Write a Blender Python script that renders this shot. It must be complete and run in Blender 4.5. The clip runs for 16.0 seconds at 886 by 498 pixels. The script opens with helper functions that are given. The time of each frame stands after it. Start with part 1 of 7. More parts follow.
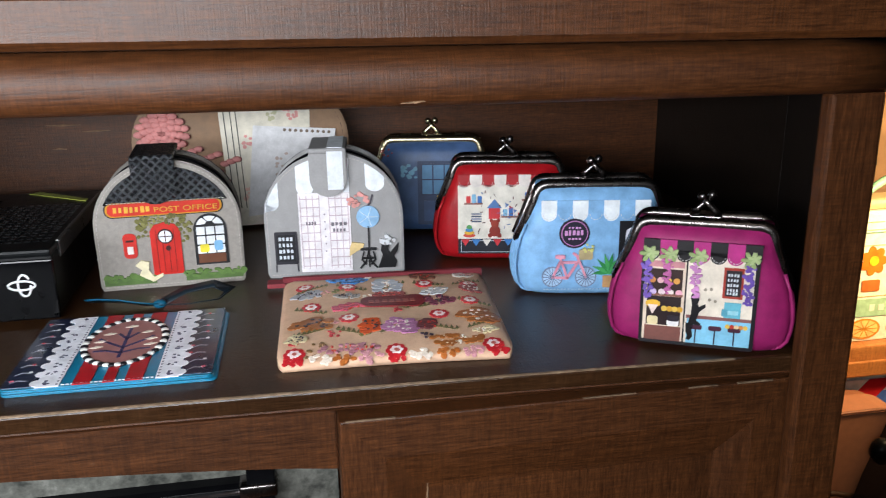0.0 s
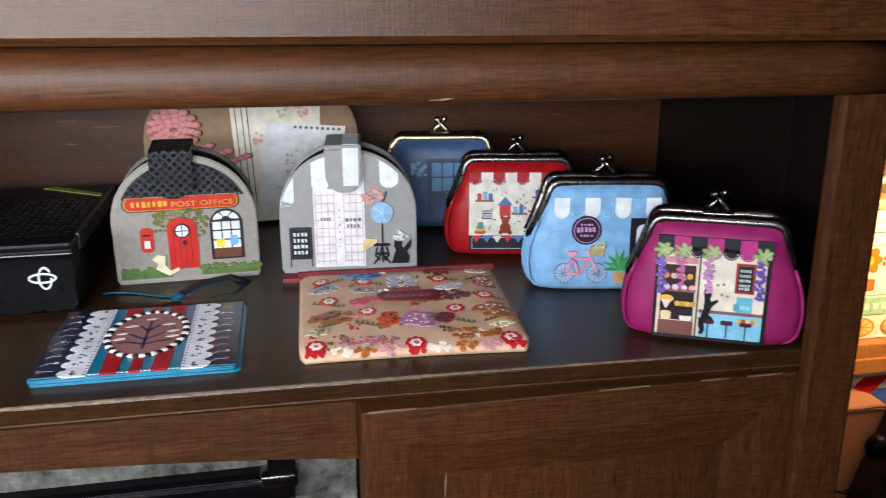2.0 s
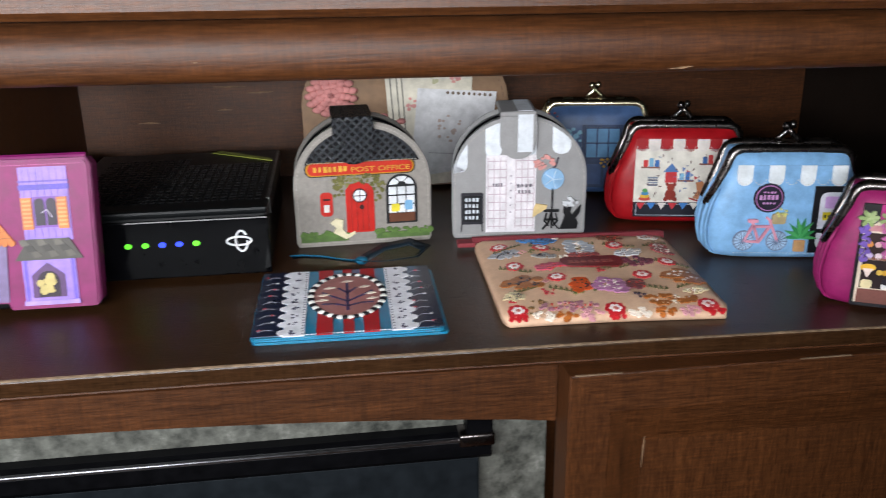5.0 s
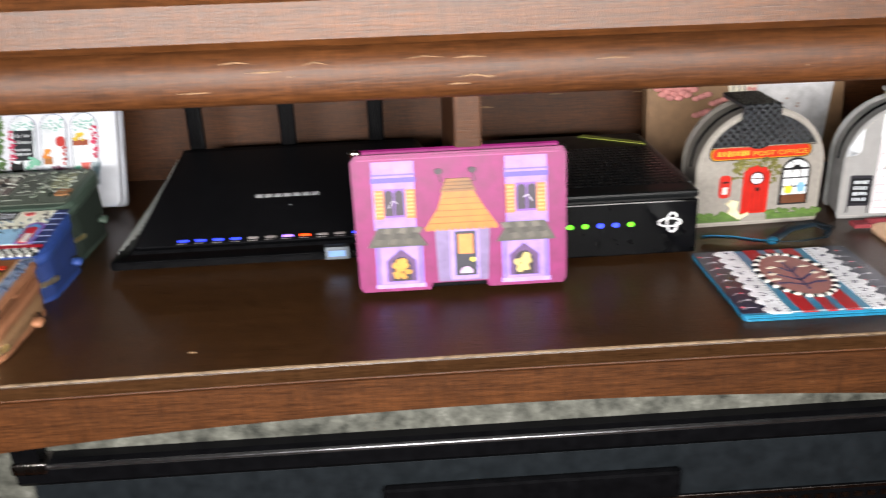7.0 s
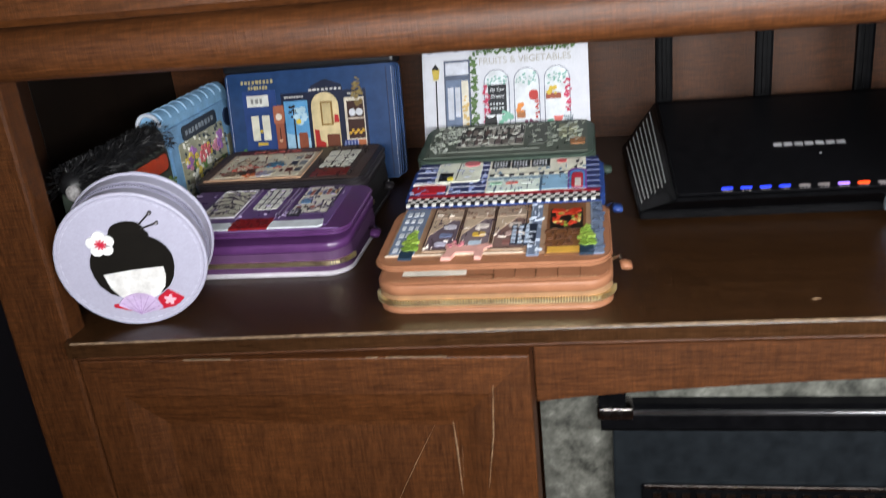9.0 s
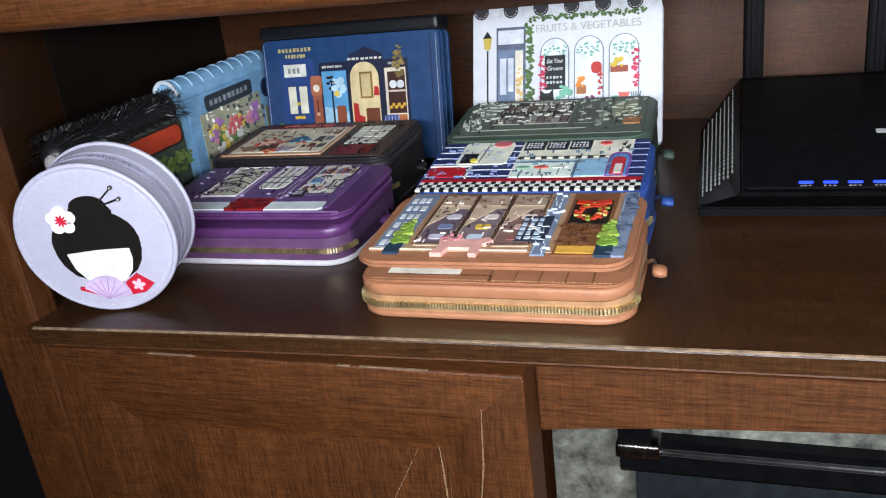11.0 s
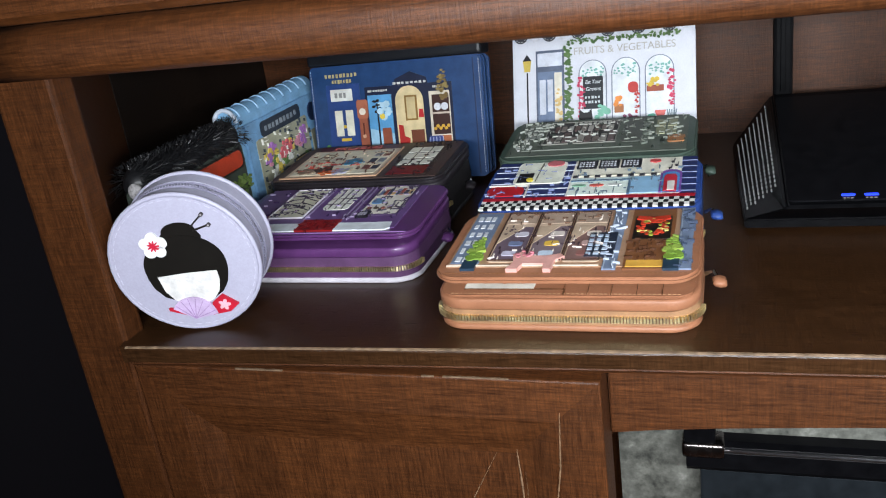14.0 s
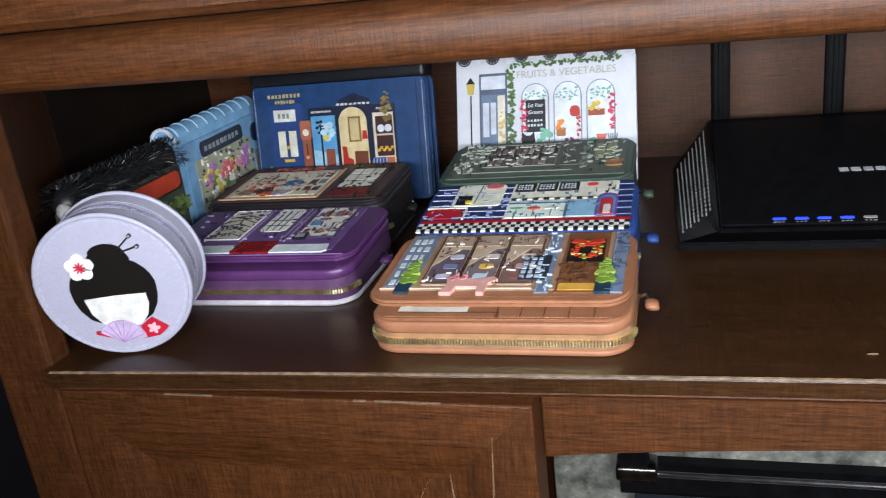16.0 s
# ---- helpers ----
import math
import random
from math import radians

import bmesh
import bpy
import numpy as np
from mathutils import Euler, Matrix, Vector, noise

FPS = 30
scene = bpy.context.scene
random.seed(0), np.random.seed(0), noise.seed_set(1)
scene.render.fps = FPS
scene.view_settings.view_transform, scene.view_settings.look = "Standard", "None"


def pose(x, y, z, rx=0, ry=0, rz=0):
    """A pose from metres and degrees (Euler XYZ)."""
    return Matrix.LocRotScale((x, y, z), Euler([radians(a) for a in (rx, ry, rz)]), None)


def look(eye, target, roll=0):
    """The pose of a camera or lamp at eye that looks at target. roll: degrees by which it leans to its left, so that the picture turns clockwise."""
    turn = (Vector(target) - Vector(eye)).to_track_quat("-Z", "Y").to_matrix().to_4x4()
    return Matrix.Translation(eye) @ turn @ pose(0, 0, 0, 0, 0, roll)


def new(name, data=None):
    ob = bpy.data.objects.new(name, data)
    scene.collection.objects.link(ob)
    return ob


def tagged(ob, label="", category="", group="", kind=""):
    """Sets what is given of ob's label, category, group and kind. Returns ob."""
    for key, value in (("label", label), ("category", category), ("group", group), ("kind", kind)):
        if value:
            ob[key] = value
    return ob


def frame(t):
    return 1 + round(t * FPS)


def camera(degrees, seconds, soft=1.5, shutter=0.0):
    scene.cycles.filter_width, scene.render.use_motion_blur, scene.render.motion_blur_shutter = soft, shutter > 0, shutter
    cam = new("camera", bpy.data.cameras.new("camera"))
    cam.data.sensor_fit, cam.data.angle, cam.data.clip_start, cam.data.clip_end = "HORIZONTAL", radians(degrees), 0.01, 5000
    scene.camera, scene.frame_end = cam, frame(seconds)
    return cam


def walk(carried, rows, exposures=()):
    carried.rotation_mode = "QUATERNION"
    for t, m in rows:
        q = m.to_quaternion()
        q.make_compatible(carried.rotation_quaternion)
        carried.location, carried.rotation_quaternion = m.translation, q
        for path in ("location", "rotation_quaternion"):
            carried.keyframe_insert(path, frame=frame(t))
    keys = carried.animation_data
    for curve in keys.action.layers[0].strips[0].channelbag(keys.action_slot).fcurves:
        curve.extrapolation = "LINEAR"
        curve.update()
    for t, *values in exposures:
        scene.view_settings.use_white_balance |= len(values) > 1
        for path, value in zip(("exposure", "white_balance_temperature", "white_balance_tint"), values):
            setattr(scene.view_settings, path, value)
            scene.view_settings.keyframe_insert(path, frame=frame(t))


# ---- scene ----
cam = camera(55.0, 16.0, soft=1.1, shutter=0.5)
PATH = [
    (0, (0.372, -0.476, 0.791), (0.71, 1.405, 0.2), -0.8),
    (0.5, (0.377, -0.478, 0.793), (0.754, 1.398, 0.21), 0.1),
    (1, (0.375, -0.489, 0.787), (0.783, 1.378, 0.196), -0.1),
    (1.5, (0.366, -0.492, 0.788), (0.764, 1.376, 0.195), 0.1),
    (2, (0.348, -0.484, 0.791), (0.716, 1.391, 0.201), -0.2),
    (2.5, (0.33, -0.478, 0.792), (0.639, 1.408, 0.203), -0.7),
    (3, (0.319, -0.467, 0.788), (0.606, 1.421, 0.194), -1.2),
    (5.5, (0.188, -0.483, 0.804), (0.407, 1.386, 0.125), -1.1),
    (6, (0.106, -0.492, 0.819), (0.275, 1.381, 0.138), -2.0),
    (6.5, (0.021, -0.491, 0.822), (0.137, 1.368, 0.093), -1.6),
    (7, (-0.047, -0.489, 0.828), (0.022, 1.371, 0.096), -2.4),
    (7.5, (-0.117, -0.503, 0.84), (-0.196, 1.366, 0.133), -4.8),
    (8, (-0.172, -0.494, 0.831), (-0.461, 1.348, 0.109), -4.2),
    (8.5, (-0.277, -0.487, 0.817), (-0.695, 1.351, 0.147), -5.9),
    (9, (-0.344, -0.486, 0.806), (-0.701, 1.342, 0.079), -6.1),
    (9.2, (-0.352, -0.473, 0.805), (-0.719, 1.338, 0.038), -7.1),
    (11.3, (-0.277, -0.379, 0.768), (-0.959, 1.353, 0.035), -6.7),
    (11.5, (-0.277, -0.383, 0.778), (-0.968, 1.335, 0.022), -6.8),
    (12, (-0.289, -0.398, 0.787), (-0.993, 1.304, 0.008), -7.3),
    (12.5, (-0.297, -0.409, 0.787), (-1.004, 1.288, 0.0), -7.4),
    (13, (-0.3, -0.416, 0.793), (-0.947, 1.304, 0.006), -7.2),
    (13.5, (-0.307, -0.423, 0.8), (-0.949, 1.323, 0.064), -7.1),
    (14, (-0.317, -0.425, 0.793), (-0.96, 1.331, 0.081), -8.1),
    (14.5, (-0.316, -0.424, 0.788), (-0.953, 1.34, 0.092), -8.3),
    (15, (-0.319, -0.422, 0.785), (-0.933, 1.354, 0.101), -6.4),
    (15.5, (-0.313, -0.42, 0.787), (-0.897, 1.367, 0.106), -6.5),
    (16, (-0.302, -0.416, 0.79), (-0.856, 1.383, 0.114), -6.9),
]
EXPOSURES = [(0, -0.02, 6450, 10), (2, -0.06, 6450, 10), (3, -0.08, 6450, 10), (5.5, -0.15, 6700, 11), (6.5, 0.4, 7200, 12), (8.5, 0.5, 7300, 12), (9.2, 0.1, 6700, 11), (11.3, 0.4, 6450, 10), (12.5, 0.4, 6450, 10), (13.5, 0.3, 6450, 10), (14.5, 0.2, 6450, 10), (16, 0.2, 6450, 10)]
walk(cam, [(t, look(eye, target, roll)) for t, eye, target, roll in PATH], EXPOSURES)

# ---- light ----
world = bpy.data.worlds.new("room_dark")
world.use_nodes = True
world.node_tree.nodes["Background"].inputs[0].default_value = (0.9, 0.8, 0.7, 1)
world.node_tree.nodes["Background"].inputs[1].default_value = 0.006
scene.world = world


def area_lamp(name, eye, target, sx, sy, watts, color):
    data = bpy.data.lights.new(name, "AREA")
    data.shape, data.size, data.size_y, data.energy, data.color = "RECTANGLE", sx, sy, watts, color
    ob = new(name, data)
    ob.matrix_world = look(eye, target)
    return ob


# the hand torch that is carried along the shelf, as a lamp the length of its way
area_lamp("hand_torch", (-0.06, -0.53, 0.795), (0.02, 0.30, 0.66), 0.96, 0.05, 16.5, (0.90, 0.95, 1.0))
# the warm lamp of the neighbouring display, and an added dim fill from overhead
area_lamp("display_lamp", (1.28, 0.34, 0.62), (1.25, 0.52, 0.36), 0.30, 0.06, 5.5, (1.0, 0.72, 0.38))
area_lamp("ceiling_lamp", (0.2, -1.2, 2.35), (0.2, -0.6, 0.0), 0.5, 0.5, 1.5, (1.0, 0.85, 0.68))


# ---- materials ----
def nodes_of(name):
    m = bpy.data.materials.new(name)
    m.use_nodes = True
    nt = m.node_tree
    return m, nt, nt.nodes["Principled BSDF"]


def noise_node(nt, scale, detail=4, stretch=(1, 1, 1), rough=0.55):
    tc, mp, nz = (nt.nodes.new(k) for k in ("ShaderNodeTexCoord", "ShaderNodeMapping", "ShaderNodeTexNoise"))
    mp.inputs["Scale"].default_value = stretch
    nz.inputs["Scale"].default_value, nz.inputs["Detail"].default_value, nz.inputs["Roughness"].default_value = scale, detail, rough
    nt.links.new(tc.outputs["Object"], mp.inputs[0])
    nt.links.new(mp.outputs[0], nz.inputs["Vector"])
    return nz.outputs["Fac"]


def ramp(nt, fac, stops):
    r = nt.nodes.new("ShaderNodeValToRGB")
    while len(r.color_ramp.elements) < len(stops):
        r.color_ramp.elements.new(0.5)
    for e, (p, c) in zip(r.color_ramp.elements, stops):
        e.position, e.color = p, (*c, 1)
    nt.links.new(fac, r.inputs[0])
    return r.outputs[0]


def mix(nt, fac, a, b, mode="MIX"):
    n = nt.nodes.new("ShaderNodeMix")
    n.data_type, n.blend_type = "RGBA", mode
    for k, v in ((0, fac), (6, a), (7, b)):
        if isinstance(v, (int, float)):
            n.inputs[k].default_value = v
        elif isinstance(v, tuple):
            n.inputs[k].default_value = (*v, 1)
        else:
            nt.links.new(v, n.inputs[k])
    return n.outputs[2]


def bump(nt, bsdf, height, strength, distance=0.001):
    b = nt.nodes.new("ShaderNodeBump")
    b.inputs["Strength"].default_value, b.inputs["Distance"].default_value = strength, distance
    nt.links.new(height, b.inputs["Height"])
    nt.links.new(b.outputs[0], bsdf.inputs["Normal"])


def spread(nt, bsdf, fac, lo, hi):
    r = nt.nodes.new("ShaderNodeMapRange")
    r.inputs[3].default_value, r.inputs[4].default_value = lo, hi
    nt.links.new(fac, r.inputs[0])
    nt.links.new(r.outputs[0], bsdf.inputs["Roughness"])


def wood(name, axis="x", dark=(0.010, 0.0032, 0.0010), mid=(0.056, 0.0175, 0.0045), light=(0.165, 0.057, 0.0150), rough=(0.38, 0.62), spec=0.28):
    """Dark-stained wood: long grain along one axis, fine saw marks across it, pale scuffs."""
    m, nt, b = nodes_of(name)
    long = {"x": (1.1, 16, 16), "y": (16, 1.1, 16), "z": (16, 16, 1.1)}[axis]
    cross = {"x": (95, 5, 5), "y": (5, 95, 5), "z": (5, 5, 95)}[axis]
    grain = noise_node(nt, 6, 7, long, 0.65)
    fine = noise_node(nt, 45, 5, long, 0.7)
    saw = noise_node(nt, 9, 3, cross, 0.6)
    blot = noise_node(nt, 7, 6, tuple(0.4 if q < 2 else 1.3 for q in long), 0.65)
    scuff = noise_node(nt, 26, 6, tuple(0.35 * c if c < 2 else 1.2 for c in long), 0.75)
    c = ramp(nt, grain, [(0.25, tuple(0.5 * (p + q) for p, q in zip(dark, mid))), (0.55, mid), (0.80, tuple(0.6 * p + 0.4 * q for p, q in zip(mid, light)))])
    c = mix(nt, 0.44, c, ramp(nt, fine, [(0.32, dark), (0.70, light)]))
    hatch = noise_node(nt, 26, 4, tuple(0.5 * p + 0.1 * q for p, q in zip(long, cross)), 0.75)
    c = mix(nt, 0.40, c, ramp(nt, hatch, [(0.32, (0.55, 0.5, 0.48)), (0.68, (1.3, 1.3, 1.3))]), "MULTIPLY")
    c = mix(nt, 0.42, c, ramp(nt, saw, [(0.35, (0.35, 0.35, 0.35)), (0.65, (1.1, 1.05, 1.0))]), "MULTIPLY")
    c = mix(nt, 0.7, c, ramp(nt, blot, [(0.3, (0.55, 0.52, 0.5)), (0.7, (1.15, 1.1, 1.05))]), "MULTIPLY")
    c = mix(nt, ramp(nt, scuff, [(0.69, (0, 0, 0)), (0.80, (0.5, 0.5, 0.5))]), c, (0.26, 0.16, 0.085))
    nt.links.new(c, b.inputs["Base Color"])
    spread(nt, b, fine, *rough)
    b.inputs["Specular IOR Level"].default_value = spec
    h = mix(nt, 0.5, ramp(nt, fine, [(0.3, (0, 0, 0)), (0.7, (1, 1, 1))]), ramp(nt, saw, [(0.3, (0, 0, 0)), (0.7, (1, 1, 1))]))
    bump(nt, b, h, 0.32, 0.0005)
    return m


def stuff(name, rgb, rough=0.5, var=0.18, scale=90, grain=700, relief=0.25, metal=0.0, coat=0.0, dirt=0.0, sheen=0.0, spec=0.36):
    """Leather, fabric, plastic or paint of one colour with mottling and a fine grain."""
    m, nt, b = nodes_of(name)
    n = noise_node(nt, scale, 5)
    f = noise_node(nt, grain, 3)
    lo, hi = tuple(max(0, c * (1 - var)) for c in rgb), tuple(min(1, c * (1 + var)) for c in rgb)
    c = ramp(nt, n, [(0.3, lo), (0.7, hi)])
    c = mix(nt, 0.25, c, ramp(nt, f, [(0.3, (0.72, 0.72, 0.72)), (0.7, (1.1, 1.1, 1.1))]), "MULTIPLY")
    if dirt:
        c = mix(nt, ramp(nt, noise_node(nt, 30, 6), [(0.62, (0, 0, 0)), (0.8, (dirt, dirt, dirt))]), c, (0.30, 0.26, 0.22))
    nt.links.new(c, b.inputs["Base Color"])
    spread(nt, b, n, max(0.03, rough - 0.09), min(1, rough + 0.09))
    b.inputs["Specular IOR Level"].default_value = spec
    b.inputs["Metallic"].default_value, b.inputs["Coat Weight"].default_value = metal, coat
    b.inputs["Coat Roughness"].default_value, b.inputs["Sheen Weight"].default_value = 0.12, sheen
    if relief:
        bump(nt, b, f, relief, 0.0004)
    return m


PALETTE = {}


def col(hexa, rough=0.45, **k):
    """A material for leather or printed vinyl of the display colour hexa (sRGB)."""
    key = (hexa, rough, tuple(sorted(k.items())))
    if key not in PALETTE:
        rgb = [int(hexa[i:i + 2], 16) / 255 for i in (0, 2, 4)]
        lin = tuple(c / 12.92 if c < 0.04045 else ((c + 0.055) / 1.055) ** 2.4 for c in rgb)
        PALETTE[key] = stuff("tone_" + hexa, tuple(0.8 * c for c in lin), rough, **k)
    return PALETTE[key]


def glow(name, rgb, power):
    m, nt, b = nodes_of(name)
    b.inputs["Base Color"].default_value = (*rgb, 1)
    b.inputs["Emission Color"].default_value, b.inputs["Emission Strength"].default_value = (*rgb, 1), power
    return m


def stone(name):
    m, nt, b = nodes_of(name)
    a, v, s = noise_node(nt, 48, 8, (1, 1, 1), 0.7), noise_node(nt, 75, 6, (1, 1, 1), 0.7), noise_node(nt, 6, 4)
    c = ramp(nt, a, [(0.36, (0.020, 0.021, 0.018)), (0.47, (0.072, 0.072, 0.064)), (0.58, (0.12, 0.12, 0.108)), (0.70, (0.24, 0.235, 0.22))])
    c = mix(nt, 0.5, c, ramp(nt, v, [(0.3, (0.4, 0.4, 0.38)), (0.7, (1.25, 1.25, 1.2))]), "MULTIPLY")
    c = mix(nt, 0.5, c, ramp(nt, s, [(0.3, (0.7, 0.72, 0.66)), (0.7, (1.1, 1.08, 1.05))]), "MULTIPLY")
    nt.links.new(c, b.inputs["Base Color"])
    b.inputs["Roughness"].default_value = 0.55
    bump(nt, b, a, 0.4, 0.001)
    return m


WOOD_X, WOOD_Y, WOOD_Z = wood("dark_wood_long", "x"), wood("dark_wood_deep", "y"), wood("dark_wood_upright", "z")
TOP_WOOD = wood("polished_top_wood", "x", rough=(0.34, 0.55), spec=0.32)
# the shade inside the open shelf is put into this near-black tone
SHADED_WOOD = wood("shaded_inner_wood", "z", (0.0035, 0.002, 0.0013), (0.007, 0.004, 0.0025), (0.014, 0.008, 0.005))
SHELF_WOOD = wood("shelf_wood", "x", (0.011, 0.0048, 0.0019), (0.034, 0.0148, 0.0058), (0.080, 0.036, 0.0150), (0.22, 0.38))
EDGE = stuff("worn_edge", (0.15, 0.10, 0.062), 0.5, var=0.5, scale=160)
CHROME = stuff("chrome", (0.72, 0.70, 0.68), 0.14, var=0.1, relief=0, metal=1)
GUN = stuff("gunmetal", (0.13, 0.115, 0.11), 0.27, var=0.15, relief=0, metal=1)
BRASS = stuff("brass", (0.95, 0.76, 0.45), 0.40, var=0.2, relief=0, metal=1)
GOLD = stuff("pale_gold", (0.60, 0.52, 0.34), 0.25, var=0.15, relief=0, metal=1)
BLACK_GLOSS = stuff("black_gloss_plastic", (0.002, 0.002, 0.0025), 0.06, var=0.3, relief=0, spec=0.06)
BLACK_SATIN = stuff("black_satin_plastic", (0.0022, 0.0022, 0.0027), 0.38, var=0.3, relief=0.1, spec=0.05)
STONE = stone("grey_mottled_stone")


# ---- shaping ----
def thing(name, m, label, category, group="", kind=""):
    ob = new(name)
    ob.empty_display_size = 0.02
    ob.matrix_world = m
    return tagged(ob, label, category, group, kind)


def part(name, bm, material, parent=None, label="", m=None, smooth=False):
    me = bpy.data.meshes.new(name)
    bmesh.ops.recalc_face_normals(bm, faces=bm.faces)
    if smooth:
        for f in bm.faces:
            f.smooth = True
    bm.to_mesh(me)
    bm.free()
    me.materials.append(material)
    ob = new(name, me)
    if parent is not None:
        ob.parent = parent
    if m is not None:
        ob.matrix_basis = m
    return tagged(ob, label)


def box(x0, x1, y0, y1, z0, z1, bev=0.0012, seg=2):
    bm = bmesh.new()
    bmesh.ops.create_cube(bm, size=1.0, matrix=Matrix.LocRotScale(((x0 + x1) / 2, (y0 + y1) / 2, (z0 + z1) / 2), None, (x1 - x0, y1 - y0, z1 - z0)))
    if bev:
        bmesh.ops.bevel(bm, geom=bm.edges[:], offset=bev, segments=seg, affect="EDGES", profile=0.6)
    return bm


def prism(poly, y0, y1, bev=0.0, seg=2):
    """A plate: the outline poly of (x, z), from depth y0 back to y1."""
    bm = bmesh.new()
    a = [bm.verts.new((x, y0, z)) for x, z in poly]
    b = [bm.verts.new((x, y1, z)) for x, z in poly]
    fa, fb = bm.faces.new(a), bm.faces.new(b[::-1])
    n = len(poly)
    for i in range(n):
        bm.faces.new((a[i], b[i], b[(i + 1) % n], a[(i + 1) % n]))
    bmesh.ops.recalc_face_normals(bm, faces=bm.faces)
    if bev:
        bmesh.ops.bevel(bm, geom=list(set(fa.edges) | set(fb.edges)), offset=bev, segments=seg, affect="EDGES")
    return bm


def rrect(x0, x1, z0, z1, r=0.004, n=5, rt=None):
    """Rounded rectangle; rt: another radius for the top corners."""
    rt = r if rt is None else rt
    out = []
    for cx, cz, a0, q in ((x1 - r, z0 + r, -90, r), (x1 - rt, z1 - rt, 0, rt), (x0 + rt, z1 - rt, 90, rt), (x0 + r, z0 + r, 180, r)):
        out += [(cx + q * math.cos(radians(a0 + 90 * i / n)), cz + q * math.sin(radians(a0 + 90 * i / n))) for i in range(n + 1)]
    return out


def rect(x0, x1, z0, z1):
    return [(x0, z0), (x1, z0), (x1, z1), (x0, z1)]


def disc(cx, cz, rx, rz=None, n=20, a0=0, a1=360):
    rz = rx if rz is None else rz
    k = n if a1 - a0 == 360 else n + 1
    return [(cx + rx * math.cos(radians(a0 + (a1 - a0) * i / n)), cz + rz * math.sin(radians(a0 + (a1 - a0) * i / n))) for i in range(k)]


def arch(x0, x1, z0, z1, n=12):
    """Upright opening with a round head."""
    r = (x1 - x0) / 2
    return [(x0, z0), (x1, z0)] + disc((x0 + x1) / 2, z1 - min(r, z1 - z0), r, min(r, z1 - z0), n, 0, 180)


def star(cx, cz, r, k, inner=0.55, n=4, turn=0):
    """Flower or leaf star: k lobes."""
    out = []
    for i in range(k * n):
        a = 2 * math.pi * i / (k * n) + radians(turn)
        q = r * (inner + (1 - inner) * abs(math.cos(k * (a - radians(turn)) / 2)))
        out.append((cx + q * math.cos(a), cz + q * math.sin(a)))
    return out


def tube(points, r, seg=8, closed=False, flat=1.0):
    bm = bmesh.new()
    pts = [Vector(p) for p in points]
    n, rings = len(pts), []
    up = Vector((0.12, 0.31, 0.94))
    for i, p in enumerate(pts):
        d = (pts[(i + 1) % n] - pts[i - 1]) if closed else pts[min(i + 1, n - 1)] - pts[max(i - 1, 0)]
        d.normalize()
        s = d.cross(up).normalized()
        t = d.cross(s)
        rr = r[i] if isinstance(r, (list, tuple)) else r
        rings.append([bm.verts.new(p + rr * (math.cos(2 * math.pi * k / seg) * s + flat * math.sin(2 * math.pi * k / seg) * t)) for k in range(seg)])
    for i in range(n if closed else n - 1):
        a, b = rings[i], rings[(i + 1) % n]
        for k in range(seg):
            bm.faces.new((a[k], a[(k + 1) % seg], b[(k + 1) % seg], b[k]))
    if not closed:
        bm.faces.new(rings[0])
        bm.faces.new(rings[-1][::-1])
    return bm


def ball(p, r, sx=1, sy=1, sz=1, u=12, v=8):
    bm = bmesh.new()
    bmesh.ops.create_uvsphere(bm, u_segments=u, v_segments=v, radius=r, matrix=Matrix.LocRotScale(p, None, (sx, sy, sz)))
    return bm


def loft(rings, cap=True):
    bm = bmesh.new()
    vs = [[bm.verts.new(p) for p in ring] for ring in rings]
    n = len(vs[0])
    for a, b in zip(vs, vs[1:]):
        for k in range(n):
            bm.faces.new((a[k], a[(k + 1) % n], b[(k + 1) % n], b[k]))
    if cap:
        bm.faces.new(vs[0][::-1])
        bm.faces.new(vs[-1])
    return bm


def join(*bms):
    out = bmesh.new()
    me = bpy.data.meshes.new("tmp")
    for b in bms:
        b.to_mesh(me)
        out.from_mesh(me)
        b.free()
    bpy.data.meshes.remove(me)
    return out


def oval(hw, hd, z, n=40, power=3.2, cx=0.0, cy=0.0):
    """Flattened ring for a bag's body: half width, half depth, height."""
    out = []
    for i in range(n):
        a = 2 * math.pi * i / n
        c, s = math.cos(a), math.sin(a)
        q = (abs(c) ** power + abs(s) ** power) ** (-1 / power)
        out.append((cx + hw * q * c, cy + hd * q * s, z))
    return out


def art(parent, name, poly, material, base=0.0, lift=0.0007, label=""):
    """A flat sewn or printed piece on the front (towards -y) of its parent; base: the depth of the face there."""
    return part(name, prism(poly, base - lift, base), material, parent, label)


def bars(parent, name, x0, x1, z, h, material, base, n=5, seed=1, lift=0.0006, gap=0.25):
    """A line of writing that cannot be read: a row of small bars, as one piece."""
    rnd = random.Random(seed)
    out, w, x = [], (x1 - x0) / n, x0
    for i in range(n):
        k = w * rnd.uniform(1 - 2 * gap, 1 - gap)
        out.append(prism(rect(x, x + k, z - h * rnd.uniform(0.35, 0.5), z + h * rnd.uniform(0.35, 0.5)), base - lift, base))
        x += w
    return tagged(part(name, join(*out), material, parent), kind="stuff")


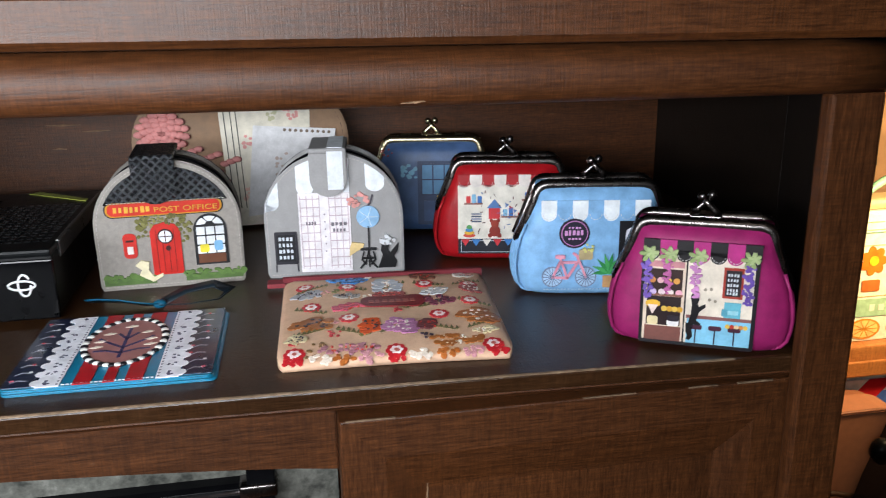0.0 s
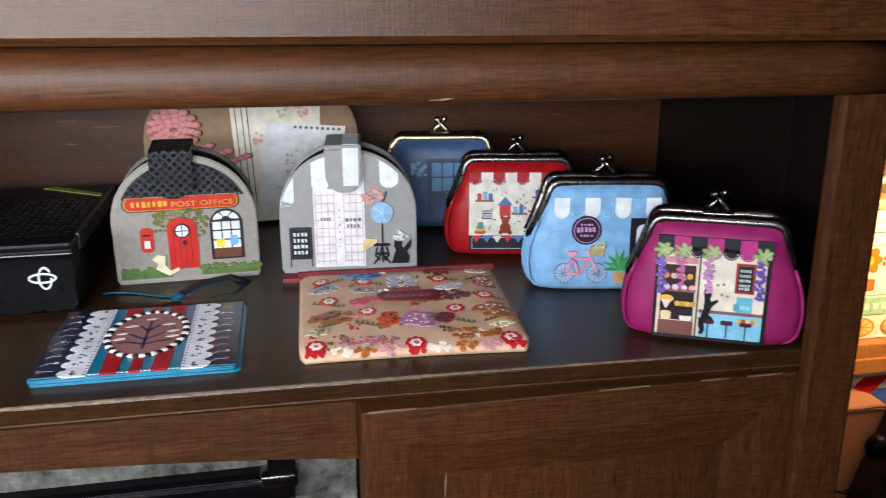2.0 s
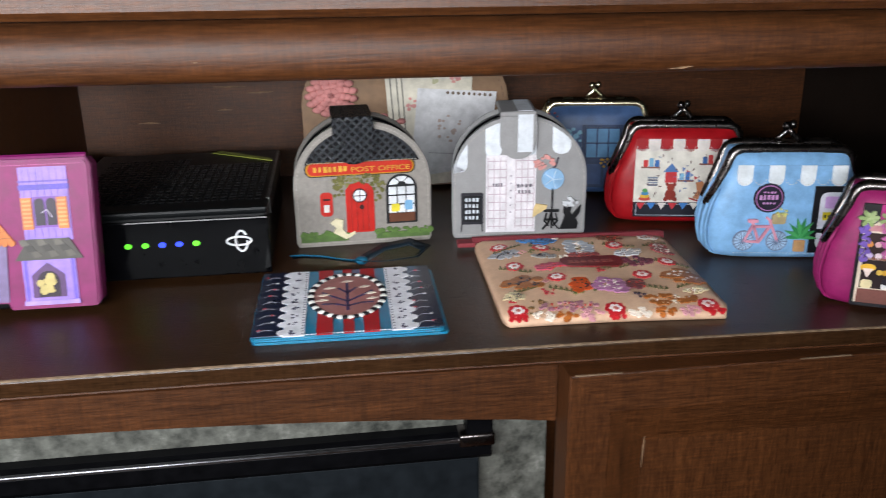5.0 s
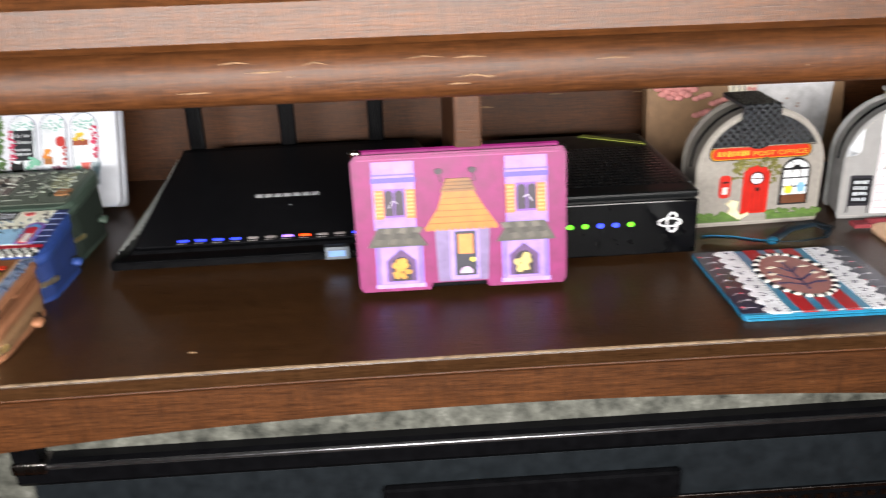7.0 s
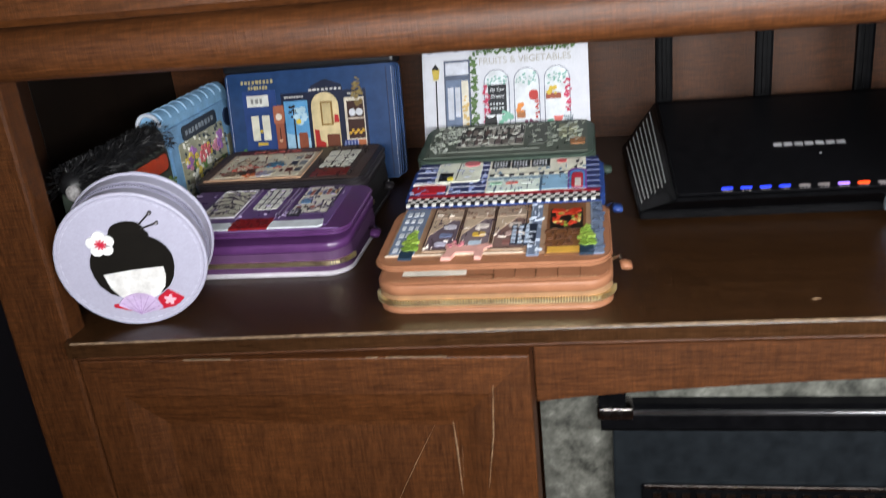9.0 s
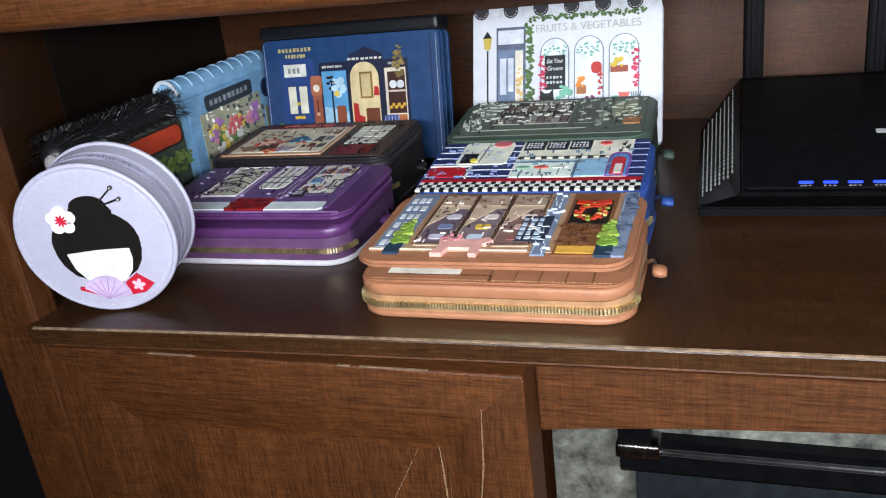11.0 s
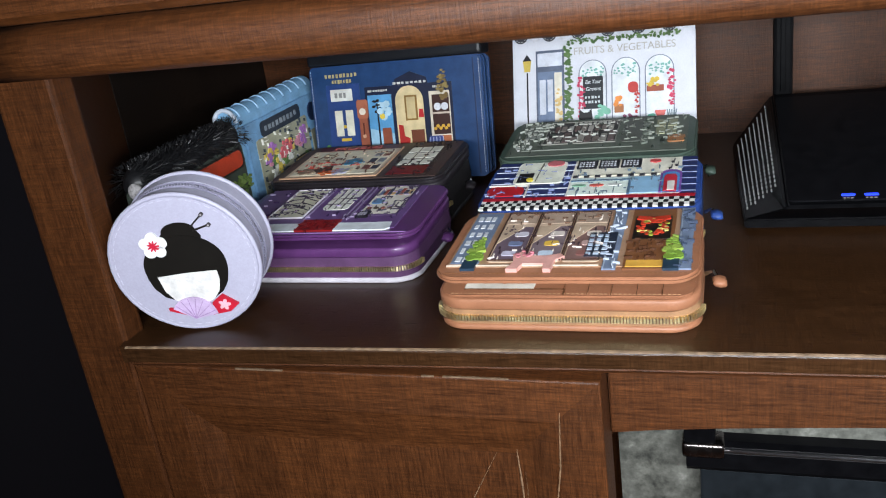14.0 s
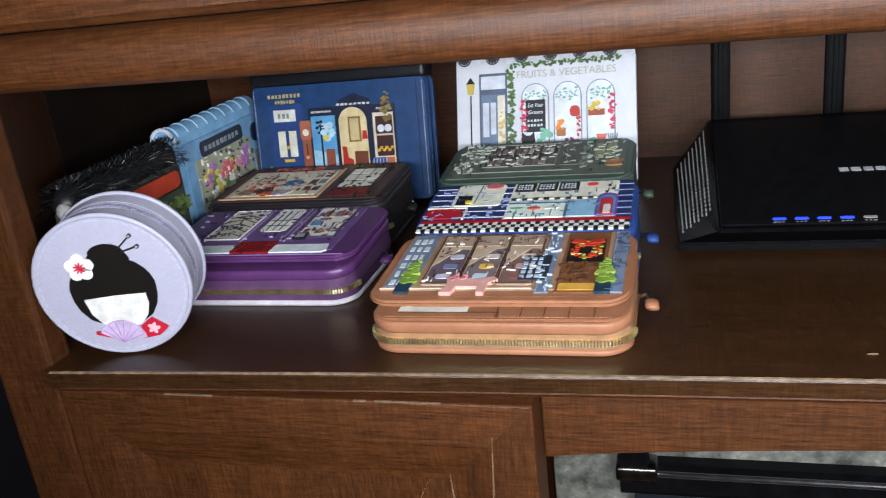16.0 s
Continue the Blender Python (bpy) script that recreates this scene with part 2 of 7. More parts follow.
def lettering(parent, text, x, z, size, material, base, width=None, shear=0.0):
    cu = bpy.data.curves.new("lettering", "FONT")
    cu.body, cu.size, cu.extrude, cu.align_x, cu.shear = text, size, 0.0003, "CENTER", shear
    tmp = bpy.data.objects.new("tmp", cu)
    scene.collection.objects.link(tmp)
    bpy.context.view_layer.update()
    me = bpy.data.meshes.new_from_object(tmp.evaluated_get(bpy.context.evaluated_depsgraph_get()))
    wide = tmp.dimensions.x
    bpy.data.objects.remove(tmp)
    me.materials.clear()
    me.materials.append(material)
    ob = new("lettering", me)
    ob.parent = parent
    k = width / wide if width else 1
    ob.matrix_basis = pose(x, base - 0.0004, z, 90) @ Matrix.Diagonal((k, 1, 1, 1))
    return ob


# ---- the room ----
def structure(name, bm, material, label, category):
    return tagged(part(name, bm, material), label, category, kind="structure")


FLOOR_WOOD = wood("floor_wood", "x", (0.05, 0.016, 0.006), (0.12, 0.04, 0.014), (0.22, 0.085, 0.03), (0.25, 0.4))
PLASTER = stuff("wall_paint", (0.34, 0.24, 0.16), 0.85, var=0.08, scale=6, grain=160, relief=0.3)
structure("floor", box(-2.6, 2.8, -2.6, 1.4, -0.06, 0.0, 0), FLOOR_WOOD, "reddish polished wooden floor in the dim room", "floor")
structure("wall_north", box(-2.6, 2.8, 0.80, 0.92, 0.0, 2.5, 0), PLASTER, "plain beige painted wall behind the console", "wall")
structure("wall_south", box(-2.6, 2.8, -2.6, -2.48, 0.0, 2.5, 0), PLASTER, "plain beige painted wall in the dark room", "wall")
structure("wall_west", box(-2.6, -2.48, -2.48, 0.80, 0.0, 2.5, 0), PLASTER, "plain beige painted wall in the dark room", "wall")
structure("wall_east", box(2.68, 2.8, -2.48, 0.80, 0.0, 2.5, 0), PLASTER, "plain beige painted wall in the dark room", "wall")
structure("ceiling", box(-2.6, 2.8, -2.6, 0.92, 2.5, 2.6, 0), stuff("ceiling_paint", (0.6, 0.57, 0.52), 0.9, var=0.05, scale=5), "plain off-white ceiling of the room", "ceiling")

# ---- the media console ----
S = 0.55                       # top of the open shelf
console = thing("media_console", pose(0, 0, 0), "dark-stained wooden media console with an open shelf and two doors", "media console")


def slab_profile(x0, x1, pts):
    """A moulding along x with the profile pts of (y, z)."""
    return loft([[(x, y, z) for y, z in pts] for x in (x0, x1)])


XS = [-0.715 + 1.415 * i / 32 for i in range(33)]


def bow(x):
    """The front of the console is slightly hollow along its length."""
    return 0.018 * max(0.0, 1 - (x / 0.71) ** 2)


def swept(xs, pts, dy=1.0, sag=0.0):
    """A moulding with the profile pts of (y, z) that follows the hollow front; sag: how it falls towards one end."""
    return loft([[(x, y + (dy * bow(x) if y < 0.2 else 0.0), z - sag * x) for y, z in pts] for x in xs])


part("shelf_board", swept(XS, [(0.49, S), (0.002, S), (0.0005, S - 0.0008), (0.0, S - 0.002), (0.0005, S - 0.0115), (0.002, S - 0.0125), (0.49, S - 0.0125)]), SHELF_WOOD, console, "dark shelf board with a worn pale front edge")
part("worn_edge", swept(XS[:-1], [(0.0016, S + 0.0002), (0.0004, S - 0.0002), (-0.0002, S - 0.0008), (0.0016, S - 0.0008)]), EDGE, console, "pale worn front arris")
part("shelf_extension", box(-0.847, -0.7155, 0.225, 0.49, S - 0.0125, S, 0.001), SHELF_WOOD, console)
part("shelf_extension", box(0.7005, 0.811, 0.225, 0.49, S - 0.0125, S, 0.001), SHELF_WOOD, console)
part("shelf_moulding", swept(XS, [(0.004, S - 0.0126), (0.0035, S - 0.0145), (0.0055, S - 0.0165), (0.0062, S - 0.0175), (0.06, S - 0.0175), (0.06, S - 0.0126)], 1.0), WOOD_X, console)
rail_pts = [(0.03, 0.7312), (-0.009, 0.7312), (-0.0145, 0.7322), (-0.0185, 0.735), (-0.0205, 0.739), (-0.0215, 0.744), (-0.0215, 0.750), (-0.020, 0.756), (-0.016, 0.7605), (-0.010, 0.7635), (0.03, 0.7637)]
part("top_rail", swept([-0.742 + 1.473 * i / 32 for i in range(33)], rail_pts, 0.0, 0.008), WOOD_X, console, "rounded scuffed rail above the open shelf", smooth=True)
top_pts = [(0.50, 0.7645), (-0.020, 0.7645), (-0.036, 0.766), (-0.040, 0.770), (-0.040, 0.789), (-0.034, 0.7965), (-0.022, 0.799), (0.50, 0.799)]
part("top_board", swept([-0.79 + 1.555 * i / 32 for i in range(33)], top_pts, 0.0, 0.008), TOP_WOOD, console, "thick top board with an eased front edge")
part("post", box(-0.7665, -0.7195, 0.0085, 0.030, 0.02, 0.7385, 0.003), WOOD_Z, console)
part("post", box(0.694, 0.731, -0.012, 0.0, 0.02, 0.7265, 0.003), WOOD_Z, console)
# both sides and the right corner carry the recess shade in their colour
part("side_panel", box(-0.868, -0.848, 0.2205, 0.52, 0.02, 0.764, 0.001), SHADED_WOOD, console)
part("side_panel", box(0.812, 0.832, 0.2205, 0.52, 0.02, 0.757, 0.001), SHADED_WOOD, console)
for plan, m, note in (([(-0.7425, 0.0305), (-0.7275, 0.0305), (-0.848, 0.22), (-0.863, 0.22)], WOOD_Z, "dark brown inner side"), ([(0.731, 0.0005), (0.713, 0.0005), (0.812, 0.22), (0.827, 0.22)], SHADED_WOOD, "inner side with the recess shade in its near-black colour")):
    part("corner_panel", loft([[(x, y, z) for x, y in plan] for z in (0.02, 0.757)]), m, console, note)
for plan in ([(-0.7152, 0.0008), (-0.7194, 0.0010), (-0.7275, 0.0310), (-0.8465, 0.2245), (-0.7152, 0.2245)], [(0.7002, 0.0015), (0.7125, 0.0015), (0.8105, 0.2245), (0.7002, 0.2245)]):
    part("shelf_extension", loft([[(x, y, z) for x, y in plan] for z in (S - 0.0123, S - 0.0001)]), SHELF_WOOD, console)
part("back_panel", box(-0.8475, 0.8115, 0.492, 0.51, 0.02, 0.757, 0), WOOD_X, console, "brown wooden back panel with pale scuffs")
part("centre_divider", box(-0.011, 0.010, 0.15, 0.37, S, 0.764, 0.0015), WOOD_Z, console)
part("base_board", box(-0.70, 0.69, 0.03, 0.49, 0.02, 0.06, 0.001), WOOD_X, console)

# apron under the middle of the shelf, set back behind the doors, its lower edge a shallow arch
apron = [(-0.3902, 0.5322), (-0.3902, 0.480)]
apron += [(-0.3902 + 0.7804 * i / 28, 0.480 + 0.0205 * math.sin(math.pi * i / 28) ** 0.8) for i in range(1, 28)]
apron += [(0.3902, 0.480), (0.3902, 0.5322)]
part("apron", prism(apron, 0.034, 0.052, 0.001), WOOD_X, console, "arched apron rail of dark wood")
part("inner_side", box(-0.405, -0.3905, 0.0905, 0.49, 0.06, 0.53, 0), WOOD_Z, console)
part("inner_side", box(0.3905, 0.405, 0.0905, 0.49, 0.06, 0.53, 0), WOOD_Z, console)


def mitred_door(x0, x1, z0, z1):
    """A thick frame door: four mitred members, each with a rounded outer arris and a hollow inner edge, round a sunk panel."""
    y, t = 0.008, 0.030
    door = part("door", box(x0 + 0.03, x1 - 0.03, y + 0.0061, y + 0.024, z0 + 0.03, z1 - 0.03, 0), WOOD_Z, console, "framed door of dark wood with mitred corners")
    # inset from the edge and depth of the section, from the back of the outer edge to the panel
    section = [(0.0, t), (0.0, 0.0012), (0.0004, 0.0004), (0.0014, 0.0), (0.029, 0.0), (0.0315, 0.0006), (0.040, 0.0020), (0.049, 0.0042), (0.054, 0.0056), (0.0575, 0.0060), (0.0575, t)]

    def corner(k, d):
        return [(x0 + d, z0 + d), (x1 - d, z0 + d), (x1 - d, z1 - d), (x0 + d, z1 - d)][k]

    for i in range(4):
        j = (i + 1) % 4
        lift = 0.0003 if i % 2 else 0.0
        rings = [[(corner(k, d)[0], y + h + lift, corner(k, d)[1]) for d, h in section] for k in (i, j)]
        part("frame_rail" if i % 2 == 0 else "frame_stile", loft(rings), WOOD_X if i % 2 == 0 else WOOD_Z, door)
    rnd = random.Random(int(1000 * abs(x0)))
    x = x0 + 0.004
    while x < x1 - 0.02:
        w = rnd.uniform(0.008, 0.05)
        if rnd.random() < 0.35:
            part("worn_edge", box(x, min(x + w, x1 - 0.004), y - 0.0002, y + 0.0012, z1 - rnd.uniform(0.0004, 0.0008), z1 + 0.0002, 0), EDGE, door, "pale worn upper edge")
        x += w + rnd.uniform(0.004, 0.02)
    return door


mitred_door(-0.7185, -0.3908, 0.07, 0.5320)
mitred_door(0.3908, 0.706, 0.07, 0.5290)

SCUFF = stuff("bare_wood_scuff", (0.17, 0.10, 0.055), 0.6, var=0.5, scale=300)


def scratch(pts, r):
    part("scratch", tube(pts, r, 5), SCUFF, console)


scratch([(-0.461, 0.0138, 0.474), (-0.479, 0.0138, 0.440), (-0.497, 0.0138, 0.404)], [0.0001, 0.00035, 0.0001])
scratch([(-0.4475, 0.0138, 0.478), (-0.4465, 0.0138, 0.455), (-0.4460, 0.0138, 0.415)], [0.0002, 0.0008, 0.0002])
scratch([(-0.4435, 0.0138, 0.470), (-0.4430, 0.0138, 0.450), (-0.4440, 0.0138, 0.43)], [0.0002, 0.0005, 0.0002])
scratch([(-0.4165, 0.0079, 0.510), (-0.4190, 0.0079, 0.47), (-0.4255, 0.0079, 0.426)], [0.0003, 0.0006, 0.0002])
scratch([(0.4475, 0.0138, 0.476), (0.447, 0.0138, 0.466), (0.4465, 0.0138, 0.450)], [0.0003, 0.0008, 0.0003])
scratch([(0.432, -0.0172, 0.7305), (0.440, -0.0180, 0.7313), (0.447, -0.0183, 0.7318)], [0.0002, 0.0011, 0.0003])
scratch([(-0.008, -0.0208, 0.7440), (0.000, -0.0210, 0.7445), (0.006, -0.0208, 0.7442)], [0.0002, 0.0010, 0.0002])
scratch([(0.172, -0.0206, 0.7420), (0.178, -0.0207, 0.7420), (0.184, -0.0206, 0.7422)], [0.0002, 0.0009, 0.0002])
scratch([(-0.125, -0.0208, 0.7450), (-0.110, -0.0212, 0.7490), (-0.095, -0.0212, 0.7505)], [0.0002, 0.0004, 0.0002])
scratch([(-0.208, 0.046, S + 0.0002), (-0.205, 0.046, S + 0.0003), (-0.202, 0.0462, S + 0.0002)], [0.0002, 0.0007, 0.0002])

rnd = random.Random(41)
for k in range(14):
    x, z = rnd.uniform(0.04, 0.27), rnd.uniform(0.60, 0.72)
    q = rnd.uniform(0.006, 0.018)
    scratch([(x - q, 0.4918, z), (x, 0.4917, z + rnd.uniform(-0.001, 0.001)), (x + q, 0.4918, z + rnd.uniform(-0.0008, 0.0008))], [0.0003, rnd.uniform(0.0006, 0.0013), 0.0003])
for k in range(9):
    x, z = rnd.uniform(-0.17, 0.10), rnd.uniform(0.738, 0.756)
    q = rnd.uniform(0.004, 0.012)
    scratch([(x - q, -0.0214, z - 0.008 * x), (x, -0.0216, z + rnd.uniform(0, 0.0015) - 0.008 * x), (x + q, -0.0214, z - 0.008 * x)], [0.0001, rnd.uniform(0.0004, 0.0007), 0.0001])

# ---- the electric fireplace between the doors ----
part("surround", box(-0.3902, 0.3902, 0.062, 0.09, 0.06, 0.53, 0), STONE, console, "grey mottled stone-look surround")
fire = thing("electric_fireplace", pose(0, 0, 0.055), "black electric fireplace insert with a glossy top bar and mesh grille", "fireplace")
NAVY_BLACK = stuff("black_enamel", (0.008, 0.010, 0.012), 0.35, var=0.25, relief=0.1, spec=0.12)
part("body", box(-0.338, 0.338, 0.050, 0.0615, 0.0, 0.392, 0.002), NAVY_BLACK, fire)
bar = [(0.0615, 0.392), (0.0615, 0.412), (0.052, 0.412), (0.047, 0.4105), (0.045, 0.407), (0.045, 0.396), (0.048, 0.392)]
part("top_bar", slab_profile(-0.346, 0.346, bar), BLACK_SATIN, fire, "black rounded top bar")
# added steel tube that stands in for the thin highlight on the rounded bar
part("trim", tube([(-0.344, 0.0462, 0.4085), (0.344, 0.0462, 0.4085)], 0.0017, 8), stuff("bar_highlight_steel", (0.30, 0.30, 0.32), 0.36, metal=1, relief=0), fire, smooth=True)
for x in (-0.347, 0.328):
    part("bracket", box(x, x + 0.019, 0.046, 0.0615, 0.4125, 0.46, 0.001), BLACK_SATIN, fire)
for x in (-0.3485, 0.3225):
    part("corner_cap", box(x, x + 0.026, 0.0440, 0.0618, 0.4030, 0.4132, 0.0022), GUN, fire, "shiny rounded corner cap", smooth=True)
part("hood", box(-0.080, 0.148, 0.0425, 0.0500, 0.3465, 0.3720, 0.003), BLACK_SATIN, fire, "black raised hood strip")
part("grille_frame", box(-0.318, 0.318, 0.0475, 0.0502, 0.02, 0.345, 0.001), BLACK_SATIN, fire)
part("grille_edge", box(-0.316, 0.316, 0.0463, 0.0477, 0.3425, 0.3455, 0.0004, 1), GUN, fire)
grid = [box(-0.31 + 0.0105 * i, -0.31 + 0.0105 * i + 0.006, 0.0466, 0.0477, 0.30 + 0.0085 * j, 0.3045 + 0.0085 * j, 0) for i in range(60) for j in range(5)]
tagged(part("grille_mesh", join(*grid), GUN, fire), kind="stuff")
# ---- router ----
router = thing("wifi_router", pose(-0.16, 0.19, S), "black angular wireless router with three antennas and blue lights", "router")
foot = [(-0.148, 0.010), (0.148, 0.010), (0.155, 0.215), (-0.155, 0.215)]
lip = [(-0.1215, -0.012), (0.1215, -0.012), (0.1225, 0.205), (-0.1225, 0.205)]
bm = loft([[(x, y, 0.003) for x, y in foot], [(x, y, 0.010) for x, y in foot], [(x, y, 0.026 + 0.145 * (y + 0.01)) for x, y in lip], [(0.985 * x, y * 0.985 + 0.001, 0.0275 + 0.145 * (y + 0.01)) for x, y in lip]])
bmesh.ops.bevel(bm, geom=bm.edges[:], offset=0.0012, segments=2, affect="EDGES")
part("housing", bm, BLACK_SATIN, router)
for x in (-0.12, 0.12):
    part("foot", box(x - 0.01, x + 0.01, 0.03, 0.05, 0, 0.0035, 0.0005), BLACK_SATIN, router)
    part("foot", box(x - 0.01, x + 0.01, 0.17, 0.19, 0, 0.0035, 0.0005), BLACK_SATIN, router)
slope = math.degrees(math.atan(0.145))
top = part("top_plate", prism(rrect(-0.119, 0.119, 0.004, 0.205, 0.004), -0.0012, 0, 0.0004), stuff("black_top", (0.005, 0.005, 0.006), 0.32, var=0.2, relief=0.05, spec=0.07), router, "smooth black top plate", pose(0, -0.010, 0.0275, -90 + slope))
LED_BLUE, LED_RED, LED_GREEN, LED_OFF = glow("blue_light", (0.02, 0.05, 1.0), 1.3), glow("orange_light", (1.0, 0.06, 0.01), 2.2), glow("green_light", (0.10, 0.75, 0.02), 0.9), stuff("unlit_lamp", (0.25, 0.22, 0.22), 0.4)
LED_VIOLET = glow("violet_light", (0.35, 0.18, 1.0), 1.5)
row = [LED_BLUE] * 4 + [LED_OFF, LED_OFF, LED_VIOLET, LED_RED, LED_OFF, LED_OFF, LED_BLUE, LED_BLUE]
for i, m in enumerate(row):
    x = -0.080 + 0.0146 * i
    art(top, "status_light", rrect(x - 0.0045, x + 0.0045, 0.0095, 0.0125, 0.0012, 2), m, -0.0012, 0.0005)
    bars(top, "caption", x - 0.004, x + 0.004, 0.0065, 0.0012, LED_OFF, -0.0012, 3, i, 0.0003)
SILVER_PRINT = stuff("silver_print", (0.42, 0.42, 0.44), 0.35, relief=0)
for i in range(7):
    x = -0.030 + 0.0086 * i
    art(top, "brand_bar", rect(x, x + 0.0066, 0.088, 0.0945), SILVER_PRINT, -0.0012, 0.0003)
art(top, "dot", disc(0.004, 0.07, 0.0012, None, 8), SILVER_PRINT, -0.0012, 0.0003)
part("usb_port", box(0.038, 0.058, -0.0035, 0.002, 0.008, 0.019, 0.0006), col("6a7078", 0.4), router, "silver socket with a blue tongue")
part("usb_tongue", box(0.041, 0.055, -0.0042, -0.0036, 0.011, 0.016, 0), col("7fa8e8"), router)
# hexagonal vents on the slanting flanks
MESH_GREY = stuff("vent_grey", (0.30, 0.31, 0.30), 0.4, metal=0.3, relief=0)
for sgn in (-1, 1):
    out = []
    for i in range(22):
        for j in range(8):
            y = 0.028 + 0.0078 * i + (0.0039 if j % 2 else 0)
            zt = 0.026 + 0.145 * (y + 0.01)
            f = 0.12 + 0.105 * j
            xa, xb = 0.148 + 0.007 * (y - 0.010) / 0.205, 0.1215 + 0.001 * (y + 0.012) / 0.217
            x, z = xa + (xb - xa) * f, 0.010 + (zt - 0.010) * f
            out.append(ball((sgn * (x + 0.0002), y, z), 0.0015, 0.5, 1, 1, 6, 4))
    tagged(part("side_vent", join(*out), MESH_GREY, router, "grid of small vent cells"), kind="stuff")
for x in (-0.111, -0.014, 0.080):
    ant = part("antenna", box(x - 0.0085, x + 0.0085, 0.218, 0.227, 0.05, 0.172, 0.003), BLACK_SATIN, router)
    part("ridge", box(x - 0.0022, x + 0.0022, 0.2165, 0.2182, 0.058, 0.17, 0.0006), BLACK_SATIN, ant)
    part("hinge", tube([(x - 0.008, 0.2225, 0.045), (x + 0.008, 0.2225, 0.045)], 0.0058, 10), BLACK_SATIN, ant)

# ---- modem ----
modem = thing("modem", pose(0.108, 0.175, S), "glossy black modem box with vents and coloured status lights", "modem")
part("housing", box(-0.085, 0.083, 0.0, 0.195, 0.004, 0.052, 0.003), BLACK_SATIN, modem)
part("front_panel", box(-0.0855, 0.0835, -0.0035, 0.0, 0.003, 0.05, 0.0012), BLACK_GLOSS, modem, "glossy black front panel")
lid = part("lid", box(-0.0855, 0.0835, -0.004, 0.197, 0.052, 0.058, 0.0022), stuff("modem_lid", (0.004, 0.0045, 0.005), 0.35, relief=0.1, spec=0.08), modem)
slots = [box(-0.07 + 0.0068 * i, -0.0655 + 0.0068 * i, 0.02 + 0.0085 * j, 0.0225 + 0.0085 * j, 0.0578, 0.0586, 0) for i in range(22) for j in range(18) if not (j > 14 and i > 10)]
tagged(part("vent_field", join(*slots), BLACK_GLOSS, lid, "rows of short raised vent slats"), kind="stuff")
art_m = part("sticker", prism([(0.02, 0.188), (0.028, 0.195), (0.079, 0.155), (0.079, 0.146)], -0.0008, 0), stuff("yellow_tape", (0.24, 0.26, 0.05), 0.5), modem, "dull yellow protective film strip", pose(0, 0, 0.0583, -90))
part("corner_trim", box(0.0815, 0.0845, 0.02, 0.19, 0.045, 0.0585, 0.001), stuff("dark_trim", (0.03, 0.03, 0.03), 0.3), modem)
for i, m in enumerate((LED_GREEN, LED_GREEN, LED_BLUE, LED_BLUE, LED_GREEN)):
    part("status_light", prism(disc(-0.024 + 0.0128 * i, 0.031, 0.0028, 0.0021, 12), -0.0042, -0.0034), m, modem)
LOGO = stuff("logo_white", (0.7, 0.7, 0.72), 0.4, relief=0)
logo = part("logo", tube([(0.060 + 0.0095 * math.cos(a), -0.004, 0.031 + 0.0035 * math.sin(a)) for a in np.linspace(0, 2 * math.pi, 20)[:-1]], 0.0009, 6, True), LOGO, modem, "pale looped emblem")
part("logo_loop", tube([(0.062 + 0.0045 * math.cos(a), -0.0042, 0.031 + 0.0085 * math.sin(a)) for a in np.linspace(0.6, 2 * math.pi, 16)], 0.0009, 6), LOGO, logo)
for x in (-0.06, 0.06):
    for y in (0.02, 0.17):
        part("foot", box(x - 0.008, x + 0.008, y - 0.008, y + 0.008, 0, 0.0045, 0), BLACK_SATIN, modem)

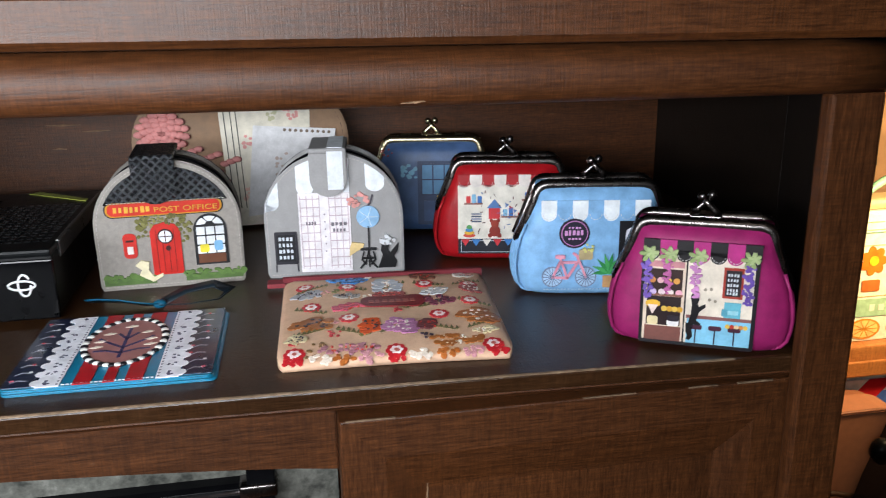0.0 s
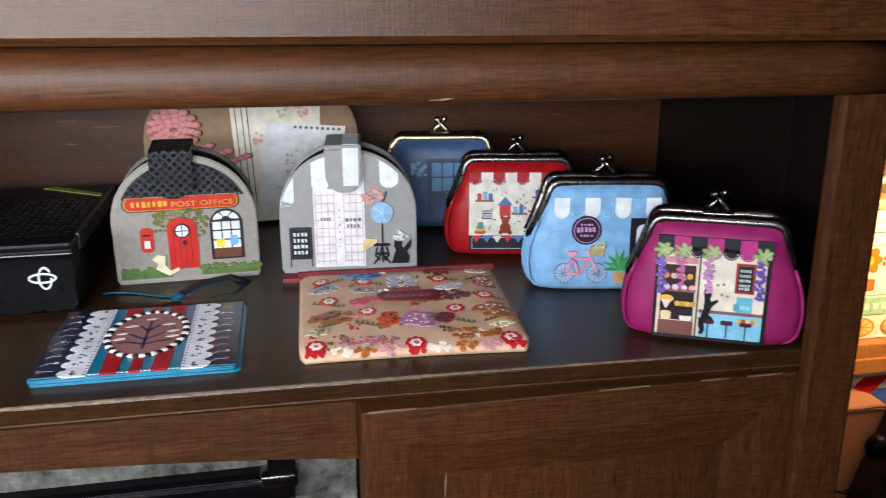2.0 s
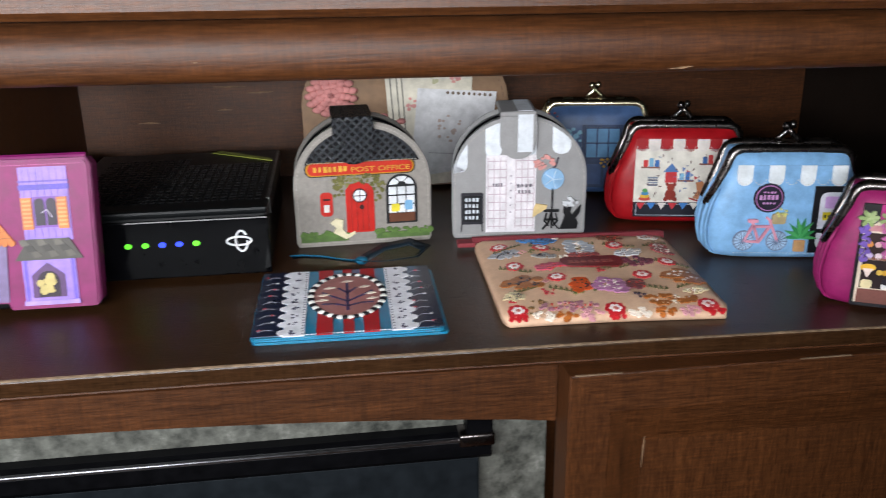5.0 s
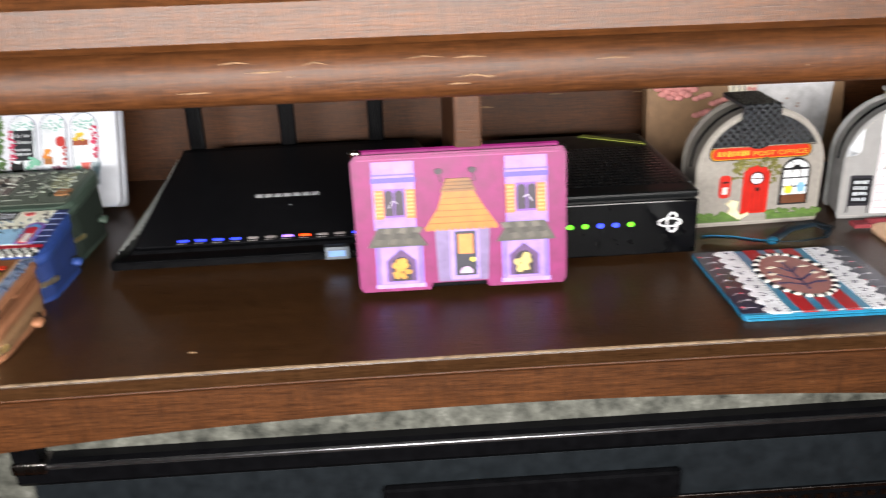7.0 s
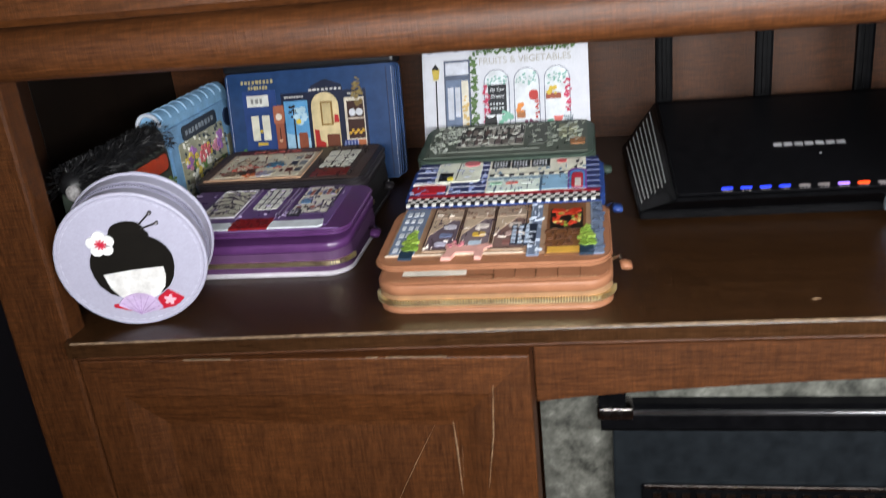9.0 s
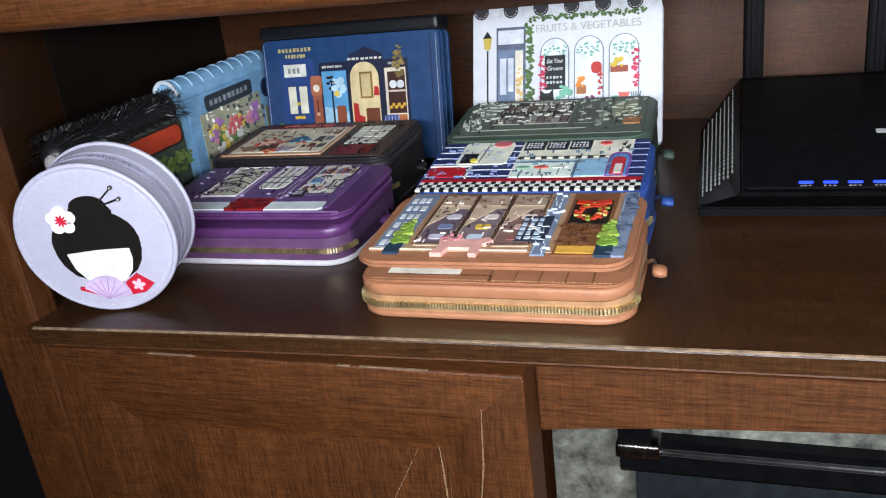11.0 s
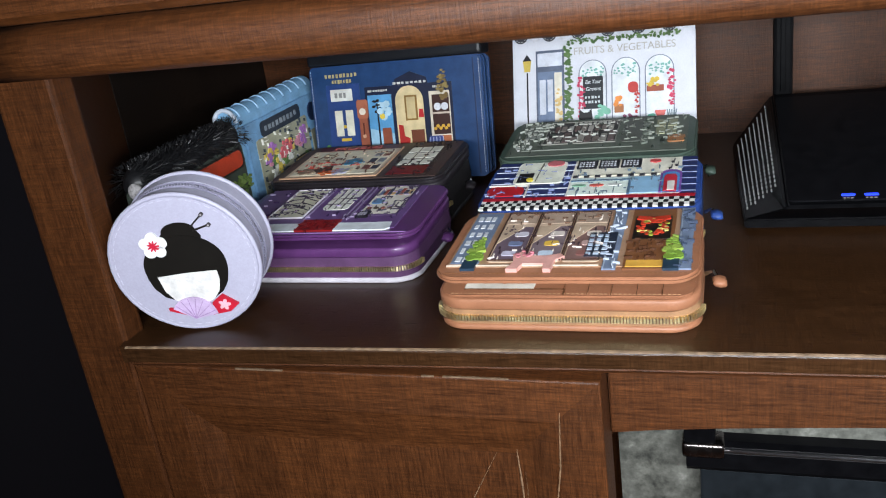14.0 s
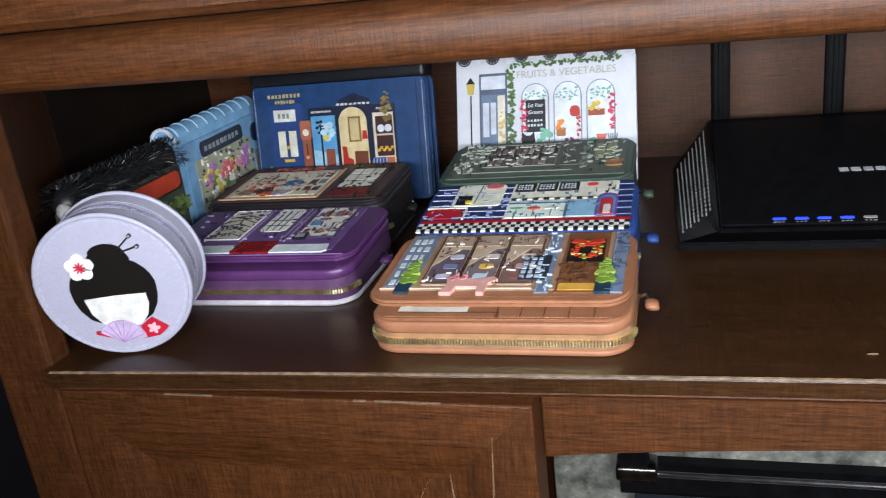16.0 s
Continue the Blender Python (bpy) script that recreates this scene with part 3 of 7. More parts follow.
# ---- bags: shared shapes ----
class Canvas:
    """A rectangle of sewn and printed pieces on the front of a part; u and v run from 0 to 1."""

    def __init__(self, parent, x0, z0, w, h, base=0.0, k=0.0004):
        self.k = k
        self.parent, self.x0, self.z0, self.w, self.h, self.base = parent, x0, z0, w, h, base

    def xy(self, pts):
        return [(self.x0 + u * self.w, self.z0 + v * self.h) for u, v in pts]

    def poly(self, name, pts, hexa, layer=1, label="", parent=None, **k):
        m = hexa if not isinstance(hexa, str) else col(hexa, **k)
        return art(parent or self.parent, name, self.xy(pts), m, self.base, 0.0003 + self.k * layer, label)

    def r(self, name, u0, v0, u1, v1, hexa, layer=1, label="", **k):
        return self.poly(name, rect(u0, u1, v0, v1), hexa, layer, label, **k)

    def rr(self, name, u0, v0, u1, v1, hexa, layer=1, q=0.25, label="", **k):
        x0, x1, z0, z1 = self.x0 + u0 * self.w, self.x0 + u1 * self.w, self.z0 + v0 * self.h, self.z0 + v1 * self.h
        m = hexa if not isinstance(hexa, str) else col(hexa, **k)
        return art(self.parent, name, rrect(x0, x1, z0, z1, q * min(x1 - x0, z1 - z0), 4), m, self.base, 0.0003 + self.k * layer, label)

    def d(self, name, u, v, r, hexa, layer=1, rv=None, n=16, label="", **k):
        """Disc; r in parts of the width."""
        return self.poly(name, disc(u, v, r, (rv or r) * self.w / self.h, n), hexa, layer, label, **k)

    def a(self, name, u0, v0, u1, v1, hexa, layer=1, label="", **k):
        x0, x1, z0, z1 = self.x0 + u0 * self.w, self.x0 + u1 * self.w, self.z0 + v0 * self.h, self.z0 + v1 * self.h
        m = hexa if not isinstance(hexa, str) else col(hexa, **k)
        return art(self.parent, name, arch(x0, x1, z0, z1), m, self.base, 0.0003 + self.k * layer, label)

    def star(self, name, u, v, r, lobes, hexa, layer=1, inner=0.5, turn=0, label="", **k):
        pts = star(0, 0, r, lobes, inner, 6, turn)
        return self.poly(name, [(u + x, v + y * self.w / self.h) for x, y in pts], hexa, layer, label, **k)

    def line(self, name, pts, width, hexa, layer=1, label="", **k):
        """A stitched or printed line of the given width in metres."""
        p = [Vector((x, z)) for x, z in self.xy(pts)]
        out = []
        for a, b in zip(p, p[1:]):
            t = (b - a).normalized()
            s = Vector((-t.y, t.x)) * width / 2
            e = t * width * 0.3
            out.append(prism([tuple(a - e - s), tuple(b + e - s), tuple(b + e + s), tuple(a - e + s)], self.base - 0.0003 - self.k * layer, self.base))
        m = hexa if not isinstance(hexa, str) else col(hexa, **k)
        return part(name, join(*out), m, self.parent, label)

    def text(self, name, u0, u1, v, h, hexa, layer=1, n=6, seed=3):
        return bars(self.parent, name, self.x0 + u0 * self.w, self.x0 + u1 * self.w, self.z0 + v * self.h, h * self.h, col(hexa), self.base, n, seed, 0.0003 + self.k * layer)

    def clump(self, name, u, v, ru, rv, hexa, layer=1, n=14, seed=5, label="", size=0.3, **k):
        """A bunch of small petals or leaves sewn on close together, as one piece."""
        rnd = random.Random(seed)
        out = []
        for i in range(n):
            a, q = rnd.uniform(0, 6.28), math.sqrt(rnd.random())
            s = size * min(ru * self.w, rv * self.h) * rnd.uniform(0.7, 1.3)
            cx, cz = self.x0 + (u + ru * q * math.cos(a)) * self.w, self.z0 + (v + rv * q * math.sin(a)) * self.h
            out.append(prism(disc(cx, cz, s, s * rnd.uniform(0.6, 1.0), 7, rnd.uniform(0, 50), rnd.uniform(0, 50) + 360), self.base - 0.0003 - self.k * layer - 1.2 * self.k * rnd.random(), self.base))
        m = hexa if not isinstance(hexa, str) else col(hexa, **k)
        return tagged(part(name, join(*out), m, self.parent, label), kind="stuff")

    def scribble(self, u0, v0, u1, v1, hexa, n=40, seed=1, layer=6, length=0.03):
        """The fine drawn lines of a print, as one piece."""
        rnd = random.Random(seed)
        out = []
        for i in range(n):
            x, z = self.x0 + rnd.uniform(u0, u1) * self.w, self.z0 + rnd.uniform(v0, v1) * self.h
            a = rnd.choice((0, 0, 1.571, 1.571, rnd.uniform(0, 3.14)))
            q, w = length * self.w * rnd.uniform(0.25, 0.6), rnd.uniform(0.00018, 0.00042)
            t, p = Vector((math.cos(a), math.sin(a))) * q, Vector((-math.sin(a), math.cos(a))) * w
            c = Vector((x, z))
            out.append(prism([tuple(c - t - p), tuple(c + t - p), tuple(c + t + p), tuple(c - t + p)], self.base - 0.0003 - self.k * (layer + 0.3 * rnd.random()), self.base))
        return tagged(part("fine_print", join(*out), col(hexa), self.parent), kind="stuff")

    def stitches(self, pts, hexa, step=0.0028, layer=1):
        """A row of stitches along a line of (u, v)."""
        p = [Vector((x, z)) for x, z in self.xy(pts)]
        out = []
        for a, b in zip(p, p[1:]):
            n = max(1, int((b - a).length / step))
            t = (b - a) / n
            s = Vector((-t.y, t.x)).normalized() * 0.00022
            for i in range(n):
                c = a + t * (i + 0.2)
                e = t * 0.62
                out.append(prism([tuple(c - s), tuple(c + e - s), tuple(c + e + s), tuple(c + s)], self.base - 0.0002 - self.k * layer, self.base))
        return tagged(part("stitching", join(*out), col(hexa), self.parent), kind="stuff")


def kisslock(name, m, w, h, label, body_mat, frame_mat, hd=0.024):
    """A purse with a bulging body, a hinged metal frame and a ball clasp."""
    ob = thing(name, m, label, "coin purse", "clasp coin purses")
    zs = [0.0, 0.012, 0.04, 0.10, 0.18, 0.28, 0.40, 0.52, 0.64, 0.76, 0.86, 0.94, 1.0]
    ws = [0.74, 0.83, 0.905, 0.965, 0.99, 1.0, 0.98, 0.94, 0.87, 0.80, 0.755, 0.73, 0.715]
    ds = [0.60, 0.78, 0.90, 0.98, 1.0, 1.0, 1.0, 1.0, 1.0, 1.0, 0.97, 0.84, 0.50]
    rings = [oval(w / 2 * a, hd * b, z * h, 44, 4.0) for z, a, b in zip(zs, ws, ds)]
    rnd = random.Random(len(name))
    body = part("body", loft(rings), body_mat, ob, "soft leather body", smooth=True)
    # piping from hinge to hinge round the foot
    for s in (-1, 1):
        pts = [(q * w / 2 * a * 0.978, s * hd * b * 0.72, z * h + 0.0015) for q in (-1,) for z, a, b in list(zip(zs, ws, ds))[8:0:-1]]
        pts += [(-p[0], p[1], p[2]) for p in pts[::-1]]
        part("piping", tube(pts, 0.0013, 6), body_mat, body, smooth=True)
    # folds of the gusset
    for s in (-1, 1):
        for k, off in enumerate((0.15, -0.35)):
            pts = [(s * (w / 2 * a * (1.0 - 0.05 * abs(off)) + 0.0004), off * hd * b, z * h) for z, a, b in list(zip(zs, ws, ds))[2:10]]
            part("fold", tube(pts, [0.0006, 0.0016, 0.0022, 0.0024, 0.0022, 0.002, 0.0016, 0.0008], 6), body_mat, body, smooth=True)
    fx, r = w / 2 * 0.735, 0.010
    for s in (-1, 1):
        y = s * 0.0115
        half = [(-w / 2 * 0.945, y * 0.55, 0.50 * h), (-w / 2 * 0.852, y * 0.8, 0.66 * h), (-fx - 0.001, y, h - r - 0.003)]
        half += [(-fx + r - r * math.cos(a), y, h - r + r * math.sin(a)) for a in np.linspace(0.15, math.pi / 2, 6)]
        pts = half + [(-p[0], p[1], p[2]) for p in half[::-1]]
        part("frame", tube(pts, 0.0034, 8, False, 1.25), frame_mat, ob, "polished metal frame", smooth=True)
    for s in (-1, 1):
        part("hinge", ball((s * w / 2 * 0.95, -0.004, 0.49 * h), 0.0028), frame_mat, ob, smooth=True)
    clasp = part("clasp", box(-0.011, 0.011, -0.009, 0.009, h + 0.001, h + 0.0045, 0.001), frame_mat, ob, "kiss clasp")
    for s in (-1, 1):
        pts = [(s * 0.0085, -0.003 * s, h + 0.004), (s * 0.0055, -0.003 * s, h + 0.0075), (s * 0.0012, -0.003 * s, h + 0.0115), (-s * 0.0018, -0.003 * s, h + 0.0155)]
        part("prong", tube(pts, 0.0024, 8), frame_mat, clasp, smooth=True)
        part("bead", ball((-s * 0.0034, -0.003 * s, h + 0.0172), 0.0034), frame_mat, clasp, smooth=True)
    return ob, body


def scallops(c, u0, u1, v0, v1, n, tones, layer=1):
    """An awning of round-ended flaps with stitched edges."""
    k = (u1 - u0) / n
    for i in range(n):
        a, b = u0 + i * k, u0 + (i + 1) * k
        rv = 0.5 * k * c.w / c.h
        pts = [(b, v1), (a, v1), (a, v0 + rv)] + [(0.5 * (a + b) + 0.5 * k * math.cos(t), v0 + rv + rv * math.sin(t)) for t in np.linspace(math.pi, 2 * math.pi, 9)[1:-1]] + [(b, v0 + rv)]
        c.poly("awning_flap", pts, tones[i % len(tones)], layer + (i % 2) * 0.5)
        c.stitches([(a + 0.1 * k, v0 + rv)] + [(0.5 * (a + b) + 0.4 * k * math.cos(t), v0 + rv + 0.8 * rv * math.sin(t)) for t in np.linspace(math.pi, 2 * math.pi, 7)] + [(b - 0.1 * k, v0 + rv)], "d8d4d0", layer=layer + 1)


# ---- magenta cafe purse ----
ob, body = kisslock("clasp_purse", pose(0.6470, 0.042, S, 0, 0, -27) @ Matrix.Diagonal((0.965, 0.965, 0.965, 1)), 0.127, 0.090, "magenta leather clasp purse with a cafe scene and black awning", col("94205f", 0.46, grain=900), GUN)
c = Canvas(body, -0.0405, 0.003, 0.078, 0.072, -0.0238)
scallops(Canvas(body, -0.0400, 0.0, 0.078, 0.09, -0.0238), 0.0, 1.0, 0.725, 0.895, 7, ["1d191c", "b02a7a"], 4)
c.rr("panel", 0.0, 0.0, 1.0, 0.98, "17141a", 1, 0.03, "black panel border")
c.r("shop_wall", 0.40, 0.04, 0.965, 0.95, "e9dccb", 2)
c.r("shop_front", 0.03, 0.04, 0.385, 0.93, "e6d2bd", 2)
c.r("cabinet", 0.05, 0.04, 0.37, 0.19, "7b4c44", 3)
c.r("shelf_recess", 0.06, 0.20, 0.36, 0.50, "2a1a1c", 3)
c.r("shelf_recess", 0.06, 0.53, 0.36, 0.78, "35211f", 3)
c.r("lintel", 0.05, 0.80, 0.37, 0.86, "c98a90", 3)
c.r("ledge", 0.05, 0.505, 0.37, 0.53, "8a5a4c", 4)
c.d("cake", 0.115, 0.42, 0.066, "e8b43c", 4, 0.036)
c.poly("cake_stand", [(0.07, 0.41), (0.16, 0.41), (0.12, 0.32), (0.11, 0.32)], "f1d9d0", 5)
c.rr("cake", 0.07, 0.20, 0.165, 0.29, "e9d7a8", 4, 0.3)
c.rr("cake", 0.245, 0.20, 0.35, 0.265, "f0ecec", 4, 0.3)
c.rr("cake", 0.25, 0.25, 0.345, 0.31, "2c2530", 5, 0.3)
for i in range(4):
    c.d("bun", 0.215 + 0.046 * i, 0.375, 0.026, "d9a335" if i % 2 else "e7bd55", 4)
    c.d("bun", 0.10 + 0.07 * i, 0.665, 0.028, ("d98c4c", "e3b2b6", "e7bd55", "dd9c4a")[i], 4)
    c.d("bun", 0.11 + 0.075 * i, 0.545, 0.030, ("d9c0ea", "efd7dd", "f1e3dd", "e9a8bb")[i], 4)
c.r("counter", 0.42, 0.04, 0.965, 0.30, "86c6e4", 3)
c.r("worktop", 0.41, 0.30, 0.965, 0.33, "8c5a58", 4)
for i in range(3):
    x = 0.50 + 0.165 * i
    c.line("stool_leg", [(x, 0.05), (x, 0.20)], 0.0009, "2b2433", 5)
    c.rr("stool_seat", x - 0.055, 0.19, x + 0.055, 0.235, "4a2337", 5, 0.4)
c.r("till", 0.73, 0.335, 0.87, 0.49, "68b5c8", 4)
c.r("till_key", 0.76, 0.37, 0.85, 0.41, "9cd3e0", 5)
c.r("till_key", 0.71, 0.35, 0.76, 0.42, "5aa3b8", 5)
for i in range(5):
    c.d("cupcake", 0.77 + 0.038 * i, 0.245, 0.02, ("e7bd55", "c8402f", "efcfa0", "d98c4c", "e7bd55")[i], 5)
c.r("sign_frame", 0.705, 0.53, 0.875, 0.84, "a83a2c", 3)
c.r("chalkboard", 0.725, 0.555, 0.855, 0.815, "242026", 4)
for k, v in enumerate((0.77, 0.72, 0.67, 0.62, 0.585)):
    c.text("writing", 0.74, 0.84, v, 0.03, "cfd6dc", 5, 4, k)
c.poly("black_cat", [(0.42, 0.08), (0.44, 0.14), (0.425, 0.22), (0.45, 0.34), (0.455, 0.44), (0.44, 0.52), (0.455, 0.56), (0.47, 0.53), (0.49, 0.53), (0.51, 0.55), (0.515, 0.49), (0.50, 0.455), (0.515, 0.42), (0.57, 0.455), (0.575, 0.43), (0.52, 0.37), (0.50, 0.28), (0.54, 0.25), (0.53, 0.23), (0.48, 0.24), (0.465, 0.18), (0.475, 0.11), (0.45, 0.07)], "121014", 5, "black cat figure")
c.line("cat_tail", [(0.45, 0.10), (0.425, 0.16), (0.42, 0.24)], 0.0015, "121014", 5)
for u, v in ((0.56, 0.60), (0.61, 0.61), (0.60, 0.50), (0.65, 0.49)):
    c.d("cup", u, v, 0.014, "9a8f80", 3)
c.poly("arched_head", [(0.03, 0.90), (0.03, 0.95), (0.5, 0.995), (0.965, 0.95), (0.965, 0.90), (0.5, 0.955)], "17141a", 4)
for i, (u, v0, t) in enumerate(((0.055, 0.52, "7a5cb4"), (0.225, 0.57, "c66aa6"), (0.475, 0.54, "c787bd"), (0.915, 0.50, "6f51ad"))):
    for k in range(7):
        c.clump("wisteria", u + 0.012 * math.sin(2.1 * k), v0 + 0.058 * k, 0.045 - 0.003 * abs(k - 4), 0.035, t, 6, 7, 7 * i + k, size=0.5)
    c.star("leaf", u, 0.93, 0.085, 6, "93a86c", 7, 0.28, 20 * i)
    c.star("leaf", u + 0.03, 0.95, 0.06, 5, "aab983", 8, 0.3, 33 * i)

# ---- sky blue bicycle purse ----
ob, body = kisslock("clasp_purse", pose(0.610, 0.160, S, 0, 0, -11), 0.130, 0.090, "sky blue leather clasp purse with a pink bicycle and plant", col("84b4e0", 0.38, grain=900), GUN)
c = Canvas(body, -0.044, 0.004, 0.098, 0.082, -0.0238)
scallops(c, 0.0, 0.87, 0.72, 0.925, 7, ["e9eef2", "84b4e0"])
c.d("emblem", 0.27, 0.60, 0.125, "1e1a2c", 2, label="round dark emblem with a pink ring")
c.poly("emblem_ring", disc(0.27, 0.60, 0.108, 0.108 * 0.098 / 0.082, 24), "c07fb8", 3)
c.poly("emblem_centre", disc(0.27, 0.60, 0.100, 0.100 * 0.098 / 0.082, 24), "1e1a2c", 4)
c.text("writing", 0.19, 0.35, 0.61, 0.055, "d69ad0", 5, 5, 2)
c.text("writing", 0.22, 0.33, 0.66, 0.02, "d69ad0", 5, 4, 4)
c.text("writing", 0.22, 0.33, 0.55, 0.02, "d69ad0", 5, 4, 5)
for u in (0.10, 0.37):
    c.d("wheel", u, 0.16, 0.088, "7d8ba6", 2)
    c.d("wheel_inside", u, 0.16, 0.078, "a9c6e4", 3)
    for k in range(8):
        a = k * math.pi / 8
        c.line("spoke", [(u - 0.078 * math.cos(a), 0.16 - 0.078 * 1.195 * math.sin(a)), (u + 0.078 * math.cos(a), 0.16 + 0.078 * 1.195 * math.sin(a))], 0.0005, "5d6a86", 4)
    c.d("hub", u, 0.16, 0.016, "7d8ba6", 5)
for p in ([(0.10, 0.16), (0.16, 0.31), (0.30, 0.31), (0.22, 0.15), (0.10, 0.16)], [(0.16, 0.35), (0.22, 0.15)], [(0.37, 0.16), (0.30, 0.36), (0.34, 0.39)], [(0.27, 0.40), (0.31, 0.36)]):
    c.line("bicycle_tube", p, 0.0019, "e79aae", 5)
c.rr("saddle", 0.12, 0.35, 0.20, 0.385, "e79aae", 6, 0.4)
c.rr("basket", 0.31, 0.34, 0.42, 0.44, "b7a57c", 6, 0.2)
c.clump("blossom", 0.37, 0.46, 0.06, 0.04, "d8d27c", 7, 9, 3)
c.rr("pot", 0.51, 0.05, 0.60, 0.17, "c99a6a", 3, 0.1)
for k, a in enumerate((-70, -40, -12, 15, 45, 72, 95, -95)):
    t = radians(a + 90)
    c.poly("palm_leaf", [(0.555, 0.19), (0.555 + 0.06 * math.cos(t) - 0.018 * math.sin(t), 0.21 + 0.09 * math.sin(t) + 0.02 * math.cos(t)), (0.555 + 0.14 * math.cos(t), 0.21 + 0.19 * math.sin(t)), (0.555 + 0.06 * math.cos(t) + 0.018 * math.sin(t), 0.21 + 0.09 * math.sin(t) - 0.02 * math.cos(t))], ("2f8a4a", "4aa35c")[k % 2], 4 + k % 2)
c.r("door_frame", 0.63, 0.04, 0.99, 0.72, "15151b", 2, "black shop door")
c.rr("door_glass", 0.68, 0.08, 0.96, 0.66, "dcdce8", 3, 0.2)
c.rr("poster", 0.72, 0.50, 0.90, 0.62, "cda3dc", 4, 0.1)
c.r("poster", 0.71, 0.38, 0.89, 0.46, "d9c52a", 4)
c.text("writing", 0.72, 0.88, 0.42, 0.035, "3a3420", 5, 5, 8)
c.rr("door_handle", 0.66, 0.25, 0.90, 0.29, "15151b", 4, 0.4)
c.stitches([(0.02, 0.03), (0.97, 0.03)], "c9dcee", layer=1)

# ---- red toy shop purse ----
ob, body = kisslock("clasp_purse", pose(0.565, 0.266, S, 0, 0, -12), 0.132, 0.090, "red leather clasp purse with a cream toy shop scene", col("a3151d", 0.32, grain=900), GUN)
c = Canvas(body, -0.044, 0.004, 0.092, 0.082, -0.0238)
scallops(c, 0.0, 0.94, 0.79, 0.93, 8, ["a81b22", "e8ddd6"])
c.rr("panel", 0.0, 0.04, 1.0, 0.82, "e6dfd3", 1, 0.02, "cream shop panel")
c.r("plinth", 0.0, 0.04, 1.0, 0.21, "191a26", 2)
c.line("plinth_line", [(0.03, 0.06), (0.97, 0.06), (0.97, 0.19), (0.03, 0.19), (0.03, 0.06)], 0.0005, "b8bcc8", 3)
for i in range(9):
    c.poly("bunting", [(0.03 + 0.105 * i, 0.205), (0.115 + 0.105 * i, 0.205), (0.07 + 0.105 * i, 0.13)], ("c8343c", "3f7fc4", "e8e0d8")[i % 3], 4)
for v, n, s in ((0.62, 3, 1), (0.47, 2, 2), (0.66, 2, 3)):
    c.r("toy_shelf", (0.06, 0.42, 0.62)[s - 1], v - 0.02, (0.24, 0.58, 0.80)[s - 1], v, "8a5a50", 2)
    for i in range(n):
        u = (0.08, 0.44, 0.65)[s - 1] + 0.055 * i
        c.rr("toy", u, v, u + 0.042, v + 0.075 + 0.02 * (i % 2), ("3d6fb2", "c73a3a", "7fb0cf")[(i + s) % 3], 3, 0.2)
for k in range(4):
    c.r("block", 0.13, 0.40 + 0.028 * k, 0.23, 0.418 + 0.028 * k, ("555b70", "8890a0")[k % 2], 2)
c.r("toy_house", 0.30, 0.44, 0.41, 0.56, "c4353a", 3)
c.poly("toy_roof", [(0.28, 0.56), (0.43, 0.56), (0.355, 0.66)], "5277ad", 3)
for i, (u, v, r, t) in enumerate(((0.36, 0.30, 0.055, "8c2f24"), (0.36, 0.385, 0.038, "9a3a2a"), (0.325, 0.42, 0.017, "8c2f24"), (0.395, 0.42, 0.017, "8c2f24"), (0.315, 0.25, 0.022, "8c2f24"), (0.405, 0.25, 0.022, "8c2f24"))):
    c.d("toy_bear", u, v, r, t, 4 + i % 2)
for k, t in enumerate(("c94c3c", "e0b23c", "4c8fbc", "5a9a5a")):
    c.d("stacking_ring", 0.11, 0.25 + 0.032 * k, 0.06 - 0.011 * k, t, 3 + 0.3 * k, 0.02)
c.poly("rocking_horse", [(0.58, 0.26), (0.62, 0.34), (0.60, 0.44), (0.66, 0.46), (0.70, 0.41), (0.80, 0.42), (0.85, 0.36), (0.83, 0.26), (0.79, 0.27), (0.78, 0.34), (0.68, 0.33), (0.66, 0.25)], "c07e58", 4)
c.line("rocker", [(0.55, 0.26), (0.62, 0.235), (0.80, 0.235), (0.88, 0.27)], 0.0012, "b23a34", 5)
c.line("toy_plane", [(0.78, 0.66), (0.95, 0.74)], 0.0035, "7a4c3c", 3)
c.line("toy_plane", [(0.84, 0.75), (0.89, 0.65)], 0.002, "5b3a30", 4)
for i in range(5):
    c.poly("pennant", [(0.46 + 0.04 * i, 0.62 - 0.035 * i), (0.495 + 0.04 * i, 0.60 - 0.035 * i), (0.465 + 0.04 * i, 0.565 - 0.03 * i)], ("6e86b6", "c24b4b")[i % 2], 3)
c.clump("doll_print", 0.90, 0.42, 0.05, 0.12, "b9767a", 3, 9, 4)
c.scribble(0.05, 0.24, 0.95, 0.78, "6a4a48", 36, 490, 4, 0.03)
c.scribble(0.05, 0.24, 0.95, 0.78, "4a6a9c", 22, 491, 4, 0.03)

# ---- blue back-row purse ----
ob, body = kisslock("clasp_purse", pose(0.513, 0.366, S + 0.0017, -4, 0, -11), 0.134, 0.092, "slate blue clasp purse with a pale gold frame and blue door", col("47628e", 0.45, grain=800), GOLD, 0.022)
c = Canvas(body, -0.050, 0.004, 0.100, 0.080, -0.0218)
c.clump("shell_badge", 0.27, 0.70, 0.10, 0.10, "7fb8d8", 2, 16, 9)
c.r("door_frame", 0.36, 0.04, 0.78, 0.84, "2c4064", 2)
c.r("window", 0.40, 0.42, 0.74, 0.80, "5b92bf", 3)
for u in (0.40, 0.513, 0.627, 0.74):
    c.line("mullion", [(u, 0.42), (u, 0.80)], 0.0012, "1f3258", 4)
for v in (0.42, 0.61, 0.80):
    c.line("mullion", [(0.40, v), (0.74, v)], 0.0012, "1f3258", 4)
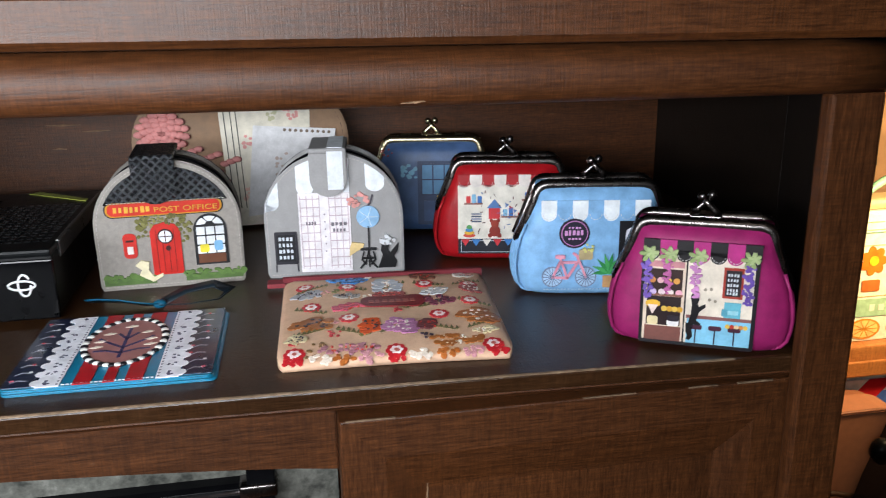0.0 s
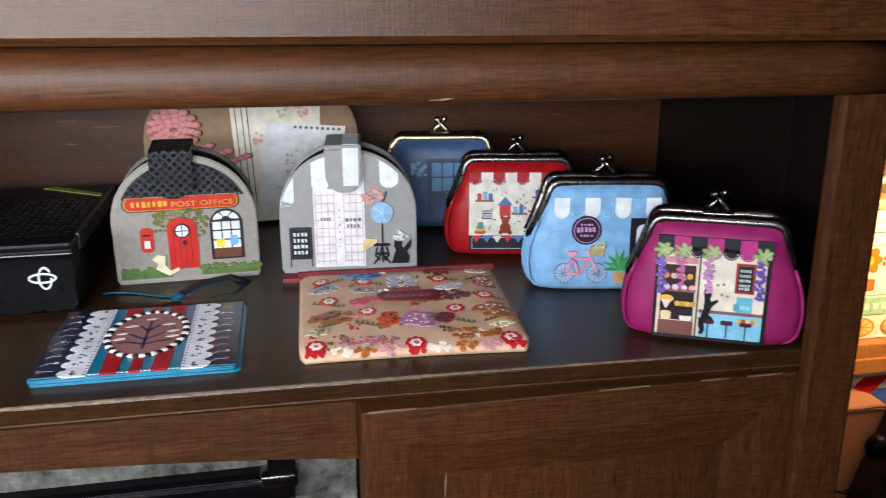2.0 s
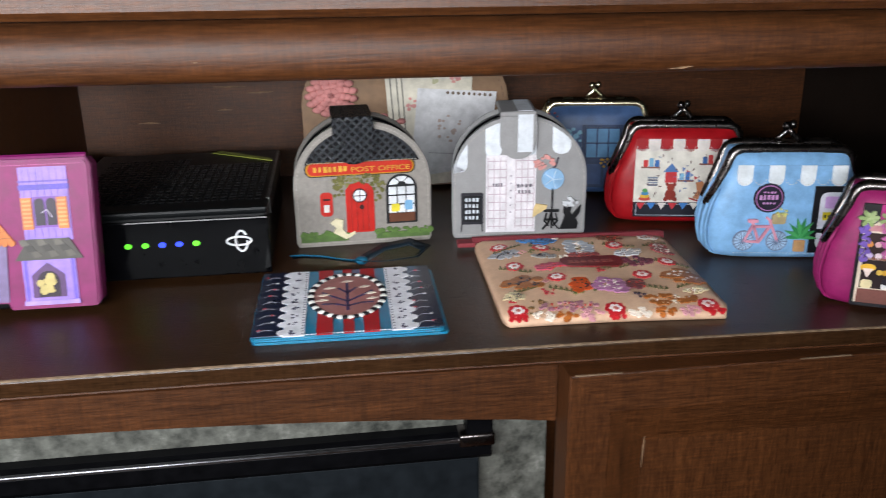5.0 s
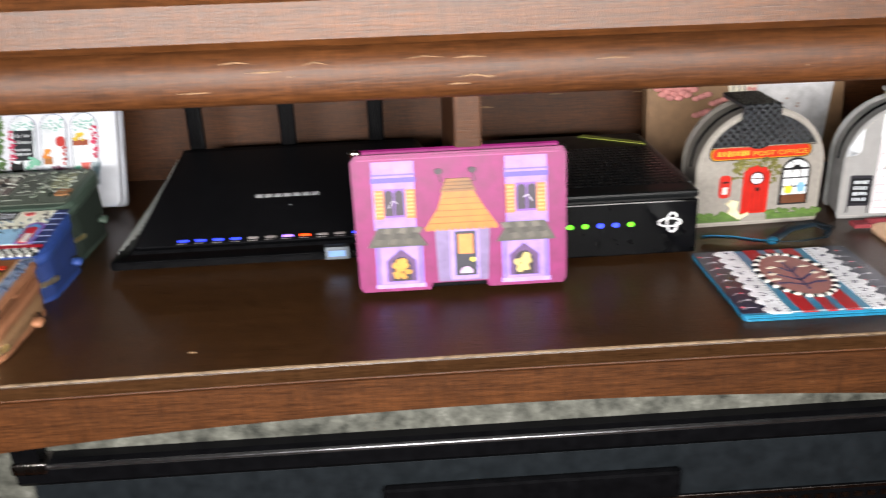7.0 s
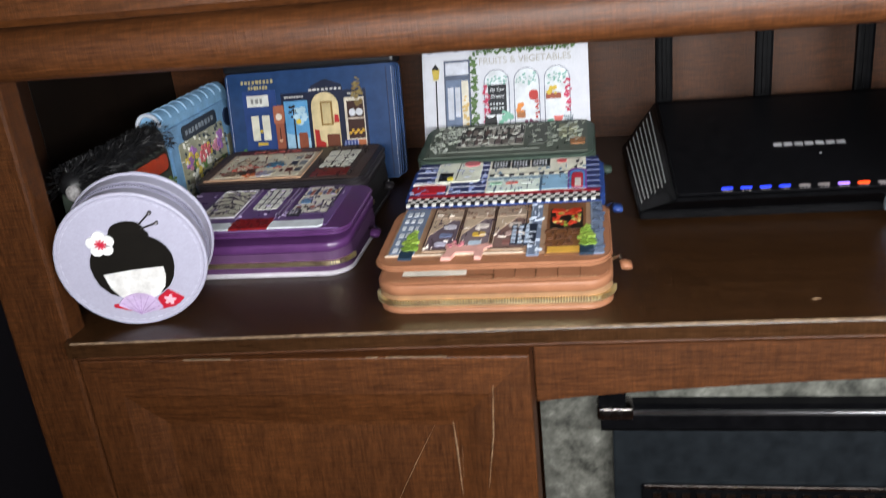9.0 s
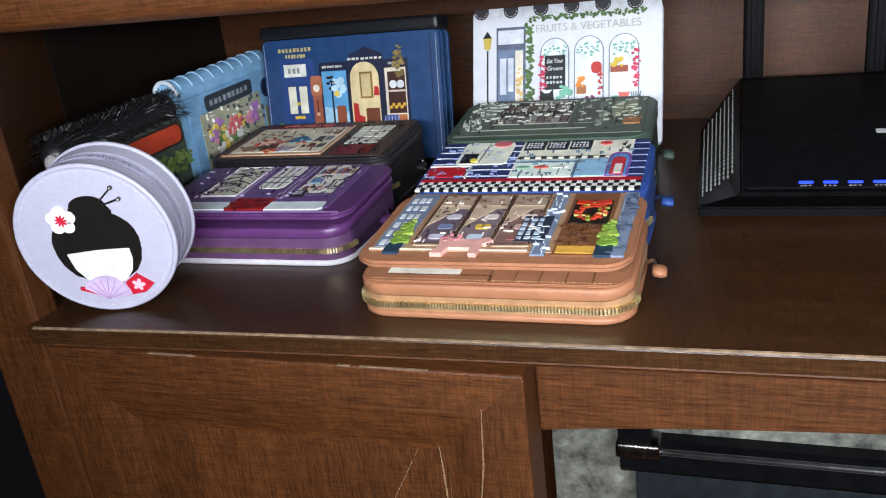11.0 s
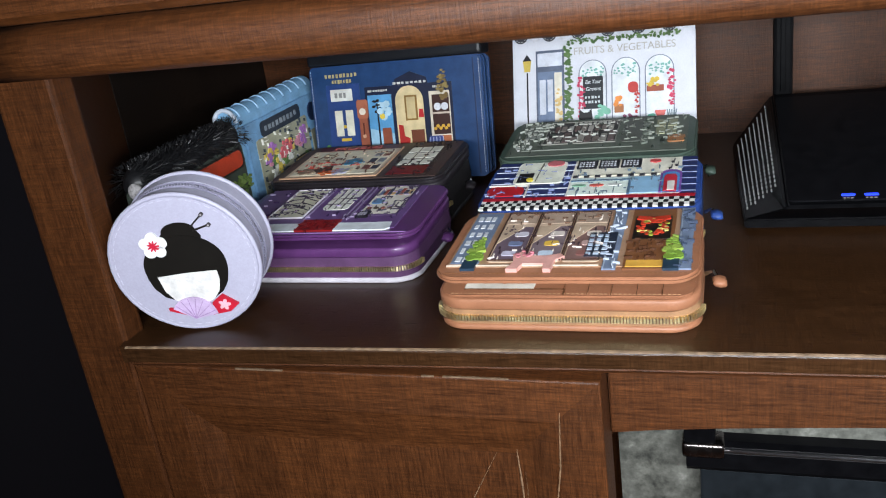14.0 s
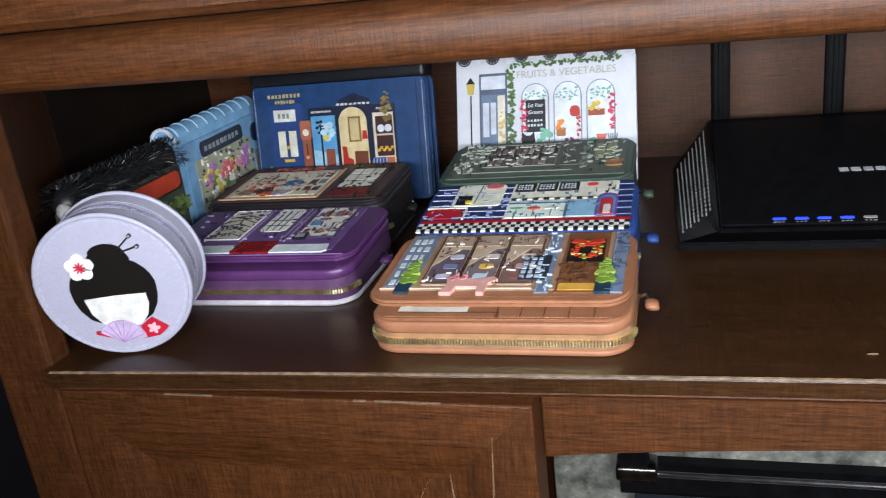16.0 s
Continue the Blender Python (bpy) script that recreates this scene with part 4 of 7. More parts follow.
c.r("door_panel", 0.42, 0.08, 0.56, 0.34, "39527f", 3)
c.r("door_panel", 0.59, 0.08, 0.73, 0.34, "39527f", 3)
c.clump("yellow_flower", 0.60, 0.36, 0.06, 0.05, "d8a428", 5, 9, 2)
c.clump("red_flower", 0.05, 0.95, 0.06, 0.05, "a3262c", 3, 9, 12)

# ---- arched wallets that stand on their base ----
def arched_wallet(name, m, w, h, depth, label, face_mat, side_mat):
    ob = thing(name, m, label, "wallet", "arched standing wallets")
    out = [(-w / 2 + 0.002, 0.0), (w / 2 - 0.002, 0.0), (w / 2, 0.004)] + disc(0, h - 0.056, w / 2, 0.056, 22, 0, 180) + [(-w / 2, 0.004)]
    part("back_cover", prism([(x * 0.985, z) for x, z in out], depth - 0.004, depth, 0.001), side_mat, ob)
    part("gusset", prism([(x * 0.955, max(z * 0.975, 0.0015)) for x, z in out], 0.0042, depth - 0.0042, 0.002), side_mat, ob, "folded gusset")
    zipper = [(x * 0.962, depth * 0.5, z * 0.98) for x, z in out[2:-1]]
    part("zip", tube(zipper, 0.0014, 6), BLACK_SATIN, ob)
    face = part("front_cover", prism(out, 0.0, 0.0040, 0.0012), face_mat, ob, "stitched leather front")
    c = Canvas(face, -w / 2, 0, w, h, 0.0)
    c.stitches([(0.5 + 0.478 * math.cos(a), 1 - 0.056 / h + 0.053 / h * math.sin(a)) for a in np.linspace(0, math.pi, 26)], "b9b2aa", layer=0)
    c.stitches([(0.022, 0.05), (0.022, 0.5)], "b9b2aa", layer=0)
    c.stitches([(0.978, 0.05), (0.978, 0.5)], "b9b2aa", layer=0)
    c.stitches([(0.03, 0.03), (0.97, 0.03)], "b9b2aa", layer=0)
    return ob, face, c


def strap(ob, x0, x1, z0, h, depth, mat, label):
    """A flap that runs from the back over the top and down the front, round at its end."""
    k = (x1 - x0) / 2
    pts = [(x0, h + 0.0015), (x0, z0 + k)] + [((x0 + x1) / 2 + k * math.cos(a), z0 + k + k * math.sin(a)) for a in np.linspace(math.pi, 2 * math.pi, 13)[1:-1]] + [(x1, z0 + k), (x1, h + 0.0015)]
    front = part("strap", prism(pts, -0.0065, -0.003, 0.0008), mat, ob, label)
    part("strap_top", box(x0, x1, -0.0065, depth + 0.002, h + 0.0005, h + 0.0050, 0.0020, 3), mat, front)
    return front


GREY_FELT = col("98918a", 0.75, var=0.12, scale=220, relief=0.5)


def woven_leather(name):
    """Black leather strips plaited on the slant, glossy on their crowns."""
    m, nt, b = nodes_of(name)
    tc = nt.nodes.new("ShaderNodeTexCoord")
    waves = []
    for turn in (45, -45):
        mp, wv = nt.nodes.new("ShaderNodeMapping"), nt.nodes.new("ShaderNodeTexWave")
        mp.inputs["Rotation"].default_value = (0, radians(turn), 0)
        wv.inputs["Scale"].default_value, wv.inputs["Distortion"].default_value = 62, 1.2
        wv.inputs["Detail Scale"].default_value = 90
        nt.links.new(tc.outputs["Object"], mp.inputs[0])
        nt.links.new(mp.outputs[0], wv.inputs["Vector"])
        waves.append(wv.outputs["Color"])
    plait = mix(nt, 1.0, waves[0], waves[1], "LIGHTEN")
    nt.links.new(mix(nt, 0.7, ramp(nt, plait, [(0.10, (0.004, 0.004, 0.005)), (0.95, (0.026, 0.028, 0.032))]), ramp(nt, noise_node(nt, 300, 4), [(0.3, (0.4, 0.4, 0.4)), (0.7, (1.4, 1.4, 1.4))]), "MULTIPLY"), b.inputs["Base Color"])
    b.inputs["Roughness"].default_value = 0.27
    bump(nt, b, plait, 0.7, 0.0010)
    return m


CROC = woven_leather("black_woven_leather")
ob, face, c = arched_wallet("arched_wallet", pose(0.2685, 0.236, S, 2, 0, 2), 0.118, 0.110, 0.042, "grey arched wallet with red door, post office sign and black strap", GREY_FELT, col("6c6661", 0.7))
cap = [(0.5 + 0.455 * math.cos(a), 1 - 0.056 / 0.110 + 0.0505 / 0.110 * math.sin(a)) for a in np.linspace(0.42, math.pi - 0.42, 18)]
c.poly("leather_cap", cap, CROC, 2, "black embossed leather cap")
c.stitches([(0.10, 0.688), (0.90, 0.688)], "c8c0b4", layer=3)
c.rr("sign_edge", 0.085, 0.575, 0.885, 0.70, "1b1512", 1, 0.45)
c.rr("sign_rim", 0.095, 0.583, 0.875, 0.692, "c78a1c", 2, 0.45)
c.rr("sign", 0.108, 0.592, 0.862, 0.683, "c42a14", 3, 0.45, "red sign board with gold letters")
c.text("writing", 0.15, 0.40, 0.637, 0.05, "d9a63a", 4, 7, 4)
lettering(face, "POST OFFICE", -0.059 + 0.63 * 0.118, 0.0672, 0.0060, col("d9a63a"), -0.0019, 0.050)
for k, (u, v, ru, rv, t) in enumerate(((0.33, 0.49, 0.06, 0.09, "6e6a36"), (0.46, 0.56, 0.14, 0.04, "7d7740"), (0.60, 0.47, 0.06, 0.11, "6e6a36"), (0.39, 0.54, 0.08, 0.05, "8a8650"), (0.55, 0.54, 0.08, 0.05, "5f5c2c"))):
    c.clump("climbing_plant", u, v, ru, rv, t, 2, 26, 30 + k, size=0.22)
c.poly("door", [(0.37, 0.11), (0.575, 0.11), (0.575, 0.46), (0.54, 0.505), (0.47, 0.525), (0.40, 0.505), (0.37, 0.46)], "c4241a", 3, "red panelled door")
for u in (0.41, 0.45, 0.49, 0.53):
    c.line("plank_joint", [(u, 0.13), (u, 0.47)], 0.0005, "7e130e", 4)
c.d("door_window_rim", 0.472, 0.415, 0.055, "3a1512", 4)
c.d("door_window", 0.472, 0.415, 0.044, "e8eaf0", 5)
c.line("glazing_bar", [(0.43, 0.415), (0.515, 0.415)], 0.0007, "4a2a26", 6)
c.line("glazing_bar", [(0.472, 0.365), (0.472, 0.465)], 0.0007, "4a2a26", 6)
c.d("door_knob", 0.485, 0.32, 0.018, "3a1210", 5)
c.rr("post_box", 0.185, 0.255, 0.275, 0.45, "c92a20", 2, 0.35, "small red post box")
c.r("post_box_plate", 0.21, 0.29, 0.25, 0.35, "ece6e0", 3)
c.r("post_box_slot", 0.205, 0.385, 0.258, 0.40, "3a1210", 3)
c.a("window_frame", 0.665, 0.165, 0.895, 0.57, "17181c", 2, "black arched window")
for i in range(3):
    for k in range(3):
        c.r("pane", 0.685 + 0.066 * i, 0.255 + 0.075 * k, 0.742 + 0.066 * i, 0.318 + 0.075 * k, "e6e8ec", 3)
for a0, a1 in ((8, 56), (64, 116), (124, 172)):
    c.poly("fan_pane", [(0.78 + 0.035 * math.cos(radians(a)), 0.485 + 0.03 * math.sin(radians(a))) for a in (a1, a0)] + [(0.78 + 0.092 * math.cos(radians(a)), 0.475 + 0.078 * math.sin(radians(a))) for a in np.linspace(a0, a1, 5)], "e6e8ec", 3)
c.r("window_box", 0.685, 0.18, 0.875, 0.25, "6a3f2a", 3)
c.rr("yellow_parcel", 0.70, 0.265, 0.765, 0.33, "e6d23c", 4, 0.3)
c.rr("blue_parcel", 0.80, 0.275, 0.86, 0.355, "7fb4dc", 4, 0.3)
for u0, u1, s in ((0.03, 0.38, 1), (0.585, 0.985, 2)):
    c.r("turf", u0, 0.045, u1, 0.095, "55703a", 2)
    for k in range(3):
        c.clump("grass_tuft", u0 + (u1 - u0) * (k + 0.5) / 3, 0.10, (u1 - u0) / 5, 0.028, "5f7d3e", 3, 14, 50 + 5 * s + k, size=0.6)
c.poly("cream_dog", [(0.25, 0.20), (0.29, 0.235), (0.345, 0.22), (0.335, 0.15), (0.37, 0.10), (0.43, 0.125), (0.43, 0.10), (0.36, 0.06), (0.33, 0.08), (0.27, 0.12), (0.29, 0.16)], "e8dcb8", 5, "cream dog figure")
st = strap(ob, -0.024, 0.0105, 0.0745, 0.110, 0.042, CROC, "black woven leather strap")
for k in range(6):
    for i in range(4):
        b = box(-0.0045, 0.0045, -0.0009, 0.0004, -0.0013, 0.0013, 0.0004, 1)
        b.transform(pose(-0.0198 + 0.0087 * i, -0.0065, 0.0835 + 0.0050 * k, 0, 40 if i % 2 else -40, 0))
        part("weave_strip", b, CROC, st)

ob, face, c = arched_wallet("arched_wallet", pose(0.405, 0.232, S, 2, 0, -6), 0.118, 0.110, 0.040, "pale grey arched wallet with striped awning and white cafe doors", col("9c9a9a", 0.6, var=0.08, relief=0.3), col("8a8888", 0.6))
def arch_top(u):
    return 1 - 0.056 / 0.11 + 0.0545 / 0.11 * math.sqrt(max(0, 1 - ((u - 0.5) / 0.49) ** 2))
for u0, u1, v in ((0.015, 0.115, 0.70), (0.245, 0.365, 0.68), (0.50, 0.62, 0.66), (0.735, 0.87, 0.70)):
    us = np.linspace(u0, u1, 6)
    pts = [(u, arch_top(u) - 0.015) for u in us[::-1]] + [(0.5 * (u0 + u1) + 0.5 * (u1 - u0) * math.cos(a), min(v + 0.05, arch_top(u0 + 0.02) - 0.03) + 0.06 * math.sin(a)) for a in np.linspace(math.pi, 2 * math.pi, 9)]
    c.poly("awning_stripe", pts, "e8ecf2", 1)
c.r("double_door", 0.25, 0.05, 0.62, 0.69, "ece6ea", 2, "white cafe doors with many panes")
for k in range(9):
    c.line("glazing_bar", [(0.265, 0.10 + 0.068 * k), (0.40, 0.10 + 0.068 * k)], 0.0007, "c9b6be", 3)
    c.line("glazing_bar", [(0.47, 0.10 + 0.068 * k), (0.605, 0.10 + 0.068 * k)], 0.0007, "c9b6be", 3)
for u in (0.265, 0.31, 0.355, 0.40, 0.47, 0.515, 0.56, 0.605):
    c.line("glazing_bar", [(u, 0.08), (u, 0.67)], 0.0007, "c9b6be", 3)
for k in range(6):
    c.d("door_stud", 0.435, 0.22 + 0.06 * k, 0.006, "8f8490", 3, n=8)
c.text("writing", 0.30, 0.38, 0.45, 0.03, "77717a", 4, 4, 3)
c.text("writing", 0.48, 0.60, 0.44, 0.03, "77717a", 4, 4, 6)
c.text("writing", 0.49, 0.59, 0.39, 0.03, "77717a", 4, 4, 7)
c.rr("chalkboard_frame", 0.065, 0.12, 0.23, 0.385, "2a2830", 2, 0.08, "small chalkboard sign")
c.r("chalkboard", 0.08, 0.145, 0.215, 0.365, "101218", 3)
for k in range(4):
    c.text("writing", 0.095, 0.205, 0.33 - 0.05 * k, 0.032, "d8dee6", 4, 4, k)
c.line("board_leg", [(0.07, 0.13), (0.065, 0.06)], 0.0010, "2a2830", 2)
c.line("board_leg", [(0.22, 0.13), (0.225, 0.06)], 0.0010, "2a2830", 2)
c.clump("pink_hat", 0.675, 0.625, 0.075, 0.055, "dd9a94", 4, 18, 21)
c.line("hat_feather", [(0.73, 0.56), (0.765, 0.60), (0.78, 0.66)], 0.0015, "4a4650", 3)
c.d("blue_lamp", 0.745, 0.49, 0.083, "93bde2", 4)
for k in range(5):
    c.line("lamp_rib", [(0.745, 0.49), (0.745 + 0.07 * math.cos(1.257 * k), 0.49 + 0.075 * math.sin(1.257 * k))], 0.0006, "cfe2f2", 5)
c.line("lamp_post", [(0.745, 0.08), (0.745, 0.41)], 0.0014, "16161a", 4)
c.poly("straw_hat", [(0.60, 0.17), (0.64, 0.20), (0.70, 0.24), (0.71, 0.27), (0.66, 0.28), (0.62, 0.285), (0.605, 0.24)], "e2c58c", 4)
c.rr("bistro_table", 0.68, 0.215, 0.80, 0.235, "121216", 5, 0.4)
for p in ([(0.74, 0.21), (0.72, 0.12), (0.68, 0.07)], [(0.74, 0.21), (0.76, 0.12), (0.80, 0.07)], [(0.70, 0.15), (0.78, 0.15)], [(0.705, 0.20), (0.69, 0.14), (0.72, 0.10)], [(0.775, 0.20), (0.79, 0.14), (0.76, 0.10)]):
    c.line("table_leg", p, 0.0013, "121216", 5)
c.poly("black_cat", [(0.81, 0.07), (0.935, 0.07), (0.945, 0.12), (0.925, 0.165), (0.955, 0.21), (0.96, 0.27), (0.925, 0.225), (0.90, 0.19), (0.885, 0.215), (0.89, 0.255), (0.86, 0.245), (0.835, 0.26), (0.83, 0.21), (0.845, 0.18), (0.825, 0.12)], "0e0e12", 6, "black cat figure")
c.clump("white_blossom", 0.885, 0.285, 0.06, 0.045, "d8dade", 7, 16, 11)
st = strap(ob, -0.018, 0.013, 0.0735, 0.110, 0.040, col("9c9a9a", 0.6, var=0.08, relief=0.3), "grey and white striped strap")
part("strap_stripe", prism(rect(-0.003, 0.010, 0.080, 0.1125), -0.0069, -0.0064), col("e8ecf2"), st)
part("strap_stripe_top", box(-0.003, 0.010, -0.0045, 0.041, 0.1147, 0.1154, 0), col("e8ecf2"), st)

# ---- brown half-round clutch at the back ----
clutch = thing("clutch_bag", pose(0.324, 0.408, S + 0.0034, -6, 0, 0), "brown half-round clutch with a crocheted rose and paper pages", "clutch bag")
half_round = [(-0.108, 0.0), (0.108, 0.0), (0.109, 0.03)] + disc(0, 0.09, 0.109, 0.072, 20, 0, 180) + [(-0.109, 0.03)]
TAUPE = col("8a6a4e", 0.6, var=0.15)
part("body", prism([(x * 0.98, z) for x, z in half_round], 0.006, 0.03, 0.003), TAUPE, clutch)
face = part("front_cover", prism(half_round, 0.0, 0.006, 0.002), TAUPE, clutch, "tan leather front with stitched edge")
c = Canvas(face, -0.109, 0, 0.218, 0.162, 0.0)
c.stitches([(0.5 + 0.475 * math.cos(a), 0.556 + 0.42 * math.sin(a)) for a in np.linspace(0, math.pi, 30)], "4a3828", layer=0, step=0.004)
ROSE = col("d48c88", 0.8, relief=0.6)
for k in range(5):
    for i in range(3 + 3 * k):
        a = 6.283 * i / (3 + 3 * k) + k
        part("rose_petal", ball((-0.078 + 0.0056 * k * math.cos(a), -0.005 + 0.0005 * k, 0.099 + 0.0048 * k * math.sin(a)), 0.0058, 1.0, 0.5, 0.62, 8, 6), ROSE, face, smooth=True)
for i in range(16):
    part("rose_trail", ball((-0.056 + 0.0062 * (i % 9), -0.003, 0.078 - 0.002 * i + 0.004 * (i % 3)), 0.0052, 1, 0.5, 0.6, 8, 6), ROSE, face, smooth=True)
c.poly("floral_page", [(0.43, 0.0), (0.80, 0.02), (0.83, 0.97), (0.39, 0.95)], "d9d0bd", 3, "cream floral page")
for k in range(9):
    rnd = random.Random(k)
    c.clump("printed_rose", 0.43 + 0.36 * rnd.random(), 0.12 + 0.78 * rnd.random(), 0.03, 0.04, ("d8908a", "e0b2a4", "b4b08c")[k % 3], 4, 8, k)
for u in (0.415, 0.445, 0.47):
    c.line("ribbon", [(u + 0.03, 0.12), (u, 0.93)], 0.0009, "1c1a1c", 5)
c.line("ribbon", [(0.40, 0.86), (0.80, 0.875)], 0.0009, "1c1a1c", 5)
c.poly("paper_clip", disc(0.45, 0.78, 0.035, 0.03, 14), "8a8882", 6)
c.poly("clip_hole", disc(0.45, 0.78, 0.025, 0.02, 14), "d9d0bd", 7)
c.poly("white_page", [(0.505, 0.06), (0.89, 0.12), (0.94, 0.60), (0.555, 0.64)], "d6d4d6", 7.5, "white note page with scalloped top")
for i in range(9):
    c.d("page_hole", 0.70 + 0.026 * i, 0.605 - 0.003 * i, 0.008, "6b5748", 8, n=8)
c.clump("page_print", 0.70, 0.36, 0.08, 0.11, "b9a49c", 8, 16, 9, size=0.12)
c.line("page_line", [(0.60, 0.22), (0.80, 0.20)], 0.0008, "a8a4a8", 8)

# ---- flat floral pouch ----
pouch = thing("zip_pouch", pose(0.4310, 0.040, S, 0, 0, -3.5) @ Matrix.Diagonal((0.99, 1.05, 1.0, 1)), "beige floral fabric pouch with a maroon zip lying flat", "pouch")
trap = [(-0.082, 0.006), (-0.076, 0.0), (0.076, 0.0), (0.084, 0.006), (0.086, 0.150), (0.082, 0.156), (-0.078, 0.156), (-0.082, 0.150)]


def pouch_height(x, z):
    """Height of the stuffed fabric over the shelf: thin at its sewn rim, soft and a little rumpled inside."""
    e = min((z + 0.001) / 0.060, (0.157 - z) / 0.020, (0.0845 - abs(x - 0.002)) / 0.030)
    e = max(0.0, min(1.0, e))
    rumple = 0.0005 * math.sin(70 * x + 40 * z) + 0.0004 * math.sin(95 * z - 50 * x + 1)
    return 0.0030 + 0.0072 * math.sqrt(1 - (1 - e) ** 2) + e * 1.6 * rumple


def fabric_bag():
    bm = bmesh.new()
    nx, nz = 44, 40
    top, low = [], []
    for k in range(nz + 1):
        z = 0.156 * k / nz
        half = 0.0800 + 0.004 * k / nz
        half -= 0.004 * max(0.0, 1 - k / 3) ** 2 + 0.003 * max(0.0, 1 - (nz - k) / 3) ** 2
        row = [(0.002 + half * (2 * i / nx - 1), z + 0.0022 * math.sin(math.pi * i / nx) * (1 - k / nz) - 0.001) for i in range(nx + 1)]
        top.append([bm.verts.new((x, -pouch_height(x, q), q)) for x, q in row])
        low.append([bm.verts.new((x, -0.0003, q)) for x, q in row])
    for k in range(nz):
        for i in range(nx):
            bm.faces.new((top[k][i], top[k][i + 1], top[k + 1][i + 1], top[k + 1][i]))
            bm.faces.new((low[k][i], low[k + 1][i], low[k + 1][i + 1], low[k][i + 1]))
    rim = lambda g: [g[0][i] for i in range(nx)] + [g[k][nx] for k in range(nz)] + [g[nz][i] for i in range(nx, 0, -1)] + [g[k][0] for k in range(nz, 0, -1)]
    a, b = rim(top), rim(low)
    for i in range(len(a)):
        bm.faces.new((a[i], b[i], b[(i + 1) % len(a)], a[(i + 1) % len(a)]))
    bmesh.ops.recalc_face_normals(bm, faces=bm.faces)
    return bm


face = part("fabric_bag", fabric_bag(), col("dcb496", 0.72, var=0.10, relief=0.4), pouch, "beige printed cotton", pose(0, 0, 0, -90), smooth=True)
part("zip", tube([(-0.083, 0.157, 0.006), (0.086, 0.157, 0.006)], 0.0042, 8), col("7e2c34", 0.7), pouch, "maroon zip")
part("zip_tab", box(-0.096, -0.080, 0.150, 0.162, 0.003, 0.007, 0.001), col("8a3038", 0.7), pouch)
c = Canvas(face, -0.076, 0.002, 0.156, 0.150, -0.0095, 0.00022)
rnd = random.Random(8)
for k, (u, v) in enumerate(((0.08, 0.86), (0.30, 0.82), (0.70, 0.83), (0.93, 0.80), (0.12, 0.58), (0.90, 0.56), (0.30, 0.40), (0.73, 0.42), (0.50, 0.06), (0.06, 0.07), (0.93, 0.07))):
    c.star("red_badge", u, v - 0.02, 0.048, 8, "c4242c", 2, 0.82)
    c.star("white_rosette", u, v - 0.02, 0.030, 6, "f4e8e4", 3, 0.7)
    c.d("rosette_eye", u, v - 0.02, 0.011, "c4685c", 4, n=8)
for k in range(15):
    u0, v0 = (k % 5) * 0.2 + 0.11, (k // 5) * 0.28 + 0.24
    s = -1 if k % 2 else 1
    pts = [(u0 - 0.07, v0 - 0.03 * s), (u0, v0), (u0 + 0.07, v0 + 0.04 * s)]
    c.line("twig", pts, 0.0007, "5a5230", 1)
    for i in range(7):
        f = i / 6
        c.poly("leaf", [(pts[0][0] + 0.14 * f, pts[0][1] + 0.07 * s * f), (pts[0][0] + 0.14 * f + 0.012, pts[0][1] + 0.07 * s * f + 0.035), (pts[0][0] + 0.14 * f + 0.018, pts[0][1] + 0.07 * s * f + 0.004)], "66603a", 2)
c.rr("banner", 0.36, 0.50, 0.68, 0.66, "7e2226", 4, 0.4, "maroon printed banner")
c.text("writing", 0.40, 0.64, 0.58, 0.05, "a85a50", 5, 7, 2)
for k, (u, v, ru, rv, t) in enumerate(((0.30, 0.92, 0.11, 0.06, "3a7ec0"), (0.50, 0.80, 0.07, 0.10, "b8bcc4"), (0.50, 0.70, 0.08, 0.04, "9a4a48"), (0.13, 0.33, 0.09, 0.09, "a5622c"), (0.91, 0.34, 0.09, 0.09, "a5622c"), (0.30, 0.53, 0.08, 0.05, "c04a62"), (0.73, 0.56, 0.10, 0.05, "7a3a4c"), (0.74, 0.68, 0.07, 0.05, "c8c8cc"), (0.70, 0.92, 0.07, 0.05, "6a4030"), (0.40, 0.28, 0.06, 0.07, "d0521e"), (0.54, 0.27, 0.08, 0.08, "b87aa4"), (0.66, 0.27, 0.06, 0.06, "6a3a3c"), (0.10, 0.72, 0.08, 0.05, "a8a8ac"), (0.93, 0.70, 0.06, 0.05, "8c3838"), (0.92, 0.93, 0.06, 0.03, "b8b0a8"), (0.30, 0.68, 0.07, 0.03, "a8a29c"), (0.77, 0.10, 0.12, 0.05, "a8642e"), (0.30, 0.08, 0.14, 0.04, "b27a86"), (0.06, 0.18, 0.05, 0.04, "d8c8a0"), (0.92, 0.18, 0.06, 0.03, "d8c8a0"))):
    c.clump("printed_figure", u, v, ru, rv, t, 2 + (k % 3) * 0.4, 34, 60 + k, size=0.30)
    c.clump("printed_detail", u, v, ru * 0.8, rv * 0.8, ("2c2430", "e4d8cc", "c83a30")[k % 3], 3.5, 14, 90 + k, size=0.13)

rnd = random.Random(31)
for k in range(16):
    u, v = 0.04 + 0.92 * rnd.random(), 0.03 + 0.94 * rnd.random()
    c.clump("printed_speck", u, v, 0.03, 0.03, ("b8343a", "efe2d2", "7a5a34", "6a6a3c", "c88a8a", "4a3a44")[k % 6], 1.5, 6, 200 + k, size=0.28)
for k in range(9):
    c.clump("front_print", 0.06 + 0.11 * k, 0.008, 0.05, 0.03, ("c4242c", "f4e4d4", "b8682e", "e0a0a8")[k % 4], 2, 18, 300 + k, size=0.34)
